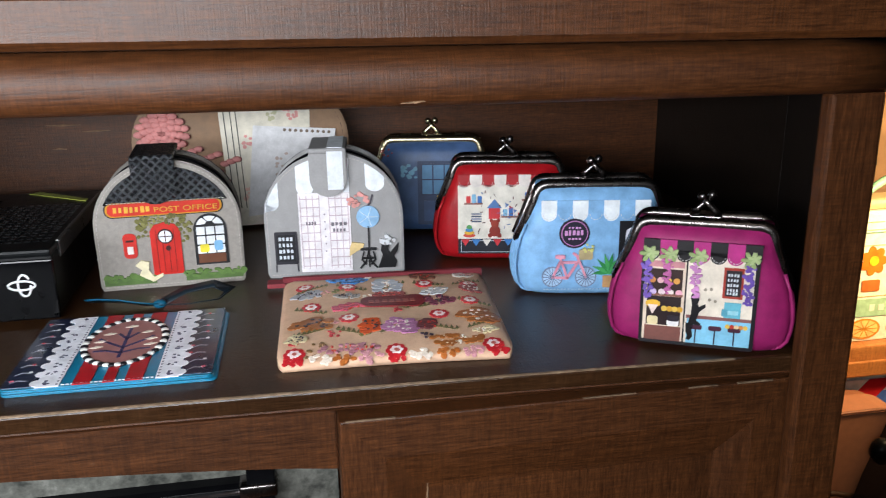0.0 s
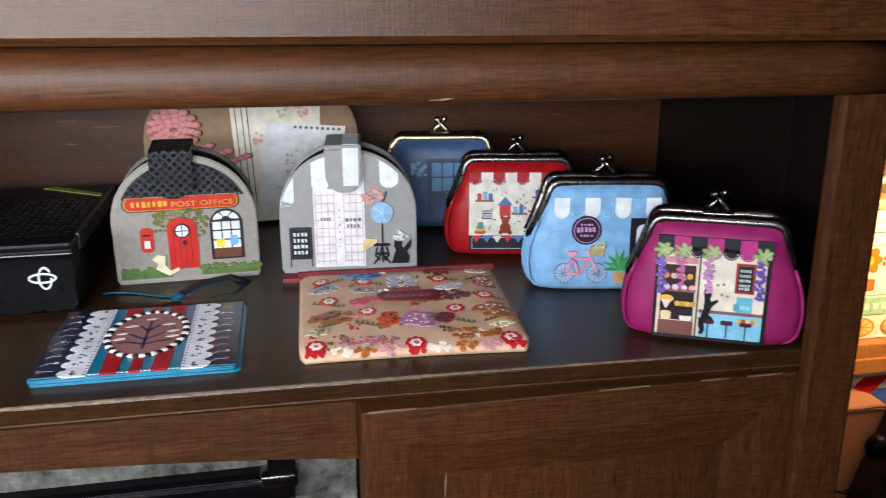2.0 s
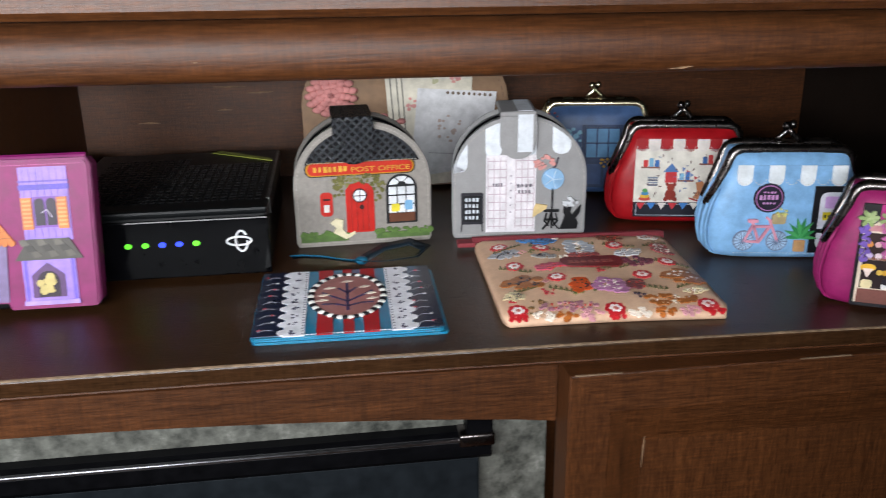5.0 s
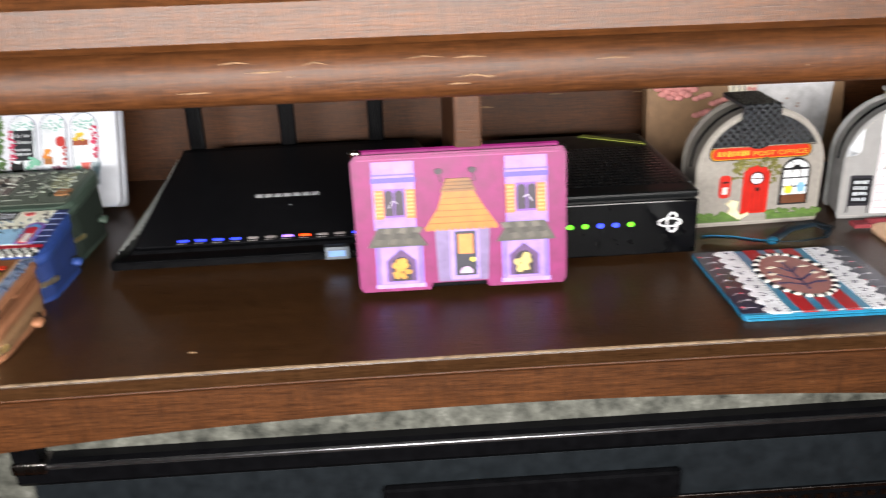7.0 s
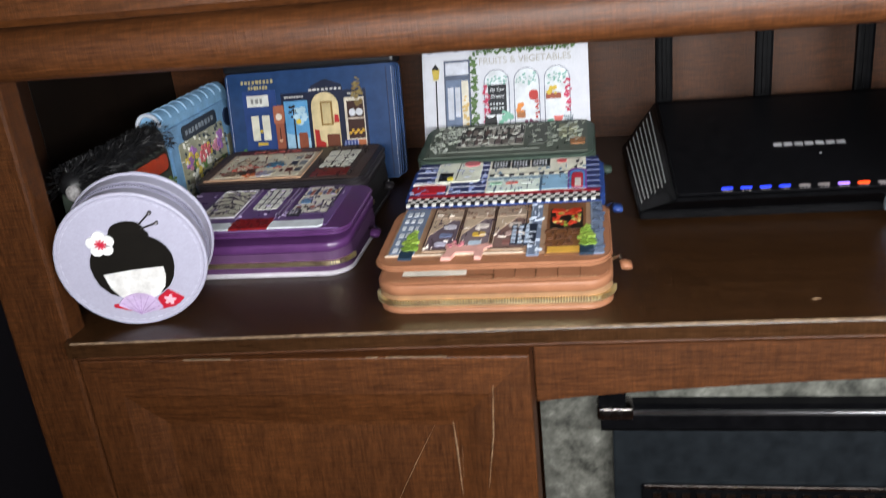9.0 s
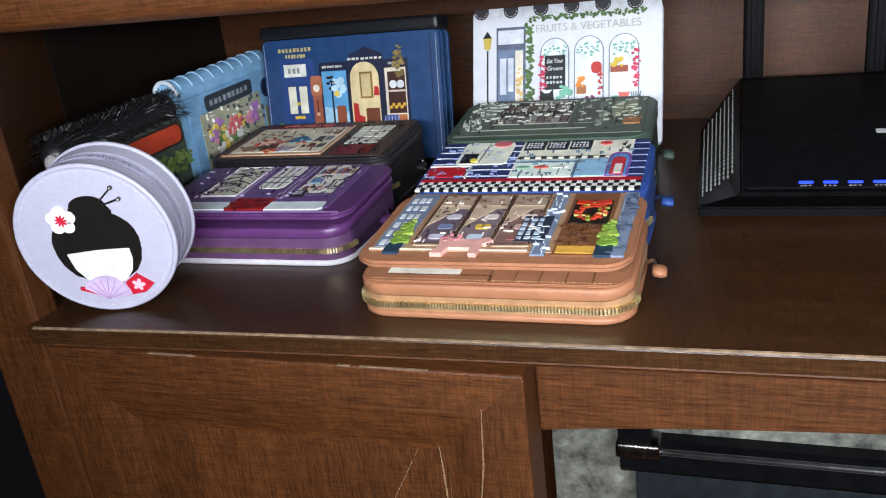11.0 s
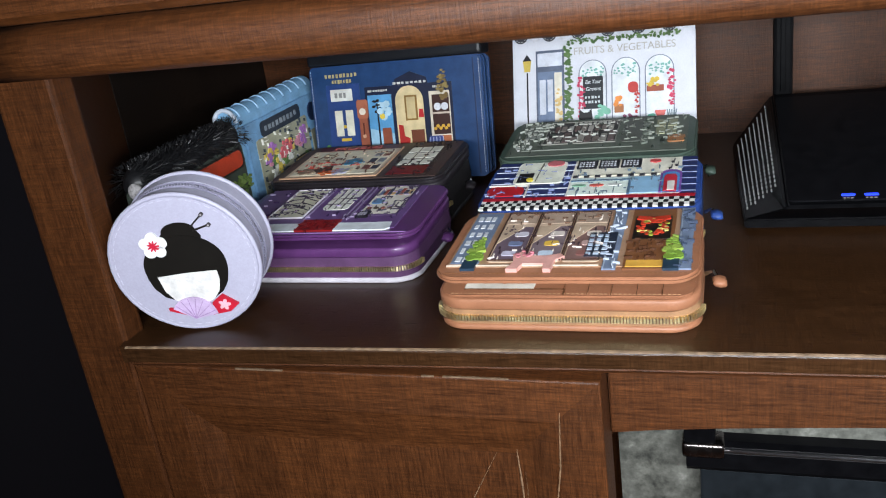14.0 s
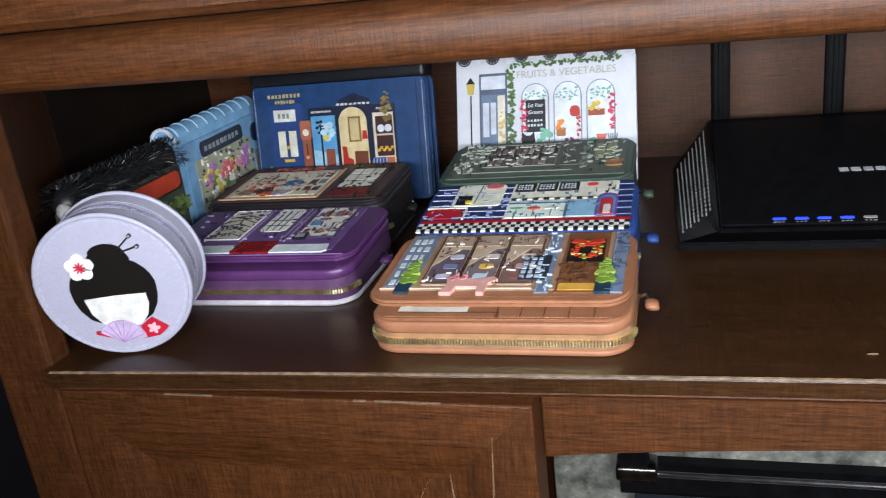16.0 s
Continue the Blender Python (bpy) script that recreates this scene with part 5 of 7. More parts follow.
# the print follows the soft form of the bag
for print_ob in face.children:
    bm = bmesh.new()
    bm.from_mesh(print_ob.data)
    bmesh.ops.triangulate(bm, faces=bm.faces)
    long_edges = [e for e in bm.edges if e.calc_length() > 0.006]
    if long_edges:
        bmesh.ops.subdivide_edges(bm, edges=long_edges, cuts=2, use_grid_fill=True)
        bmesh.ops.triangulate(bm, faces=bm.faces)
    for v in bm.verts:
        v.co.y += 0.0095 - pouch_height(v.co.x, v.co.z) - 0.0001
    bm.to_mesh(print_ob.data)
    bm.free()

# ---- flat card wallet with a medallion ----
card = thing("card_wallet", pose(0.2505, 0.0415, S, 0, 0, -0.8), "teal card wallet with lace strips, red bands and a medallion", "wallet")
TEAL = col("14779a", 0.35, coat=0.4)
part("back_cover", prism(rrect(-0.066, 0.0655, 0.0, 0.121, 0.004), -0.0018, -0.0002, 0.0006), TEAL, card, "teal back cover", pose(0, 0, 0, -90))
face = part("front_cover", prism(rrect(-0.067, 0.063, 0.001, 0.122, 0.004), -0.0044, -0.0020, 0.0008), TEAL, card, "teal vinyl front", pose(0, 0, 0, -90, 0, 0))
c = Canvas(face, -0.067, 0.001, 0.130, 0.121, -0.0044, 0.00016)
for u0, u1, s in ((0.005, 0.16, 1), (0.84, 0.995, 2)):
    c.r("floral_strip", u0, 0.03, u1, 0.995, col("1b2238", 0.3, coat=0.4), 1)
    rnd = random.Random(s)
    for i in range(9):
        v = 0.08 + 0.1 * i
        c.line("sprig", [(u0 + 0.03, v), (u0 + 0.06, v + 0.03), (u0 + 0.1, v + 0.02)], 0.0006, "9a9aa6", 2)
        c.star("strip_flower", u0 + 0.02 + 0.09 * rnd.random(), v + 0.03, 0.011, 5, ("c05a6a", "c9c4c8", "b23a44")[i % 3], 3, 0.5)
for u0, u1, s in ((0.165, 0.275, -1), (0.725, 0.835, 1)):
    c.r("lace_band", u0, 0.01, u1, 0.99, "f0f0f6", 2, "white lace trim", relief=0.8)
    for i in range(9):
        v = 0.06 + 0.11 * i
        c.d("lace_scallop", (u0 if s < 0 else u1), v, 0.034, "f0f0f6", 2.4)
        c.clump("lace_hole", (u0 + u1) / 2 + 0.01 * s, v, 0.022, 0.024, "4c4a60", 3, 4, i, size=0.4)
    for i in range(26):
        c.d("lace_eyelet", (u1 - 0.012 if s < 0 else u0 + 0.012), 0.03 + 0.037 * i, 0.006, "3a3a50", 3, n=6)
for u0, u1 in ((0.335, 0.42), (0.58, 0.665)):
    c.r("red_band", u0, 0.01, u1, 0.99, "a8161f", 2)
c.r("red_band", 0.475, 0.01, 0.53, 0.99, "a8161f", 2)
for i in range(46):
    a = 2 * math.pi * i / 46
    part("rope_bead", ball((-0.067 + 0.13 * (0.5 + 0.205 * math.cos(a)), -0.0053, 0.001 + 0.121 * (0.55 + 0.335 * math.sin(a))), 0.0029, 1.0, 0.5, 0.8, 8, 6), col("dedcd8") if i % 2 else col("141218"), face, smooth=True)
c.poly("medallion", disc(0.5, 0.55, 0.195, 0.322, 30), "a06a66", 4, "dusty pink oval medallion")
for p in ([(0.50, 0.32), (0.50, 0.74)], [(0.50, 0.45), (0.40, 0.55), (0.36, 0.60)], [(0.50, 0.45), (0.60, 0.55), (0.64, 0.60)], [(0.50, 0.38), (0.42, 0.42), (0.36, 0.42)], [(0.50, 0.38), (0.58, 0.42), (0.64, 0.42)], [(0.50, 0.58), (0.45, 0.66)], [(0.50, 0.58), (0.55, 0.66)]):
    c.line("sprig_stem", p, 0.0022, "33305c", 5)
for u, v in ((0.40, 0.66), (0.60, 0.66), (0.37, 0.55), (0.63, 0.55), (0.50, 0.76), (0.36, 0.47), (0.64, 0.47)):
    c.poly("sprig_blossom", [(u - 0.035, v), (u, v + 0.028), (u + 0.035, v + 0.01), (u, v - 0.008)], "e4d8c8", 6)
c.stitches([(0.28, 0.025), (0.72, 0.025)], "c9d8de", layer=3)
# the loose ribbon tie behind it
tie = thing("ribbon_tie", pose(0.262, 0.186, S), "dark teal satin ribbon tied in a loose bow", "ribbon")
SATIN = col("0f5672", 0.45)


def ribbon(points, width, lean):
    """A flat satin band along points, its width leaning out of the shelf."""
    bm, n = bmesh.new(), len(points)
    rows = []
    for i, (x, y, z) in enumerate(points):
        d = Vector(points[min(i + 1, n - 1)]) - Vector(points[max(i - 1, 0)])
        side = Vector((-d.y, d.x, 0)).normalized() * width / 2
        side.z = lean * width / 2
        rows.append([bm.verts.new(Vector((x, y, z)) + q) for q in (-side, side, side + Vector((0, 0, 0.0007)), -side + Vector((0, 0, 0.0007)))])
    for r, q in zip(rows, rows[1:]):
        for k in range(4):
            bm.faces.new((r[k], r[(k + 1) % 4], q[(k + 1) % 4], q[k]))
    bm.faces.new(rows[0][::-1])
    bm.faces.new(rows[-1])
    return bm


part("tail", ribbon([(0.002, -0.004, 0.0030), (-0.014, -0.001, 0.0045), (-0.030, 0.004, 0.0062), (-0.046, 0.009, 0.0062), (-0.056, 0.012, 0.0050)], 0.010, 0.6), SATIN, tie, smooth=True)
part("loop", ribbon([(0.000, -0.002, 0.0035), (0.020, 0.008, 0.0105), (0.042, 0.010, 0.0135), (0.055, 0.004, 0.0095), (0.046, -0.004, 0.0050), (0.022, -0.006, 0.0035), (0.002, -0.004, 0.0035)], 0.009, 0.30), col("081a24", 0.5), tie, smooth=True)
part("knot", ball((0.001, -0.003, 0.0045), 0.0045, 1.2, 0.9, 0.8), SATIN, tie, smooth=True)

# ---- magenta haunted-house pouch ----
house = thing("house_pouch", pose(-0.009, 0.120, S + 0.0047, -10, 0, 0), "magenta house-front pouch with orange roof and lilac towers", "pouch")
PINK = col("801c5a", 0.5)
outline = [(-0.081, 0.004), (-0.078, 0.0), (-0.026, 0.0), (-0.024, 0.005), (0.018, 0.005), (0.02, 0.0), (0.078, 0.0), (0.081, 0.004), (0.083, 0.102), (0.080, 0.107), (-0.079, 0.107), (-0.083, 0.102)]
part("body", prism(outline, 0.004, 0.022, 0.003), PINK, house, "magenta leather body")
part("black_base", box(-0.078, 0.080, 0.008, 0.026, 0.0, 0.006, 0.001), BLACK_SATIN, house)
part("zip", tube([(-0.078, 0.013, 0.108), (0.078, 0.013, 0.108)], 0.0022, 6), col("7c1c5c"), house)
part("zip_pull", ball((-0.079, 0.010, 0.108), 0.004, 1.3, 0.8, 0.8), CHROME, house, smooth=True)
face = part("front_panel", prism(outline, 0.0, 0.004, 0.0015), PINK, house, "magenta front panel")
c = Canvas(face, -0.081, 0.0, 0.162, 0.107, 0.0)
for q in (0, 1):
    f = (lambda u: u) if q == 0 else (lambda u: 1 - u)
    def R(name, u0, v0, u1, v1, t, layer, **k):
        a, b = sorted((f(u0), f(u1)))
        return c.r(name, a, v0, b, v1, t, layer, **k)
    R("tower", 0.085, 0.46, 0.285, 0.95, "9676cc", 1)
    R("tower_band", 0.08, 0.80, 0.29, 0.835, "5a48b0", 2)
    R("tower_band", 0.08, 0.85, 0.29, 0.862, "6a52a8", 2)
    for k in range(7):
        c.line("board_joint", [(f(0.10 + 0.028 * k), 0.47), (f(0.10 + 0.028 * k), 0.94)], 0.0003, "8a6cc0", 2)
    R("window_frame", 0.135, 0.55, 0.235, 0.755, "7a4aa0", 3)
    c.a("window_glass", f(0.185) - 0.045, 0.565, f(0.185) - 0.004, 0.745, "2a1a2e", 4)
    c.a("window_glass", f(0.185) + 0.004, 0.565, f(0.185) + 0.045, 0.745, "2a1a2e", 4)
    c.line("twig", [(f(0.16), 0.62), (f(0.18), 0.67), (f(0.20), 0.65)], 0.0006, "c8b8d0", 5)
    for u in (0.093, 0.24):
        R("shutter", u, 0.54, u + 0.045, 0.75, "c8743a", 4)
        for k in range(7):
            R("louvre", u + 0.005, 0.56 + 0.027 * k, u + 0.04, 0.572 + 0.027 * k, "dc9458", 5)
    c.poly("slate_roof", [(f(0.05), 0.335), (f(0.335), 0.335), (f(0.275), 0.475), (f(0.10), 0.475)], "48433d", 3, "grey slate roof")
    for k in range(9):
        rnd = random.Random(k + 40 * q)
        u, v = 0.09 + 0.024 * k, 0.36 + 0.04 * (k % 3)
        c.poly("slate", [(f(u - 0.015), v), (f(u + 0.02), v - 0.012), (f(u + 0.03), v + 0.03), (f(u), v + 0.035)], ("58524a", "3a3530", "645e55")[k % 3], 4)
    R("bay", 0.085, 0.03, 0.31, 0.335, "9a7ad0", 2)
    for u in (0.09, 0.29):
        R("bay_post", u, 0.03, u + 0.014, 0.335, "6f5ac4", 3)
    c.poly("window_surround", [(f(0.135), 0.08), (f(0.275), 0.08), (f(0.275), 0.23), (f(0.24), 0.275), (f(0.205), 0.315), (f(0.17), 0.275), (f(0.135), 0.23)], "5a3a68", 3)
    c.a("lit_window", f(0.205) - 0.045, 0.085, f(0.205) + 0.045, 0.26, "2a1c26", 4)
    c.clump("yellow_shape", f(0.205), 0.165, 0.036, 0.065, ("c8903c", "c4b070")[q], 5, 16, 4 + q, size=0.45)
    R("bay_sill", 0.08, 0.03, 0.315, 0.06, "a88cd8", 4)
c.poly("orange_roof", [(0.325, 0.455), (0.675, 0.455), (0.61, 0.60), (0.565, 0.715), (0.415, 0.715), (0.39, 0.60)], "c8702c", 3, "orange curved roof")
for k in range(5):
    c.line("roof_course", [(0.345 + 0.017 * k, 0.49 + 0.045 * k), (0.655 - 0.019 * k, 0.49 + 0.045 * k)], 0.0005, "96521a", 4)
for k in range(12):
    c.d("roof_scallop", 0.34 + 0.029 * k, 0.455, 0.014, "c8702c", 3.5, n=10)
c.poly("roof_lantern", [(0.405, 0.715), (0.575, 0.715), (0.545, 0.81), (0.435, 0.81)], "84582e", 4)
for k in range(3):
    c.line("lantern_board", [(0.42, 0.735 + 0.025 * k), (0.56, 0.735 + 0.025 * k)], 0.0006, "5e3c1c", 5)
for u in (0.40, 0.56):
    c.line("finial_stem", [(u + 0.01, 0.79), (u, 0.85)], 0.0010, "2a1424", 3)
    c.d("finial", u, 0.865, 0.020, "2a1424", 4, 0.014)
c.poly("porch", [(0.38, 0.06), (0.62, 0.06), (0.635, 0.455), (0.37, 0.455)], "7a6890", 2)
c.r("porch_shade", 0.44, 0.07, 0.58, 0.44, "9a80c8", 3)
c.r("door", 0.465, 0.10, 0.565, 0.425, "2f2c38", 4, "dark door with an orange pane")
c.r("door_pane", 0.48, 0.26, 0.55, 0.405, "d98446", 5)
c.a("door_flap", 0.485, 0.115, 0.545, 0.165, "c9a8cc", 5)
c.d("door_knob", 0.548, 0.215, 0.012, "e6d25a", 6, n=10)
c.stitches([(0.02, 0.965), (0.98, 0.965)], "c65a9c", layer=0)

# ---- zip-round wallets lying in two stepped rows ----
def zip_wallet(name, m, w, d, tf, tb, label, hide, tape, lift=0.0, start=0.0, trim=None, pull_side=1):
    """A zip-round wallet lying flat, thicker to the back; its cover carries the picture. Returns thing, cover and canvas."""
    ob = thing(name, m, label, "wallet", "zip-round wallets")
    out = rrect(-w / 2, w / 2, 0, d, 0.019, 8)
    z_at = lambda y: tf + (tb - tf) * y / d
    ring_at = lambda k, z: [(x * k, d / 2 + (y - d / 2) * k, z(y)) for x, y in out]
    part("base_cover", loft([ring_at(0.985, lambda y: 0.0), ring_at(0.998, lambda y: 0.0008), ring_at(1.0, lambda y: 0.0022), ring_at(0.99, lambda y: 0.0040)]), trim or hide, ob, smooth=True)
    ins = [(x * 0.985, d / 2 + (y - d / 2) * 0.975) for x, y in out]
    part("zip_tape", loft([[(x, y, 0.0041) for x, y in ins], [(x, y, 0.45 * z_at(y)) for x, y in [(1.012 * a, d / 2 + (b - d / 2) * 1.014) for a, b in ins]], [(x, y, z_at(y) - 0.0045) for x, y in ins]]), tape, ob, "woven zip tape", smooth=False)
    # metal teeth along the front and round both front corners
    teeth = []
    path = [p for p in [(1.016 * x, d / 2 + (y - d / 2) * 1.022) for x, y in ins] if p[1] < d * 0.72]
    path.sort(key=lambda p: math.atan2(p[0], d * 0.8 - p[1]))
    acc = 0.0
    for (ax, ay), (bx, by) in zip(path, path[1:]):
        seg = math.hypot(bx - ax, by - ay)
        if seg < 1e-6:
            continue
        ang = math.degrees(math.atan2(by - ay, bx - ax))
        while acc < seg:
            f = acc / seg
            x, y = ax + (bx - ax) * f, ay + (by - ay) * f
            b = box(-0.00055, 0.00055, -0.0022, 0.0018, -0.0017, 0.0017, 0)
            b.transform(pose(x, y, 0.42 * z_at(y), 0, 0, ang))
            teeth.append(b)
            acc += 0.0019
        acc -= seg
    tagged(part("zip_teeth", join(*teeth), BRASS, ob, "brass zip teeth"), kind="stuff")
    part("lip", loft([ring_at(0.985, lambda y: z_at(y) - 0.0075), ring_at(1.0, lambda y: z_at(y) - 0.0062), ring_at(1.0, lambda y: z_at(y) - 0.0016), ring_at(0.988, z_at), ring_at(0.97, lambda y: z_at(y) + 0.0001)]), hide, ob, smooth=True)
    tilt = math.degrees(math.atan2(tb - tf, d))
    dd = d - start
    cover = part("cover", prism(rrect(-w / 2, w / 2, 0, dd, 0.017, 8), -0.0045, -0.0002, 0.0016, 3), hide, ob, "picture cover", pose(0, start, z_at(start) + lift, -90 + tilt))
    c = Canvas(cover, -w / 2 + 0.004, 0.003, w - 0.008, dd - 0.006, -0.0045)
    s = pull_side
    pull = part("zip_pull", tube([(s * (w / 2 + 0.001), d * 0.62, 0.5 * tf), (s * (w / 2 + 0.006), d * 0.6, 0.5 * tf + 0.003), (s * (w / 2 + 0.009), d * 0.56, 0.4 * tf)], 0.0016, 6), CHROME, ob)
    part("zip_tab", tube([(s * (w / 2 + 0.008), d * 0.58, 0.45 * tf), (s * (w / 2 + 0.0095), d * 0.52, 0.58 * tf), (s * (w / 2 + 0.010), d * 0.44, 0.52 * tf)], [0.003, 0.0045, 0.0042], 8, False, 0.45), hide, pull, "leather pull tab", smooth=True)
    return ob, cover, c


TAN = col("9c694c", 0.45, var=0.12, relief=0.5)
ob, cover, c = zip_wallet("zip_wallet", pose(-0.416, 0.0365, S), 0.164, 0.102, 0.0215, 0.0290, "tan leather zip wallet with a flower-shop front, its cover ajar", TAN, col("96704f", 0.8, relief=0.9), 0.0095, 0.001)
pocket = part("card_pocket", prism(rrect(-0.079, 0.079, 0.0, 0.096, 0.012, 6), -0.0014, 0.0, 0.0006), TAN, ob, "tan inner card pockets", pose(0, 0.0022, 0.0218, -90 + 4.2))
pc = Canvas(pocket, -0.079, 0.0, 0.158, 0.096, -0.0014, 0.0002)
pc.stitches([(0.05, 0.03), (0.95, 0.03)], "c49a74", layer=0)
pc.r("white_card", 0.10, 0.09, 0.385, 0.34, "e2dccf", 1)
pc.line("pocket_seam", [(0.10, 0.085), (0.51, 0.085), (0.51, 0.02)], 0.0006, "5a3820", 1)
for u in (0.505, 0.60, 0.69, 0.785, 0.88):
    pc.stitches([(u, 0.02), (u, 0.40)], "5a3820", layer=1, step=0.0022)
part("back_fill", box(-0.076, 0.076, 0.060, 0.098, 0.0270, 0.0345, 0.001), TAN, ob)
c.stitches([(0.02, 0.04), (0.98, 0.04)], "8a5a34", layer=0)
c.r("shop_board", 0.02, 0.12, 0.985, 1.0, "a88468", 1, "brown shop front")
c.r("denim_sign", 0.03, 0.16, 0.15, 0.98, "74829a", 2)
for k in range(6):
    c.text("writing", 0.045, 0.14, 0.22 + 0.13 * k, 0.08, "d2d6dc", 3, 3, k)
for i in range(3):
    u = 0.19 + 0.155 * i
    c.rr("window_frame", u - 0.01, 0.18, u + 0.14, 0.98, "cdb49c", 2, 0.12)
    c.rr("window_glass", u, 0.21, u + 0.13, 0.72, ("6a5a66", "7a6a70", "80625c")[i], 3, 0.12)
    c.r("top_light", u, 0.78, u + 0.13, 0.94, "b09a88", 3)
    c.poly("window_gleam", [(u, 0.45), (u + 0.09, 0.72), (u, 0.72)], "bfa890", 4)
    for k in range(3):
        c.rr("display_item", u + 0.04 + 0.01 * k, 0.26 + 0.15 * k, u + 0.10 + 0.01 * k, 0.33 + 0.15 * k, (("c8c4d8", "7a86a8", "d8d4e0"), ("b8c8d8", "d8b048", "d4c8c0"), ("8a5a54", "c8a8a0", "d8ccc0"))[i][k], 4, 0.3)
for u in (0.655, 0.935):
    c.r("denim_pillar", u, 0.08, u + 0.055, 1.0, "74829a", 2)
    c.line("pillar_edge", [(u + 0.006, 0.1), (u + 0.006, 0.98)], 0.0008, "9aa6b8", 3)
c.r("door", 0.735, 0.08, 0.915, 0.99, "7a4e30", 2, "brown door with a wreath")
c.r("door_glass", 0.75, 0.50, 0.90, 0.86, "16120f", 3)
for i in range(18):
    a = math.pi * i / 9
    c.clump("wreath", 0.825 + 0.05 * math.cos(a), 0.68 + 0.10 * math.sin(a), 0.018, 0.03, ("c03a22", "8a9a3a", "d8c878")[i % 3] if i % 2 else "b8361e", 4, 4, i, size=0.5)
c.poly("wreath_bow", [(0.755, 0.80), (0.825, 0.77), (0.895, 0.80), (0.89, 0.855), (0.825, 0.83), (0.76, 0.855)], "c4361e", 5)
c.r("door_mat", 0.745, 0.10, 0.905, 0.19, "dca848", 3)
c.r("dark_sign", 0.575, 0.24, 0.69, 0.60, "242c3c", 4)
for k in range(5):
    c.text("writing", 0.58, 0.67, 0.28 + 0.065 * k, 0.045, "b8c8dc", 5, 3, k + 9)
for u in (0.115, 0.915):
    c.r("plant_pot", u - 0.03, 0.07, u + 0.03, 0.20, "24384a", 4)
    for k in range(4):
        c.clump("topiary", u, 0.25 + 0.085 * k, 0.036 - 0.007 * k, 0.05, ("7a9a3c", "96b04e")[k % 2], 5, 9, k, size=0.5)
c.poly("pink_poodle", [(0.28, 0.05), (0.30, 0.15), (0.285, 0.26), (0.32, 0.30), (0.35, 0.24), (0.43, 0.24), (0.48, 0.27), (0.50, 0.23), (0.465, 0.18), (0.46, 0.05), (0.43, 0.05), (0.425, 0.13), (0.34, 0.13), (0.325, 0.05)], "dba49a", 6, "pink dog figure")
c.clump("poodle_bow", 0.32, 0.27, 0.05, 0.05, "c67a84", 7, 9, 3)
c.line("white_edge", [(0.02, 0.13), (0.64, 0.13)], 0.0010, "dccbb8", 3)
for k, (u0, v0, u1, v1, t) in enumerate(((0.19, 0.22, 0.64, 0.72, "3c2c34"), (0.19, 0.22, 0.64, 0.96, "e9ded2"), (0.655, 0.10, 0.71, 0.98, "b8c2d0"), (0.935, 0.10, 0.99, 0.98, "3e4a60"), (0.74, 0.2, 0.91, 0.5, "4c2c18"), (0.19, 0.75, 0.64, 0.97, "6a5040"))):
    c.scribble(u0, v0, u1, v1, t, 34, 400 + k, 5, 0.026)
for i in range(3):
    u = 0.19 + 0.155 * i
    c.line("window_outline", [(u - 0.008, 0.2), (u - 0.008, 0.96), (u + 0.138, 0.96), (u + 0.138, 0.2), (u - 0.008, 0.2)], 0.0006, "4a342a", 4)

BLUE = col("2f4a8c", 0.42)
ob, cover, c = zip_wallet("zip_wallet", pose(-0.4165, 0.1405, S), 0.160, 0.084, 0.0385, 0.050, "blue zip wallet with a diner scene and checked border", BLUE, col("243a74", 0.7))
c.r("diner_wall", 0.40, 0.20, 0.93, 1.0, "ece9d8", 1)
c.r("kitchen", 0.0, 0.20, 0.40, 1.0, "26305e", 1)
c.r("stripe_wall", 0.93, 0.20, 1.0, 1.0, "26305e", 1)
for k in range(6):
    c.line("white_stripe", [(0.0, 0.26 + 0.13 * k), (0.40, 0.26 + 0.13 * k)], 0.0009, "c9cede", 2)
    c.line("white_stripe", [(0.93, 0.26 + 0.13 * k), (1.0, 0.26 + 0.13 * k)], 0.0007, "8a94bc", 2)
c.rr("fridge", 0.11, 0.50, 0.36, 0.98, "eef0e0", 3, 0.1, "cream fridge")
c.r("oven_door", 0.13, 0.52, 0.205, 0.72, "15151a", 4)
c.line("fridge_joint", [(0.225, 0.54), (0.235, 0.95)], 0.0008, "6a6a60", 4)
c.d("round_sign", 0.30, 0.93, 0.045, "c46a70", 5, 0.032)
c.rr("bench", 0.0, 0.24, 0.185, 0.44, "b3222c", 3, 0.4, "red bench")
c.line("bench_trim", [(0.0, 0.46), (0.20, 0.46), (0.20, 0.22)], 0.0012, "d8d4cc", 4)
c.d("lemon", 0.195, 0.56, 0.018, "e2cf4a", 6, n=10)
for i in range(3):
    c.r("menu_board", 0.415 + 0.11 * i, 0.80, 0.515 + 0.11 * i, 0.975, "1b1c22", 3)
    for k in range(3):
        c.text("writing", 0.425 + 0.11 * i, 0.505 + 0.11 * i, 0.84 + 0.045 * k, 0.025, "b6bac0", 4, 5, k + 3 * i)
for i in range(16):
    c.r("wave_trim", 0.41 + 0.027 * i, 0.60 + 0.015 * (i % 2), 0.437 + 0.027 * i, 0.64 + 0.015 * (i % 2), ("2a2a30", "d5d2bf")[i % 2], 3)
c.r("counter_shelf", 0.41, 0.48, 0.71, 0.58, "c7d9dc", 2)
c.r("blue_counter", 0.69, 0.24, 0.84, 0.58, "8fb9d8", 2)
c.r("counter_front", 0.41, 0.22, 0.695, 0.50, "e6f2e8", 3)
c.line("counter_edge", [(0.41, 0.51), (0.695, 0.51), (0.695, 0.22)], 0.0018, "56738c", 4)
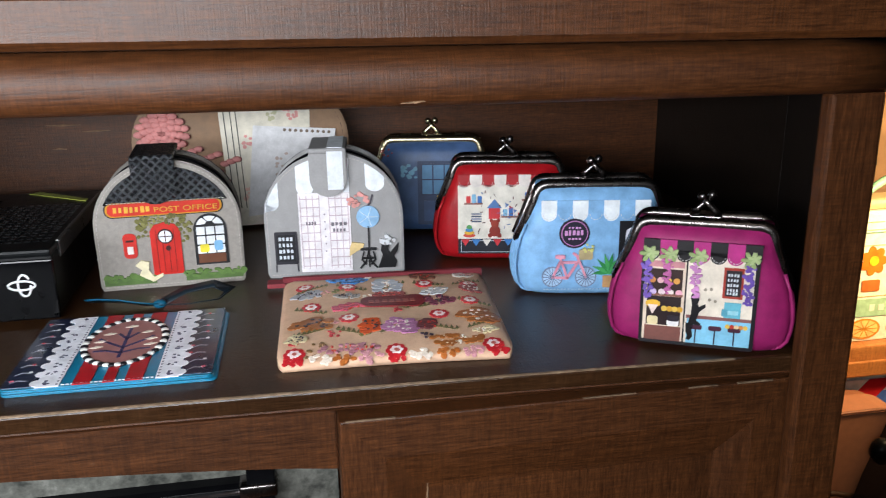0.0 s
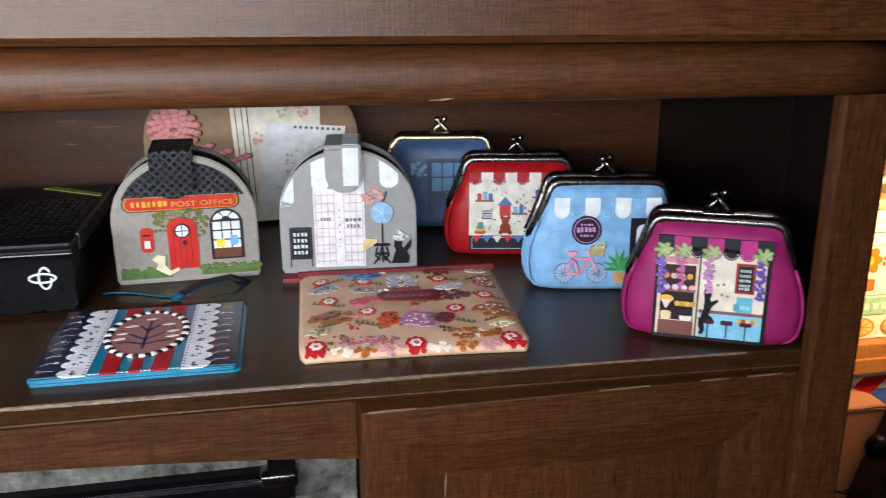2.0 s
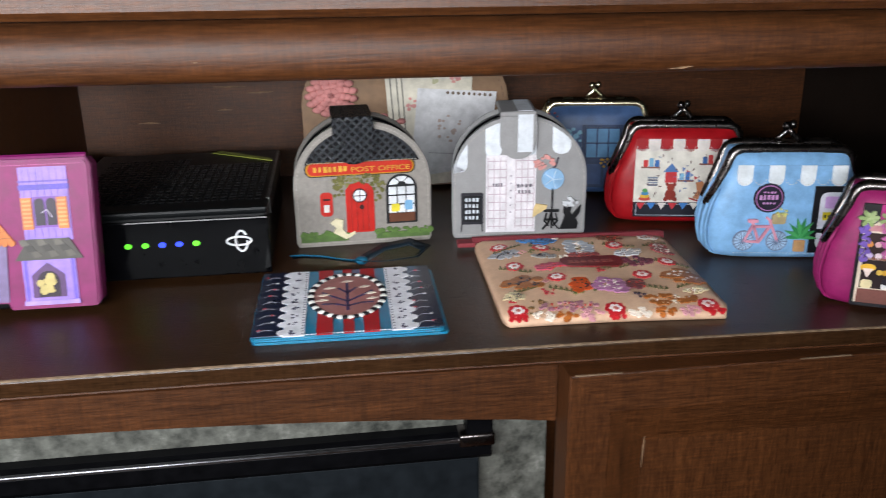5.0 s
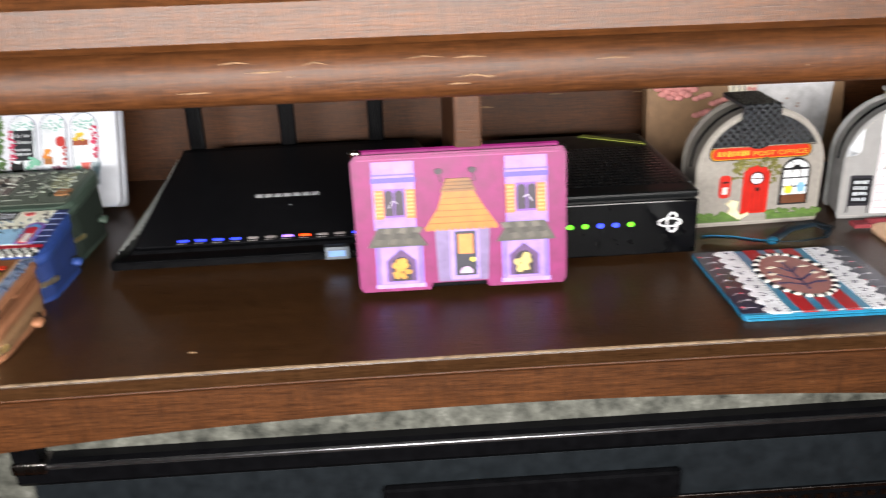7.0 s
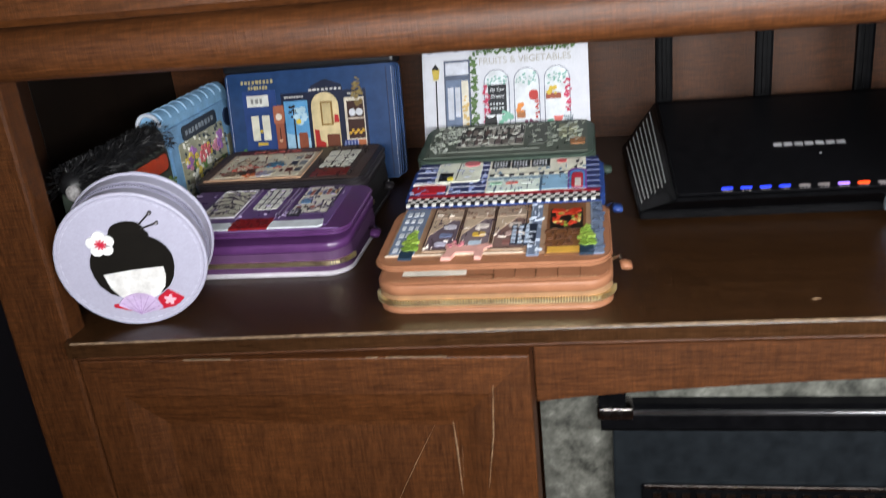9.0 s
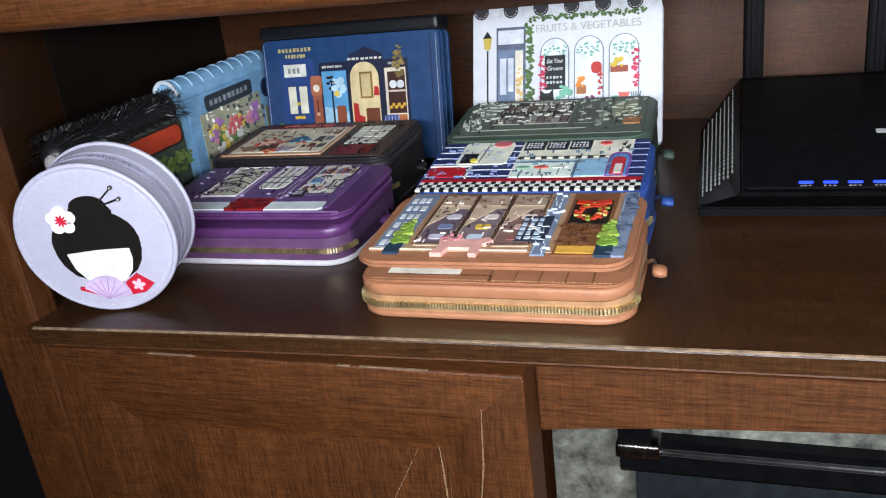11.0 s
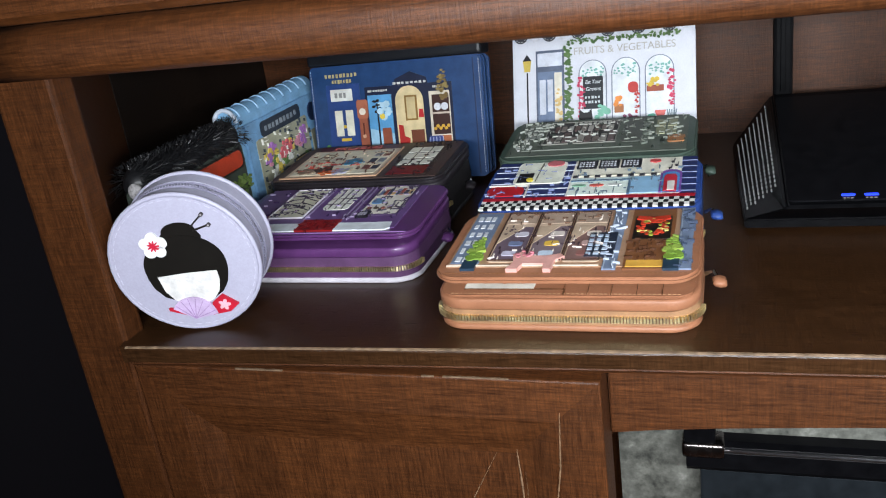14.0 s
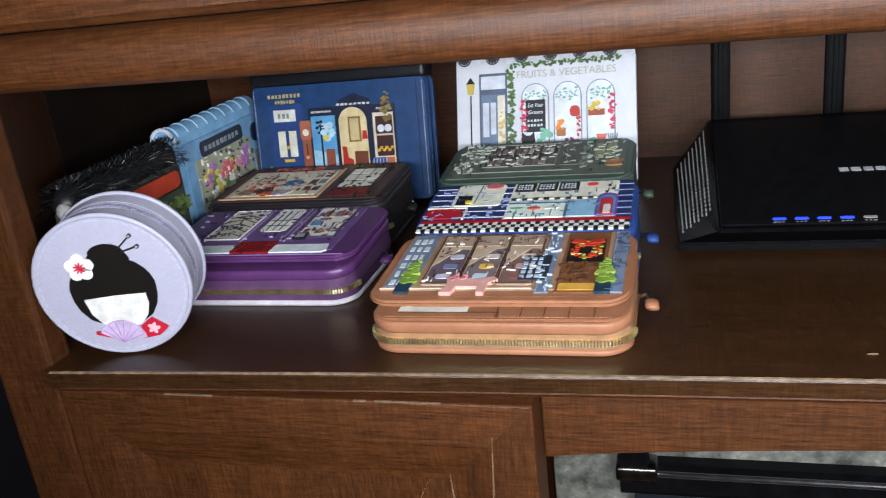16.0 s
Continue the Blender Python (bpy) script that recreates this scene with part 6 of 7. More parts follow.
for i, t in enumerate(("7fa890", "c25a50", "d8dcd8")):
    u = 0.455 + 0.085 * i
    c.d("stool_seat", u, 0.40, 0.034, t, 5, 0.012)
    c.line("stool_leg", [(u, 0.24), (u, 0.39)], 0.0008, "7a8a90", 4)
c.a("jukebox", 0.835, 0.23, 0.935, 0.70, "7a4a9a", 3, "round-topped jukebox")
c.a("jukebox_ring", 0.845, 0.23, 0.925, 0.64, "4a90c8", 4)
c.a("jukebox_ring", 0.855, 0.23, 0.915, 0.58, "c03040", 5)
c.r("jukebox_panel", 0.872, 0.24, 0.905, 0.42, "e2dcd4", 6)
for k, (u, v) in enumerate(((0.885, 0.88), (0.905, 0.80), (0.875, 0.74))):
    c.d("music_note", u, v, 0.008, "2a2a30", 3, n=8)
    c.line("note_stem", [(u + 0.006, v), (u + 0.008, v + 0.07)], 0.0006, "2a2a30", 3)
c.d("wall_badge", 0.80, 0.92, 0.028, "c4484a", 3, 0.018)
c.scribble(0.41, 0.22, 0.93, 0.8, "5a6a78", 46, 500, 5, 0.025)
c.scribble(0.0, 0.22, 0.40, 0.98, "7a86b0", 40, 501, 4, 0.03)
c.r("red_line", 0.0, 0.135, 1.0, 0.19, "a81c2c", 3)
for i in range(44):
    for k in range(3):
        c.r("check", i / 44, -0.03 + 0.053 * k, (i + 1) / 44, -0.03 + 0.053 * (k + 1), ("e4e4de", "121214")[(i + k) % 2], 3)

GREEN = col("46564c", 0.4)
ob, cover, c = zip_wallet("zip_wallet", pose(-0.4215, 0.2265, S), 0.158, 0.092, 0.050, 0.060, "dark green zip wallet with a grey shop-front picture", GREEN, col("2a352e", 0.7))
c.r("shop_front", 0.02, 0.08, 0.98, 0.98, "5e665c", 1)
c.rr("window", 0.20, 0.34, 0.60, 0.92, "2c2a2a", 2, 0.05)
c.line("window_rim", [(0.20, 0.34), (0.60, 0.34), (0.60, 0.92), (0.20, 0.92), (0.20, 0.34)], 0.0008, "8a8a82", 3)
for i in range(9):
    c.rr("ware", 0.22 + 0.042 * i, 0.37, 0.255 + 0.042 * i, 0.50 + 0.06 * (i % 3), ("7a706a", "9a968e", "6a5a58")[i % 3], 3, 0.3)
    c.rr("ware", 0.24 + 0.038 * i, 0.66, 0.268 + 0.038 * i, 0.80, ("6a5450", "8a8078", "b0aca4")[i % 3], 3, 0.3)
c.text("writing", 0.34, 0.56, 0.86, 0.07, "b8b8b0", 4, 8, 4)
for i in range(3):
    for k in range(3):
        c.r("small_pane", 0.08 + 0.035 * i, 0.50 + 0.15 * k, 0.105 + 0.035 * i, 0.61 + 0.15 * k, "8c908a", 3)
c.rr("grey_door", 0.63, 0.32, 0.74, 0.95, "5a5e58", 3, 0.2)
for k in range(8):
    c.clump("creeper", 0.755 + 0.006 * (k % 2), 0.30 + 0.085 * k, 0.018, 0.05, "6e766c", 4, 6, k, size=0.5)
for i in range(2):
    for k in range(2):
        c.r("cream_pane", 0.81 + 0.06 * i, 0.48 + 0.2 * k, 0.86 + 0.06 * i, 0.65 + 0.2 * k, "9a9c80", 3)
c.rr("crate", 0.88, 0.26, 0.97, 0.42, "a8744c", 4, 0.2)
c.clump("bicycle", 0.09, 0.28, 0.06, 0.06, "a0a49e", 4, 8, 3, size=0.25)
c.line("kerb", [(0.10, 0.20), (0.70, 0.20)], 0.0008, "7a8078", 3)
for k, (u0, v0, u1, v1, t) in enumerate(((0.20, 0.34, 0.60, 0.92, "b4b6ae"), (0.03, 0.10, 0.97, 0.97, "2c342e"), (0.62, 0.30, 0.97, 0.95, "8e948a"), (0.03, 0.3, 0.2, 0.95, "a0a69c"))):
    c.scribble(u0, v0, u1, v1, t, 60, 420 + k, 5, 0.03)

PURPLE = col("5c3468", 0.36, coat=0.4)
ob, cover, c = zip_wallet("zip_wallet", pose(-0.622, 0.1075, S), 0.172, 0.112, 0.028, 0.034, "purple zip wallet with a stationery shop front", PURPLE, col("5a3a60", 0.6), 0.002, 0.010, col("c9c4cc", 0.5))
c.r("shop_front", 0.02, 0.10, 0.90, 0.99, "6c5084", 1)
c.poly("white_step", [(0.02, 0.055), (0.86, 0.055), (0.88, 0.09), (0.87, 0.20), (0.02, 0.20)], "e8eef4", 2, "white kerb strip")
c.r("red_carpet", 0.40, 0.05, 0.60, 0.26, "8c1a1e", 3, "red mat")
c.rr("window", 0.18, 0.32, 0.37, 0.96, "e2dfc8", 2, 0.08)
for k in range(5):
    c.line("branch", [(0.19, 0.40 + 0.1 * k), (0.28, 0.46 + 0.1 * k), (0.36, 0.38 + 0.1 * k)], 0.0008, "3a3040", 3)
c.rr("door_window", 0.43, 0.48, 0.57, 0.98, "f0f0e6", 2, 0.2)
for u in (0.465, 0.50, 0.535):
    c.line("glazing_bar", [(u, 0.50), (u, 0.93)], 0.0006, "3c3444", 3)
for v in (0.60, 0.72):
    c.line("glazing_bar", [(0.435, v), (0.565, v)], 0.0006, "3c3444", 3)
c.rr("shop_window", 0.66, 0.34, 0.86, 0.99, "ece6da", 2, 0.05)
for i in range(8):
    c.r("book", 0.675 + 0.022 * i, 0.78, 0.692 + 0.022 * i, 0.88 + 0.02 * (i % 3), ("6a7a9c", "a85a4c", "3c3c50", "c8a878")[i % 4], 3)
c.rr("typewriter", 0.675, 0.58, 0.735, 0.70, "6a90b8", 3, 0.3)
for i in range(4):
    c.d("shop_item", 0.69 + 0.035 * i, 0.49, 0.014, ("8a4a3c", "5a4a40", "b06a5c", "6a5a50")[i], 3, n=8)
c.line("picture", [(0.80, 0.50), (0.85, 0.50), (0.85, 0.64), (0.80, 0.64), (0.80, 0.50)], 0.0007, "4a4450", 3)
c.rr("chalkboard", 0.655, 0.29, 0.72, 0.42, "201c26", 4, 0.1)
c.text("writing", 0.665, 0.71, 0.36, 0.07, "a8a4b0", 5, 3, 2)
for u in (0.39, 0.60, 0.625):
    c.line("pilaster", [(u, 0.28), (u, 0.98)], 0.0012, "8a7a9a", 3)
c.line("front_fold", [(0.05, 0.02), (0.97, 0.02)], 0.0008, "8a6aa0", 1)
for k, (u0, v0, u1, v1, t) in enumerate(((0.18, 0.32, 0.37, 0.96, "3a3040"), (0.03, 0.28, 0.88, 0.98, "a394b4"), (0.66, 0.34, 0.86, 0.99, "4a4450"), (0.03, 0.28, 0.88, 0.98, "3c2850"), (0.40, 0.06, 0.60, 0.25, "5c0e14"))):
    c.scribble(u0, v0, u1, v1, t, 44, 440 + k, 4, 0.03)
c.line("window_outline", [(0.18, 0.32), (0.18, 0.96), (0.37, 0.96), (0.37, 0.32), (0.18, 0.32)], 0.0007, "d8d4dc", 4)
c.line("window_outline", [(0.66, 0.34), (0.66, 0.985), (0.86, 0.985), (0.86, 0.34), (0.66, 0.34)], 0.0007, "4a3a58", 4)

SOOT = col("262226", 0.45)
ob, cover, c = zip_wallet("zip_wallet", pose(-0.631, 0.2215, S), 0.168, 0.104, 0.040, 0.0455, "black zip wallet with a music shop picture", SOOT, col("1e1c1e", 0.7))
c.r("shop_front", 0.02, 0.04, 0.98, 0.98, "4a3a36", 1)
c.r("shop_window", 0.06, 0.12, 0.62, 0.84, "e0c8ac", 2, "music shop window")
c.r("window_glass", 0.08, 0.16, 0.60, 0.80, "ece4cc", 3)
lettering(cover, "MUSIC", -0.084 + 0.34 * 0.168, 0.0875, 0.009, col("a85048"), -0.0058, 0.050)
c.r("red_sign", 0.08, 0.85, 0.60, 0.97, "5a2420", 1.5)
for i, (u, v, ru, rv, t) in enumerate(((0.16, 0.25, 0.05, 0.06, "8a7460"), (0.26, 0.28, 0.04, 0.10, "3a3024"), (0.30, 0.20, 0.05, 0.04, "c06030"), (0.37, 0.24, 0.06, 0.06, "a8a8c0"), (0.41, 0.47, 0.05, 0.07, "3a7a9c"), (0.42, 0.24, 0.03, 0.05, "c8c0a8"))):
    c.clump("instrument", u, v, ru, rv, t, 4, 14, i, size=0.5)
c.line("instrument_neck", [(0.26, 0.36), (0.40, 0.45)], 0.0012, "5a6a70", 4)
for i in range(2):
    for k in range(3):
        c.r("record_sleeve", 0.50 + 0.055 * i, 0.26 + 0.18 * k, 0.54 + 0.055 * i, 0.37 + 0.18 * k, ("6a3a34", "3a3a44", "8a8a8c")[(i + k) % 3], 4)
c.line("drum_outline", [(0.14, 0.55), (0.22, 0.55), (0.25, 0.70), (0.17, 0.70), (0.14, 0.55)], 0.0007, "6a5a48", 4)
c.r("door_frame", 0.67, 0.08, 0.92, 0.90, "3c302e", 2)
c.r("red_step", 0.685, 0.10, 0.90, 0.30, "7c1c1c", 3)
for i in range(3):
    for k in range(3):
        c.r("door_pane", 0.70 + 0.066 * i, 0.34 + 0.17 * k, 0.757 + 0.066 * i, 0.48 + 0.17 * k, "ecece0", 3)
c.line("shop_edge", [(0.04, 0.09), (0.63, 0.09), (0.63, 0.86)], 0.0012, "d2a888", 4)
for k, (u0, v0, u1, v1, t) in enumerate(((0.09, 0.17, 0.59, 0.79, "5c3c34"), (0.09, 0.17, 0.59, 0.79, "b8a890"), (0.66, 0.06, 0.97, 0.96, "241c1e"), (0.10, 0.18, 0.45, 0.5, "a8483c"))):
    c.scribble(u0, v0, u1, v1, t, 40, 460 + k, 5, 0.03)

# ---- standing wallets at the back ----
def standing_wallet(name, m, w, h, depth, label, hide, side, layers=3):
    ob = thing(name, m, label, "wallet", "standing wallets")
    out = rrect(-w / 2, w / 2, 0, h, 0.006, 5)
    k = (depth - 0.004) / layers
    for i in range(layers):
        part("leaf_layer", prism([(x * (0.975 + 0.02 * (i % 2)), z) for x, z in out], 0.0042 + i * k, 0.0042 + (i + 0.86) * k, 0.0015), side, ob)
    cover = part("cover", prism(out, 0.0, 0.0040, 0.0015), hide, ob, "picture cover")
    c = Canvas(cover, -w / 2, 0.0, w, h, 0.0)
    c.stitches([(0.985, 0.03), (0.985, 0.97)], "d8d8de", layer=0)
    c.stitches([(0.015, 0.97), (0.015, 0.03)], "d8d8de", layer=0)
    return ob, cover, c


WHITE = col("d9dbe4", 0.4, var=0.05)
ob, cover, c = standing_wallet("standing_wallet", pose(-0.4325, 0.3625, S + 0.0108, -20), 0.172, 0.128, 0.031, "white wallet with a fruit and vegetable shop front", WHITE, WHITE, 2)
scallops(c, 0.01, 0.99, 0.925, 1.0, 12, ["3a3a40", "d9dbe4"])
c.line("lamp_post", [(0.085, 0.20), (0.085, 0.70)], 0.0012, "16161c", 2)
c.poly("street_lamp", [(0.07, 0.71), (0.10, 0.71), (0.108, 0.79), (0.062, 0.79)], "c8b050", 3)
c.poly("lamp_cap", [(0.06, 0.79), (0.11, 0.79), (0.085, 0.84)], "16161c", 3)
c.r("door_frame", 0.135, 0.20, 0.295, 0.86, "5a6478", 1)
c.r("transom", 0.145, 0.74, 0.285, 0.84, "d4d8e4", 2)
c.r("door", 0.145, 0.20, 0.285, 0.70, "6c7c98", 2, "blue grey door")
c.r("door_glass", 0.155, 0.38, 0.19, 0.64, "cdd2de", 3)
c.r("door_glass", 0.20, 0.40, 0.23, 0.64, "cdd2de", 3)
c.r("doorway", 0.24, 0.22, 0.282, 0.69, "e2dccb", 3)
c.clump("door_garland", 0.262, 0.45, 0.018, 0.15, "d8b878", 4, 20, 3, size=0.5)
for k in range(13):
    c.clump("ivy", 0.315 + 0.006 * (k % 2), 0.24 + 0.052 * k, 0.02, 0.03, ("4c6a3a", "5c7a46")[k % 2], 3, 8, k, size=0.5)
for k in range(18):
    c.clump("ivy", 0.33 + 0.034 * k, 0.905 + 0.012 * (k % 2), 0.022, 0.018, ("4c6a3a", "5c7a46")[k % 2], 3, 8, 20 + k, size=0.5)
lettering(cover, "FRUITS & VEGETABLES", -0.086 + 0.625 * 0.172, 0.1035, 0.0098, col("b6b4ac"), -0.0008, 0.094)
for i, u in enumerate((0.375, 0.555, 0.735)):
    c.a("arch_rim", u, 0.22, u + 0.155, 0.765, "7c8494", 1)
    c.a("arch_window", u + 0.006, 0.22, u + 0.149, 0.758, "dfe4ea", 2)
    for k in range(4):
        c.clump("hanging_herb", u + 0.03 + 0.032 * k, 0.66 + 0.02 * (k % 2), 0.013, 0.035, "7ab0a4", 3, 6, k + i, size=0.5)
c.rr("chalkboard", 0.40, 0.40, 0.51, 0.64, "1c2026", 4, 0.05, "chalkboard sign")
lettering(cover, "Eat Your", -0.086 + 0.455 * 0.172, 0.0750, 0.0052, col("dfe4e8"), -0.0020, 0.015, 0.2)
lettering(cover, "Greens", -0.086 + 0.455 * 0.172, 0.0684, 0.0052, col("dfe4e8"), -0.0020, 0.014, 0.2)
c.text("writing", 0.41, 0.50, 0.485, 0.02, "c8d0d4", 5, 5, 4)
c.text("writing", 0.41, 0.50, 0.45, 0.02, "c8d0d4", 5, 5, 5)
for k in range(5):
    c.clump("pepper_string", 0.385 + 0.008 * (k % 2), 0.36 + 0.06 * k, 0.016, 0.035, "c8385c", 5, 7, k, size=0.5)
    c.clump("pepper_string", 0.872 + 0.006 * (k % 2), 0.42 + 0.05 * k, 0.016, 0.032, "c8385c", 5, 7, 9 + k, size=0.5)
    c.clump("pepper_string", 0.692, 0.38 + 0.03 * k, 0.012, 0.03, "c03a34", 5, 5, 19 + k, size=0.5)
c.rr("basket", 0.645, 0.50, 0.70, 0.58, "b8342e", 4, 0.4)
c.rr("crate", 0.745, 0.50, 0.835, 0.545, "9a4a30", 4, 0.1)
c.clump("banana", 0.79, 0.565, 0.045, 0.025, "dcbc40", 5, 10, 4, size=0.6)
c.rr("crate", 0.57, 0.36, 0.62, 0.42, "a86a3a", 4, 0.1)
c.clump("carrot", 0.595, 0.44, 0.03, 0.03, "e08a3a", 5, 9, 4, size=0.5)
c.poly("black_cat", [(0.385, 0.19), (0.39, 0.27), (0.375, 0.33), (0.38, 0.40), (0.40, 0.375), (0.425, 0.375), (0.445, 0.40), (0.45, 0.33), (0.435, 0.28), (0.455, 0.19)], "101014", 6, "black cat figure")
c.poly("red_pot", [(0.475, 0.19), (0.53, 0.19), (0.54, 0.30), (0.465, 0.30)], "c02e2a", 5)
c.clump("pot_plant", 0.50, 0.36, 0.04, 0.06, "7ab8a0", 4, 12, 7, size=0.4)
c.rr("crate", 0.60, 0.19, 0.69, 0.29, "7c4a38", 5, 0.08)
c.clump("vegetable", 0.645, 0.31, 0.045, 0.03, "8a4a6a", 6, 12, 8, size=0.5)
c.clump("tomato", 0.71, 0.22, 0.03, 0.03, "d06048", 6, 8, 9, size=0.6)
c.clump("lettuce", 0.76, 0.27, 0.03, 0.07, "6ab8a0", 5, 14, 10, size=0.4)
c.poly("watermelon", [(0.785, 0.36), (0.845, 0.36), (0.815, 0.25)], "d86a62", 6)
for k in range(5):
    c.line("agave_leaf", [(0.875, 0.22), (0.85 + 0.0125 * k, 0.36)], 0.0009, "6a808a", 5)
c.r("agave_pot", 0.86, 0.18, 0.89, 0.22, "8a949c", 5)

NAVY = col("21406c", 0.36)
ob, cover, c = standing_wallet("standing_wallet", pose(-0.634, 0.350, S + 0.0058, -9), 0.184, 0.118, 0.036, "navy wallet with an antique furniture shop front", NAVY, NAVY, 4)
part("black_spine", box(-0.092, 0.092, -0.001, 0.034, 0.1185, 0.131, 0.003), col("14161c", 0.4), ob, "black leather spine")
c.text("writing", 0.10, 0.30, 0.915, 0.035, "b8a878", 1, 9, 3)
c.text("writing", 0.14, 0.26, 0.865, 0.035, "b8a878", 1, 7, 4)
c.r("door_frame", 0.10, 0.10, 0.30, 0.84, "26427c", 1)
c.r("transom", 0.125, 0.70, 0.255, 0.80, "dedfd8", 2)
c.text("house_sign", 0.15, 0.23, 0.75, 0.05, "8a8a88", 3, 3, 3)
c.r("door_glass", 0.14, 0.40, 0.185, 0.62, "e2dfcc", 2)
c.r("door_glass", 0.205, 0.40, 0.25, 0.62, "e2dfcc", 2)
c.r("letter_plate", 0.165, 0.355, 0.225, 0.38, "d4b03a", 2)
c.d("knocker", 0.195, 0.48, 0.010, "d4b03a", 3, n=8)
c.poly("plant_pot", [(0.065, 0.06), (0.095, 0.06), (0.105, 0.18), (0.055, 0.18)], "d4d4d2", 3)
c.clump("plant", 0.08, 0.25, 0.03, 0.09, "4c7a4a", 3, 16, 3, size=0.4)
c.r("shop_front", 0.33, 0.22, 0.83, 0.80, "141d38", 1)
c.poly("arched_fascia", [(0.50, 0.78), (0.70, 0.78), (0.69, 0.85), (0.60, 0.905), (0.51, 0.85)], "141d38", 1.2)
for u0, u1, s in ((0.35, 0.47, 2), (0.50, 0.70, 5), (0.725, 0.80, 7)):
    c.text("writing", u0, u1, 0.815 if s == 5 else 0.765, 0.02, "c8c8c4", 3, 8, s)
c.r("window", 0.345, 0.24, 0.485, 0.73, "9cc4dc", 2, "lit shop window")
c.poly("window_sky", [(0.345, 0.45), (0.485, 0.40), (0.485, 0.73), (0.345, 0.73)], "5a9ccc", 3)
c.clump("cloud", 0.44, 0.60, 0.035, 0.06, "b4d4e4", 4, 9, 2, size=0.5)
c.line("coat_stand", [(0.40, 0.25), (0.40, 0.66)], 0.0013, "1a1418", 5)
c.clump("coat_hook", 0.395, 0.64, 0.022, 0.05, "1a1418", 5, 8, 2, size=0.35)
c.d("lamp", 0.425, 0.55, 0.016, "e0c44a", 5, n=10)
c.rr("bureau", 0.42, 0.27, 0.47, 0.45, "8c4a34", 5, 0.1)
c.a("window", 0.505, 0.24, 0.665, 0.79, "dcc89a", 2, "arched lit shop window")
c.r("mirror_frame", 0.56, 0.50, 0.63, 0.71, "8a6a34", 4)
c.r("mirror_glass", 0.57, 0.515, 0.62, 0.695, "c8b486", 5)
c.poly("red_chair", [(0.515, 0.27), (0.57, 0.27), (0.575, 0.35), (0.545, 0.37), (0.54, 0.46), (0.515, 0.47)], "b02a26", 4)
c.r("chest", 0.585, 0.26, 0.66, 0.42, "6e3a26", 4)
c.poly("red_lamp", [(0.635, 0.52), (0.665, 0.52), (0.66, 0.59), (0.64, 0.59)], "b8262a", 4)
c.r("cupboard", 0.70, 0.24, 0.815, 0.73, "dcd2be", 2)
c.r("cupboard_inside", 0.715, 0.37, 0.81, 0.70, "3a1e18", 3)
c.r("cupboard_foot", 0.715, 0.24, 0.81, 0.36, "a8603c", 3)
c.r("plate_shelf", 0.715, 0.54, 0.81, 0.555, "c8b8a8", 4)
for u in (0.745, 0.785):
    c.d("plate", u, 0.60, 0.020, "dfe2ea", 5, n=14)
for i in range(6):
    c.d("gold_ornament", 0.725 + 0.015 * i, 0.42 + 0.02 * (i % 2), 0.009, "d8a83a", 5, n=8)
for k in range(4):
    c.clump("hanging_basket", 0.78, 0.70 + 0.055 * k, 0.028 - 0.005 * abs(k - 1), 0.04, ("7a6438", "94804c")[k % 2], 6, 8, k, size=0.4)
c.r("clock_case", 0.285, 0.15, 0.335, 0.66, "96543e", 4, "brown longcase clock")
c.rr("clock_hood", 0.278, 0.54, 0.342, 0.70, "a8644a", 5, 0.2)
c.d("clock_face", 0.31, 0.60, 0.019, "e2d8c8", 6, n=14)
c.line("pendulum", [(0.31, 0.40), (0.31, 0.50)], 0.0010, "5a2a1c", 6)
c.d("pendulum_bob", 0.31, 0.39, 0.010, "d8a888", 6, n=10)
c.r("clock_foot", 0.278, 0.13, 0.342, 0.20, "8a4a36", 5)
c.d("vase", 0.47, 0.15, 0.030, "7a88ac", 5, n=14)
c.clump("vase_blossom", 0.47, 0.24, 0.035, 0.04, "a85a6a", 5, 10, 4, size=0.4)
c.poly("striped_chair", [(0.665, 0.14), (0.775, 0.14), (0.78, 0.26), (0.76, 0.36), (0.69, 0.36), (0.665, 0.26)], "3c4a84", 5, "blue striped armchair")
for k in range(5):
    c.line("chair_stripe", [(0.685 + 0.02 * k, 0.17), (0.692 + 0.018 * k, 0.35)], 0.0007, "a8b0d0", 6)
c.line("ridge", [(0.955, 0.03), (0.955, 0.97)], 0.0012, "16284e", 1)

# ---- pale blue wallet and furry pouch along the side ----
lb = thing("folded_wallet", pose(-0.738, 0.314, S, 0, 0, 90), "pale blue folded wallet with a flower shop front", "wallet")
prof = [(0.0, 0.0), (0.0, 0.100)] + [(0.011 - 0.011 * math.cos(a), 0.100 + 0.012 * math.sin(a)) for a in np.linspace(0.2, math.pi - 0.2, 9)] + [(0.022, 0.100), (0.022, 0.0)]
SKY = col("86b6dc", 0.42)
part("body", loft([[(x, y, z) for y, z in prof] for x in (-0.078, 0.080)]), SKY, lb, "pale blue leather with a rolled spine")
for x in np.linspace(-0.07, 0.068, 9):
    part("spine_scallop", tube([(x, 0.011 - 0.011 * math.cos(a), 0.100 + 0.012 * math.sin(a)) for a in np.linspace(0.3, math.pi - 0.3, 8)], 0.0012, 6), col("9cc2e2", 0.45), lb, smooth=True)
part("end_rim", tube([(-0.079, y, z) for y, z in prof[1:-1]], 0.0022, 6), col("d2dcea", 0.45), lb, "pale rolled end rim", smooth=True)
face = part("front_cover", prism(rrect(-0.072, 0.078, 0.004, 0.095, 0.004), -0.0025, -0.0002, 0.0006), col("7aa8d0", 0.42), lb)
c = Canvas(face, -0.072, 0.004, 0.15, 0.091, -0.0025)
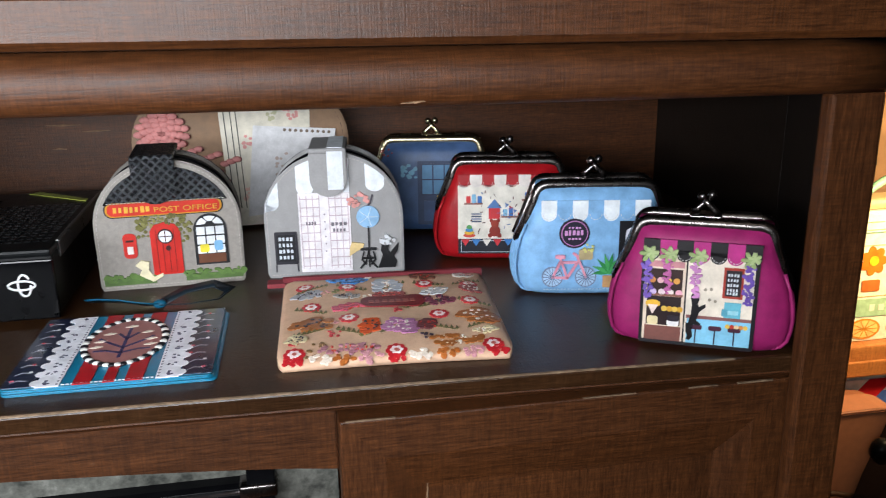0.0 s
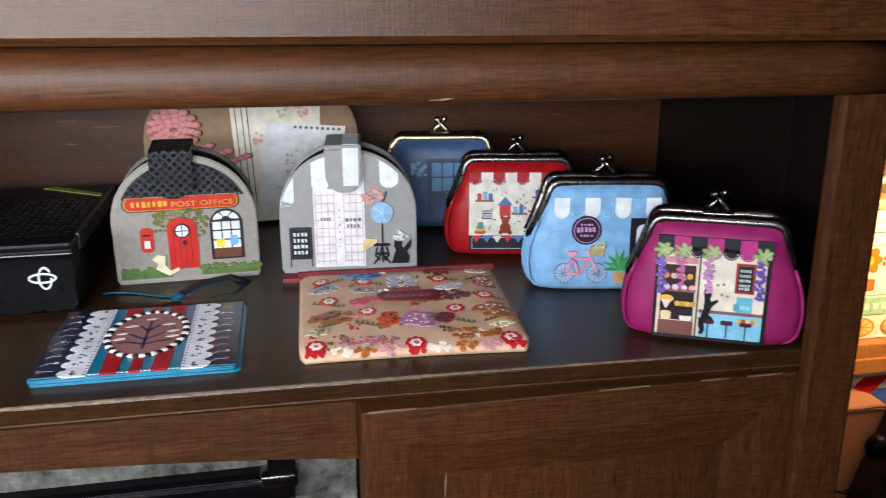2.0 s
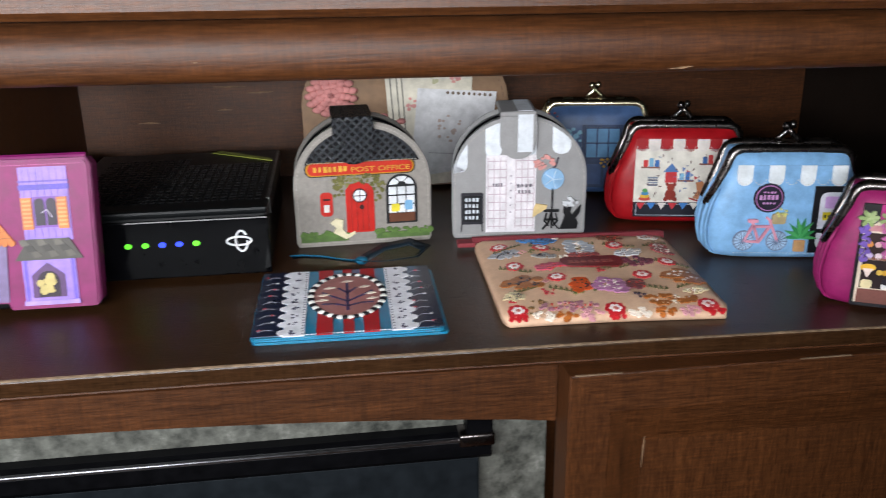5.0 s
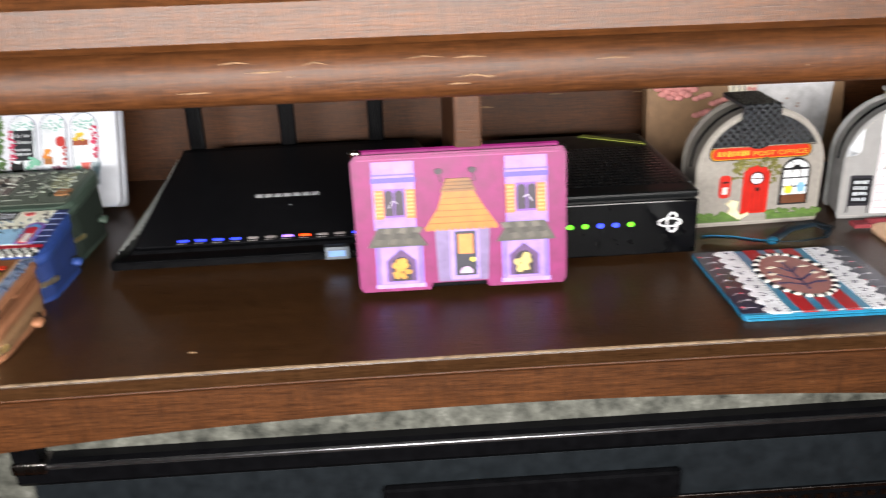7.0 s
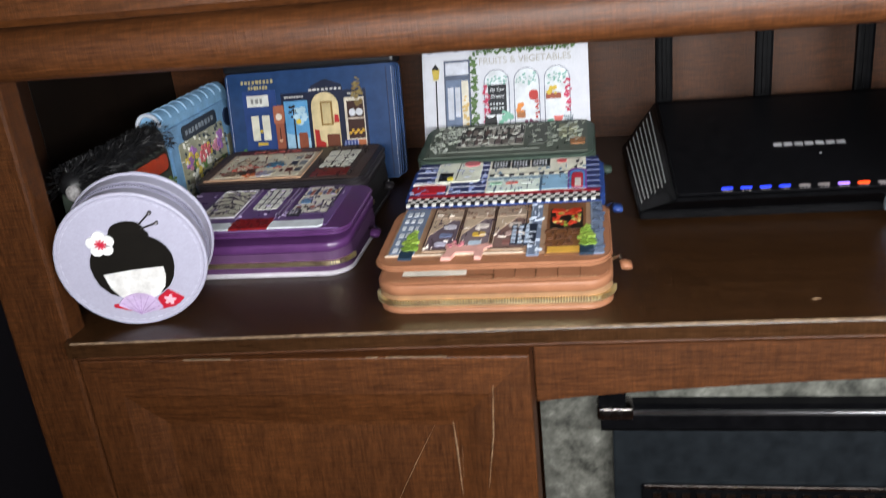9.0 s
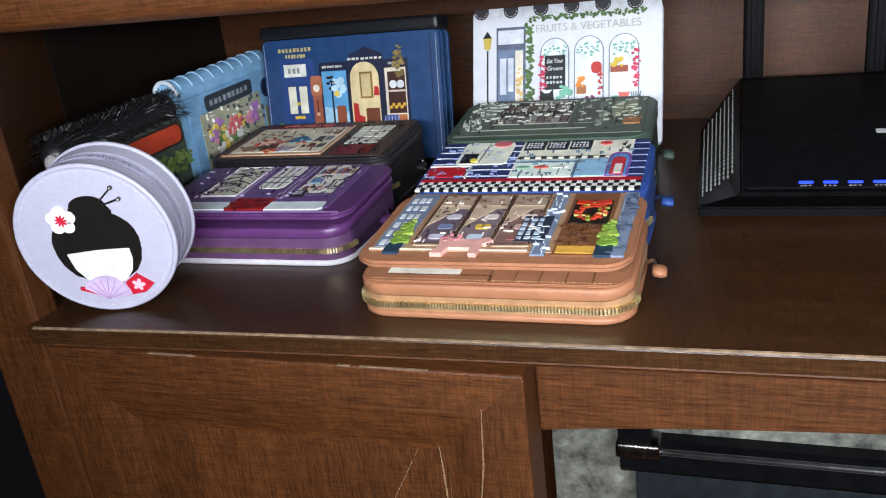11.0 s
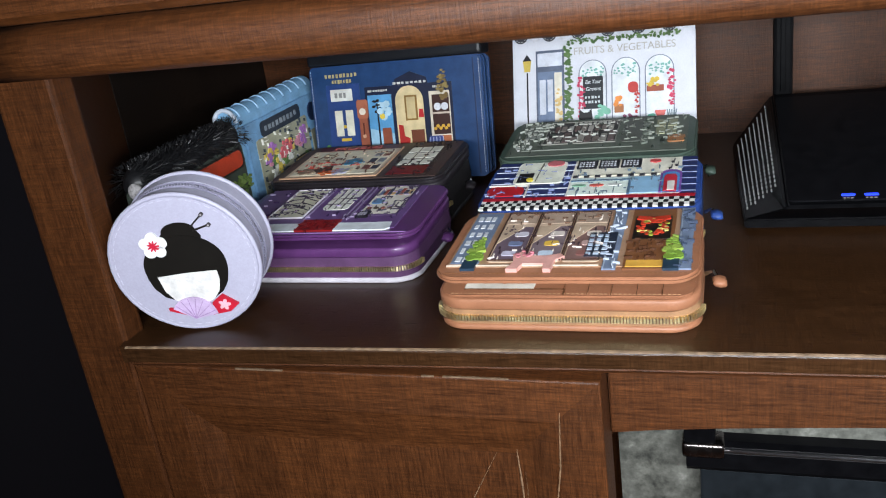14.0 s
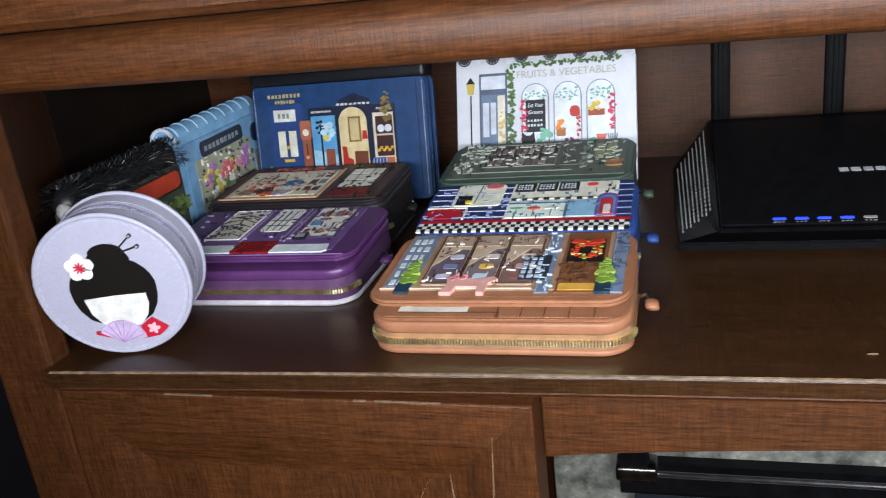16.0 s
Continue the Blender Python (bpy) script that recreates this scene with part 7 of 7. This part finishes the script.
c.rr("shop_front", 0.10, 0.0, 0.80, 0.80, "a8a890", 1, 0.05)
c.rr("sign", 0.18, 0.80, 0.72, 0.96, "26303c", 2, 0.3, "dark sign board")
c.text("writing", 0.22, 0.68, 0.88, 0.06, "8a949c", 3, 9, 3)
for k in range(22):
    rnd = random.Random(k)
    c.clump("blossom", 0.12 + 0.62 * rnd.random(), 0.45 + 0.30 * rnd.random() - 0.1, 0.045, 0.06, ("d890a4", "e2c860", "b07ac0", "6a8a50", "e0e0d8", "d86a70")[k % 6], 3 + 0.3 * (k % 3), 8, k, size=0.5)
c.d("bicycle_wheel", 0.40, 0.22, 0.10, "3c444c", 5)
c.d("wheel_inside", 0.40, 0.22, 0.085, "b0b09c", 6)
for k in range(6):
    a = k * math.pi / 6
    c.line("spoke", [(0.40 - 0.085 * math.cos(a), 0.22 - 0.14 * math.sin(a)), (0.40 + 0.085 * math.cos(a), 0.22 + 0.14 * math.sin(a))], 0.0005, "3c444c", 7)
c.rr("cart", 0.52, 0.10, 0.76, 0.40, "b8a878", 4, 0.1)
c.line("cart_rim", [(0.52, 0.40), (0.76, 0.40), (0.76, 0.10)], 0.0010, "3a3a34", 5)
c.r("doorway", 0.84, 0.02, 0.95, 0.60, "8a8a78", 2)
c.d("round_sign", 0.90, 0.80, 0.065, "22304c", 3)
c.scribble(0.10, 0.0, 0.80, 0.8, "3c444c", 70, 480, 6, 0.03)
c.scribble(0.10, 0.0, 0.80, 0.8, "e6e4da", 60, 481, 6, 0.03)

fur = thing("fur_pouch", pose(-0.724, 0.146, S, 0, 0, 90), "black faux-fur topped pouch with a red sign", "pouch")
part("body", prism(rrect(-0.073, 0.072, 0.0, 0.092, 0.01), 0.0, 0.020, 0.004), col("3c443c", 0.55), fur, "dark grey-green body")
c = Canvas(fur.children[0], -0.073, 0.0, 0.145, 0.092, 0.0)
c.poly("sign_edge", [(0.22, 0.72), (0.94, 0.72), (0.97, 0.79), (0.94, 0.92), (0.22, 0.92)], "1c1814", 1)
c.rr("red_sign", 0.24, 0.74, 0.94, 0.90, "b23a1e", 2, 0.4, "red sign board")
for k in range(10):
    c.clump("creeper", 0.56 + 0.045 * k, 0.58 - 0.01 * (k % 3), 0.035, 0.09, ("5a7038", "748a48")[k % 2], 3, 9, k, size=0.4)
for u in (0.30, 0.62):
    c.a("window_frame", u, 0.10, u + 0.22, 0.55, "141416", 2)
    for i in range(3):
        for k in range(3):
            c.r("pane", u + 0.02 + 0.063 * i, 0.14 + 0.11 * k, u + 0.07 + 0.063 * i, 0.23 + 0.11 * k, "b8bcb4", 3)
rnd = random.Random(77)
FUR = stuff("black_fur", (0.008, 0.008, 0.009), 0.42, var=0.6, scale=400, relief=0.2)
part("fur_base", tube([(x, 0.010, 0.094 + 0.002 * math.sin(40 * x)) for x in np.linspace(-0.074, 0.072, 14)], [0.006] + [0.0135] * 12 + [0.006], 10), FUR, fur, smooth=True)
hair = bmesh.new()
for i in range(2600):
    x, a = rnd.uniform(-0.076, 0.074), rnd.uniform(-0.5, math.pi + 0.6)
    base = Vector((x, 0.010 - 0.013 * math.cos(a), 0.094 + 0.013 * math.sin(a)))
    out = Vector((rnd.uniform(-0.7, 0.7), -math.cos(a), math.sin(a))).normalized()
    ln = rnd.uniform(0.004, 0.0085)
    tip = base + out * ln + Vector((rnd.uniform(-0.004, 0.004), rnd.uniform(-0.003, 0.003), -0.3 * ln))
    mid = (base + tip) / 2 + out * 0.0012
    s = out.cross(Vector((rnd.uniform(-1, 1), rnd.uniform(-1, 1), rnd.uniform(-1, 1)))).normalized() * 0.00030
    v = [hair.verts.new(p) for p in (base - s, base + s, mid + s * 0.8, mid - s * 0.8, tip)]
    hair.faces.new(v[:4])
    hair.faces.new((v[3], v[2], v[4]))
tagged(part("fur_hairs", hair, FUR, fur, "short black hairs"), kind="stuff")
part("pale_end", ball((-0.076, 0.004, 0.090), 0.0065, 0.7, 1, 1), col("a8a4a4", 0.6, var=0.5, scale=400), fur, smooth=True)

# ---- round lilac coin purse ----
rp = thing("round_coin_purse", pose(-0.6660, 0.0232, S + 0.0528, 6.6, 0, 14.6) @ Matrix.Diagonal((0.925, 0.92, 0.925, 1)), "round lilac coin purse with a doll motif standing on edge", "coin purse")
LILAC = col("b4b2c6", 0.40, var=0.03)
def ring(r, y, n=48):
    return [(r * math.cos(2 * math.pi * i / n), y, r * math.sin(2 * math.pi * i / n)) for i in range(n)]
part("body", loft([ring(0.0535, 0.0015), ring(0.0550, 0.004), ring(0.0545, 0.014), ring(0.0535, 0.0155), ring(0.0535, 0.0245), ring(0.0545, 0.026), ring(0.0550, 0.037), ring(0.0535, 0.040)]), LILAC, rp, "lilac vinyl drum body")
part("front_piping", tube(ring(0.0548, 0.0012), 0.0019, 8, True), LILAC, rp, smooth=True)
part("back_piping", tube(ring(0.0548, 0.0400), 0.0019, 8, True), LILAC, rp, smooth=True)
part("zip_edge", tube(ring(0.0540, 0.0165), 0.0009, 6, True), col("8e8ca2"), rp)
part("zip_edge", tube(ring(0.0540, 0.0235), 0.0009, 6, True), col("8e8ca2"), rp)
teeth = []
for i in range(150):
    a = 2 * math.pi * i / 150
    b = box(-0.0005, 0.0005, -0.0016, 0.0016, -0.0006, 0.0006, 0)
    b.transform(Matrix.Translation((0.0540 * math.sin(a), 0.020, 0.0540 * math.cos(a))) @ Matrix.Rotation(a, 4, "Y"))
    teeth.append(b)
tagged(part("zip_teeth", join(*teeth), col("a8a6bc"), rp), kind="stuff")
face = part("face_panel", prism(disc(0, 0, 0.0535, 0.0535, 48), -0.0005, 0.0016), LILAC, rp, "smooth lilac face with a plain doll motif")
c = Canvas(face, -0.0535, -0.0535, 0.107, 0.107, -0.0005)
HAIR = stuff("black_print", (0.006, 0.005, 0.004), 0.8, relief=0, spec=0.1)
c.poly("hair_bun", disc(0.525, 0.745, 0.118, 0.068, 24, 0, 180) + disc(0.520, 0.70, 0.150, 0.10, 20, 180, 360), HAIR, 1)
c.poly("hair_cap", disc(0.505, 0.485, 0.288, 0.235, 36, -10, 190) + [(0.222, 0.42), (0.245, 0.34), (0.30, 0.265), (0.36, 0.235), (0.65, 0.225), (0.72, 0.27), (0.765, 0.34), (0.788, 0.42)], HAIR, 2, "black dome motif")
c.poly("white_face", [(0.292, 0.425), (0.50, 0.437), (0.712, 0.435), (0.715, 0.36), (0.69, 0.275), (0.64, 0.215), (0.57, 0.185), (0.45, 0.19), (0.37, 0.23), (0.315, 0.31)], "e6e4e2", 3, "plain white motif")
for k in range(5):
    a = 2 * math.pi * k / 5 + 0.3
    c.d("petal", 0.333 + 0.056 * math.cos(a), 0.664 + 0.056 * math.sin(a), 0.044, "eeeeee", 3 + 0.2 * (k % 2))
c.star("flower_centre", 0.333, 0.664, 0.042, 9, "c8203c", 5, 0.25)
for a, b in (((0.62, 0.775), (0.715, 0.855)), ((0.63, 0.745), (0.745, 0.775))):
    c.line("hairpin", [a, b], 0.0011, "16120f", 3)
    c.d("hairpin_bead", b[0], b[1], 0.014, "3a3638", 4, n=12)
    c.d("bead_gleam", b[0], b[1], 0.007, "a8a4a4", 5, n=8)
c.stitches([(0.5 + 0.482 * math.cos(q), 0.5 + 0.482 * math.sin(q)) for q in np.linspace(0, 2 * math.pi, 49)], "c6c4d6", layer=0, step=0.0035)
c.poly("red_sleeve", [(0.30, 0.175), (0.43, 0.155), (0.50, 0.10), (0.45, 0.095), (0.30, 0.155)], "c01c34", 4)
c.poly("red_sleeve", [(0.62, 0.19), (0.70, 0.245), (0.80, 0.16), (0.73, 0.105), (0.60, 0.09)], "c01c34", 4)
c.star("sleeve_flower", 0.70, 0.165, 0.045, 5, "e8b8c4", 5, 0.45)
c.poly("fan", [(0.475, 0.075)] + [(0.475 + 0.165 * math.cos(a), 0.085 + 0.165 * math.sin(a)) for a in np.linspace(0.1, math.pi - 0.55, 14)], "c9b2d6", 6, "pale pink fan motif")
for a in np.linspace(0.3, 2.4, 7):
    c.line("fan_rib", [(0.475, 0.08), (0.475 + 0.155 * math.cos(a), 0.085 + 0.155 * math.sin(a))], 0.0004, "a88ab8", 7)
part("zip_pull", tube([(-0.0545, 0.02, 0.004), (-0.060, 0.016, -0.002), (-0.061, 0.012, -0.012)], 0.0018, 6), CHROME, rp)
for k in range(4):
    part("chain_link", ball((-0.0595 + 0.0008 * (k % 2), 0.014, 0.010 - 0.005 * k), 0.0026, 1, 1, 1, 8, 6), CHROME, rp, smooth=True)

# ---- television on the console ----
tv = thing("television", pose(0.0, 0.28, 0.799), "flat black television with a softly glowing screen", "television")
part("housing", box(-0.62, 0.62, 0.0, 0.04, 0.03, 0.73, 0.004), BLACK_SATIN, tv)
sm, nt, b = nodes_of("screen_glow")
tc, sp = nt.nodes.new("ShaderNodeTexCoord"), nt.nodes.new("ShaderNodeSeparateXYZ")
nt.links.new(tc.outputs["Generated"], sp.inputs[0])
pic = ramp(nt, sp.outputs[0], [(0.0, (0.75, 0.68, 0.35)), (0.06, (0.85, 0.86, 0.88)), (0.20, (0.70, 0.78, 0.84)), (0.27, (0.25, 0.16, 0.12)), (0.80, (0.03, 0.03, 0.03)), (0.85, (0.02, 0.35, 0.12)), (0.97, (0.03, 0.03, 0.03))])
b.inputs["Base Color"].default_value = (0.01, 0.01, 0.01, 1)
nt.links.new(pic, b.inputs["Emission Color"])
b.inputs["Emission Strength"].default_value, b.inputs["Roughness"].default_value = 0.7, 0.2
part("screen", box(-0.605, 0.605, -0.002, 0.0, 0.045, 0.715, 0), sm, tv, "glowing screen")
for x in (-0.4, 0.4):
    part("stand_foot", box(x - 0.012, x + 0.012, -0.08, 0.12, 0.0, 0.03, 0.003), BLACK_SATIN, tv)

# ---- dark cabinet standing to the left of the console ----
spk = thing("black_cabinet", pose(-1.42, 0.39, 0), "tall black cloth-fronted cabinet on the wooden floor", "cabinet")
part("body", box(-0.42, 0.42, 0.012, 0.40, 0.0, 1.25, 0.006), BLACK_SATIN, spk)
part("cloth_front", box(-0.40, 0.40, 0.0, 0.012, 0.02, 1.23, 0.004), stuff("black_cloth", (0.010, 0.009, 0.014), 0.9, grain=900, relief=0.6), spk, "black cloth front")

# ---- lit wooden display with bags to the right ----
PINE = wood("orange_pine", "x", (0.30, 0.10, 0.025), (0.46, 0.17, 0.045), (0.62, 0.28, 0.09), (0.35, 0.5))
disp = thing("display_shelf", pose(1.42, 0.50, 0), "orange pine display shelf lit by a warm lamp", "shelf unit")
part("board", box(-0.42, 0.42, -0.012, 0.24, 0.276, 0.306, 0.003), PINE, disp)
part("board_edge", box(-0.42, 0.42, -0.018, -0.0125, 0.262, 0.285, 0.002), PINE, disp)
part("upper_board", box(-0.42, 0.42, -0.02, 0.24, 0.650, 0.672, 0.003), PINE, disp)
part("top_board", box(-0.44, 0.44, -0.06, 0.25, 0.6725, 0.72, 0.004), wood("red_wood", "x", (0.03, 0.010, 0.006), (0.08, 0.024, 0.012), (0.14, 0.05, 0.02)), disp, "dark red upper board")
part("back", box(-0.42, 0.42, 0.2405, 0.255, 0.0, 0.72, 0), stuff("tan_backing", (0.34, 0.20, 0.10), 0.7, var=0.25, scale=14), disp, "tan backing board")
part("upright", box(-0.445, -0.4205, -0.055, 0.255, 0.0, 0.6725, 0.002), PINE, disp)
part("upright", box(0.4205, 0.445, -0.055, 0.255, 0.0, 0.6725, 0.002), PINE, disp)

bag = thing("floral_handbag", pose(1.225, 0.505, 0.3062, -3), "cream handbag with orange flowers and a mint handle", "handbag")
part("body", prism(rrect(-0.125, 0.125, 0.0, 0.185, 0.012), 0.003, 0.065, 0.004), col("e9e0c4", 0.4), bag)
face = part("front_panel", prism(rrect(-0.125, 0.125, 0.0, 0.182, 0.010), 0.0, 0.003, 0.001), col("efe8d0", 0.4), bag, "cream printed front")
c = Canvas(face, -0.125, 0.0, 0.25, 0.182, 0.0)
for u in (0.20, 0.52, 0.84):
    c.star("orange_flower", u, 0.64, 0.085, 7, "d8741c", 2, 0.72)
    c.d("flower_eye", u, 0.64, 0.028, "e8b820", 3)
    c.rr("fruit_crate", u - 0.06, 0.40, u + 0.05, 0.49, "c2682c", 2, 0.15)
    c.line("awning_line", [(u - 0.17, 0.86), (u + 0.16, 0.86)], 0.0012, "5a8a74", 2)
for u in (0.355, 0.68):
    for k in range(9):
        a = 0.7 * k
        c.clump("wreath", u + 0.05 * math.cos(a), 0.64 + 0.075 * math.sin(a), 0.014, 0.02, ("6a7a3a", "b87a30", "8a5a2a")[k % 3], 2, 4, k, size=0.5)
c.rr("green_band", 0.10, 0.20, 0.95, 0.34, "a3c6a0", 2, 0.3)
c.text("writing", 0.20, 0.85, 0.27, 0.06, "dfe8d0", 3, 12, 3)
for u in (0.18, 0.42, 0.70):
    c.d("orange_slice", u, 0.10, 0.10, "d88a28", 2, 0.06)
    c.d("slice_inside", u, 0.10, 0.085, "ecc878", 3, 0.05)
    for k in range(5):
        a = math.pi * k / 5
        c.line("segment", [(u - 0.08 * math.cos(a), 0.10 - 0.065 * math.sin(a)), (u + 0.08 * math.cos(a), 0.10 + 0.065 * math.sin(a))], 0.0012, "d88a28", 4)
c.clump("lemon_leaf", 0.05, 0.30, 0.03, 0.07, "5a8a4a", 4, 7, 3, size=0.6)
for v in (0.94, 0.88, 0.76, 0.36):
    c.line("trim_line", [(0.02, v), (0.98, v)], 0.0010, "c8a870", 1)
c.poly("sail", [(0.62, 0.80), (0.72, 0.98), (0.70, 0.80)], "8ab090", 3)
part("handle", tube([(-0.105 + 0.21 * t, 0.03, 0.183 + 0.052 * math.sin(math.pi * t)) for t in np.linspace(0, 1, 16)], 0.0055, 8), col("8fcaa4", 0.4), bag, "mint green handle", smooth=True)
part("top_flap", box(-0.12, 0.12, 0.01, 0.06, 0.1852, 0.200, 0.006), col("c2a878", 0.5), bag)

clock = thing("arched_ornament", pose(1.150, 0.62, 0.3062), "black wrought arched fanlight ornament on the shelf", "ornament")
IRON = stuff("black_iron", (0.015, 0.012, 0.010), 0.5)
part("rim", tube([(0.062 * math.cos(a), 0, 0.225 + 0.062 * math.sin(a)) for a in np.linspace(0, math.pi, 20)], 0.005, 8), IRON, clock, smooth=True)
part("inner_rim", tube([(0.022 * math.cos(a), 0, 0.225 + 0.022 * math.sin(a)) for a in np.linspace(0, math.pi, 12)], 0.002, 6), IRON, clock)
for k in range(9):
    a = math.pi * k / 8
    part("bar", tube([(0, 0, 0.225), (0.06 * math.cos(a), 0, 0.225 + 0.06 * math.sin(a))], 0.0016, 6), IRON, clock)
part("panel", prism([(-0.06, 0.0), (0.06, 0.0)] + disc(0, 0.225, 0.06, 0.06, 16, 0, 180), 0.004, 0.010), col("c8b090", 0.6), clock)
part("cross_rail", box(-0.064, 0.064, -0.004, 0.004, 0.221, 0.228, 0.001), IRON, clock)
orn = thing("iron_ornament", pose(1.262, 0.60, 0.3062), "small dark iron ornament on the shelf", "ornament")
part("stem", tube([(0, 0, 0), (0, 0, 0.2)], 0.008, 8), IRON, orn, smooth=True)
part("scroll", tube([(0.028 * math.cos(a), 0, 0.235 + 0.034 * math.sin(a)) for a in np.linspace(0, 2 * math.pi, 20)[:-1]], 0.006, 8, True), IRON, orn, smooth=True)
part("finial", ball((-0.02, 0, 0.272), 0.007), IRON, orn, smooth=True)

cloth = thing("striped_bag", pose(1.255, 0.4965, 0.0), "blue and white striped beach bag with a red lifebuoy", "bag")
part("body", prism(rrect(-0.16, 0.16, 0.0, 0.252, 0.015), 0.002, 0.05, 0.005), col("dcd2c0", 0.6), cloth)
face = part("front_panel", prism(rrect(-0.16, 0.16, 0.0, 0.250, 0.012), 0.0, 0.002), col("dcd2c0", 0.6), cloth, "striped canvas front")
c = Canvas(face, -0.16, 0.0, 0.32, 0.25, 0.0)
for k in range(5):
    c.r("blue_stripe", 0.0, 0.02 + 0.2 * k, 1.0, 0.12 + 0.2 * k, "4a68b4", 1)
c.poly("red_band", [(0.03, 0.78), (0.16, 0.78), (0.33, 1.0), (0.20, 1.0)], "b8181e", 2)
for k in range(8):
    a0, a1 = 45 * k + 8, 45 * k + 53
    pts = [(0.43 + 0.10 * math.cos(radians(a)), 0.93 + 0.128 * math.sin(radians(a))) for a in np.linspace(a0, a1, 6)] + [(0.43 + 0.062 * math.cos(radians(a)), 0.93 + 0.08 * math.sin(radians(a))) for a in np.linspace(a1, a0, 6)]
    c.poly("lifebuoy_piece", [(u, min(v, 0.999)) for u, v in pts], "c01c20" if k % 2 else "ddd4c8", 3)

case = thing("leather_case", pose(1.145, 0.42, 0.0), "plain brown leather case with a rounded corner on the floor", "case")
part("body", prism(rrect(-0.13, 0.028, 0.0, 0.246, 0.008, 6, 0.05), 0.0, 0.05, 0.004), col("a0684a", 0.55, var=0.1), case)
part("edge_piping", tube([(x, -0.0005, z) for x, z in rrect(-0.13, 0.028, 0.003, 0.246, 0.008, 6, 0.05)], 0.002, 6, True), col("8a5438", 0.5), case, smooth=True)
part("gusset", prism(rrect(-0.126, 0.024, 0.0, 0.241, 0.008, 6, 0.048), 0.0505, 0.072, 0.003), col("8a5438", 0.5), case)
cab = thing("cable", pose(0, 0, 0), "dark cable sagging beside the brown case", "cable")
part("cord", tube([(0.98, 0.41, 0.135), (1.062, 0.41, 0.132), (1.108, 0.408, 0.119), (1.15, 0.406, 0.09), (1.185, 0.404, 0.04), (1.20, 0.402, 0.004)], 0.004, 8), col("3a2414", 0.5), cab, smooth=True)
blk = thing("black_chair", pose(1.235, 0.36, 0.0, 0, 0, 0), "glossy black chair arm with a turned knob", "chair")
part("back_slab", loft([[(x, y, z) for x, y in ((a, 0.0), (a + 0.30, 0.0), (a + 0.30, 0.04), (a, 0.04))] for a, z in ((-0.185, 0.0), (-0.145, 0.163), (-0.095, 0.309), (-0.07, 0.36))]), stuff("black_lacquer", (0.010, 0.008, 0.007), 0.2, var=0.3, relief=0), blk)
part("knob_stem", tube([(-0.128, -0.004, 0.226), (-0.146, -0.006, 0.228)], 0.007, 10), CHROME, blk, smooth=True)
part("knob", ball((-0.160, -0.008, 0.228), 0.016, 1, 0.9, 1.1), BLACK_SATIN, blk, smooth=True)
part("armrest", tube([(-0.12, -0.006, 0.15), (-0.07, -0.012, 0.19), (0.0, -0.014, 0.19), (0.1, -0.014, 0.185)], 0.016, 10), stuff("black_leather", (0.006, 0.006, 0.006), 0.4), blk, smooth=True)
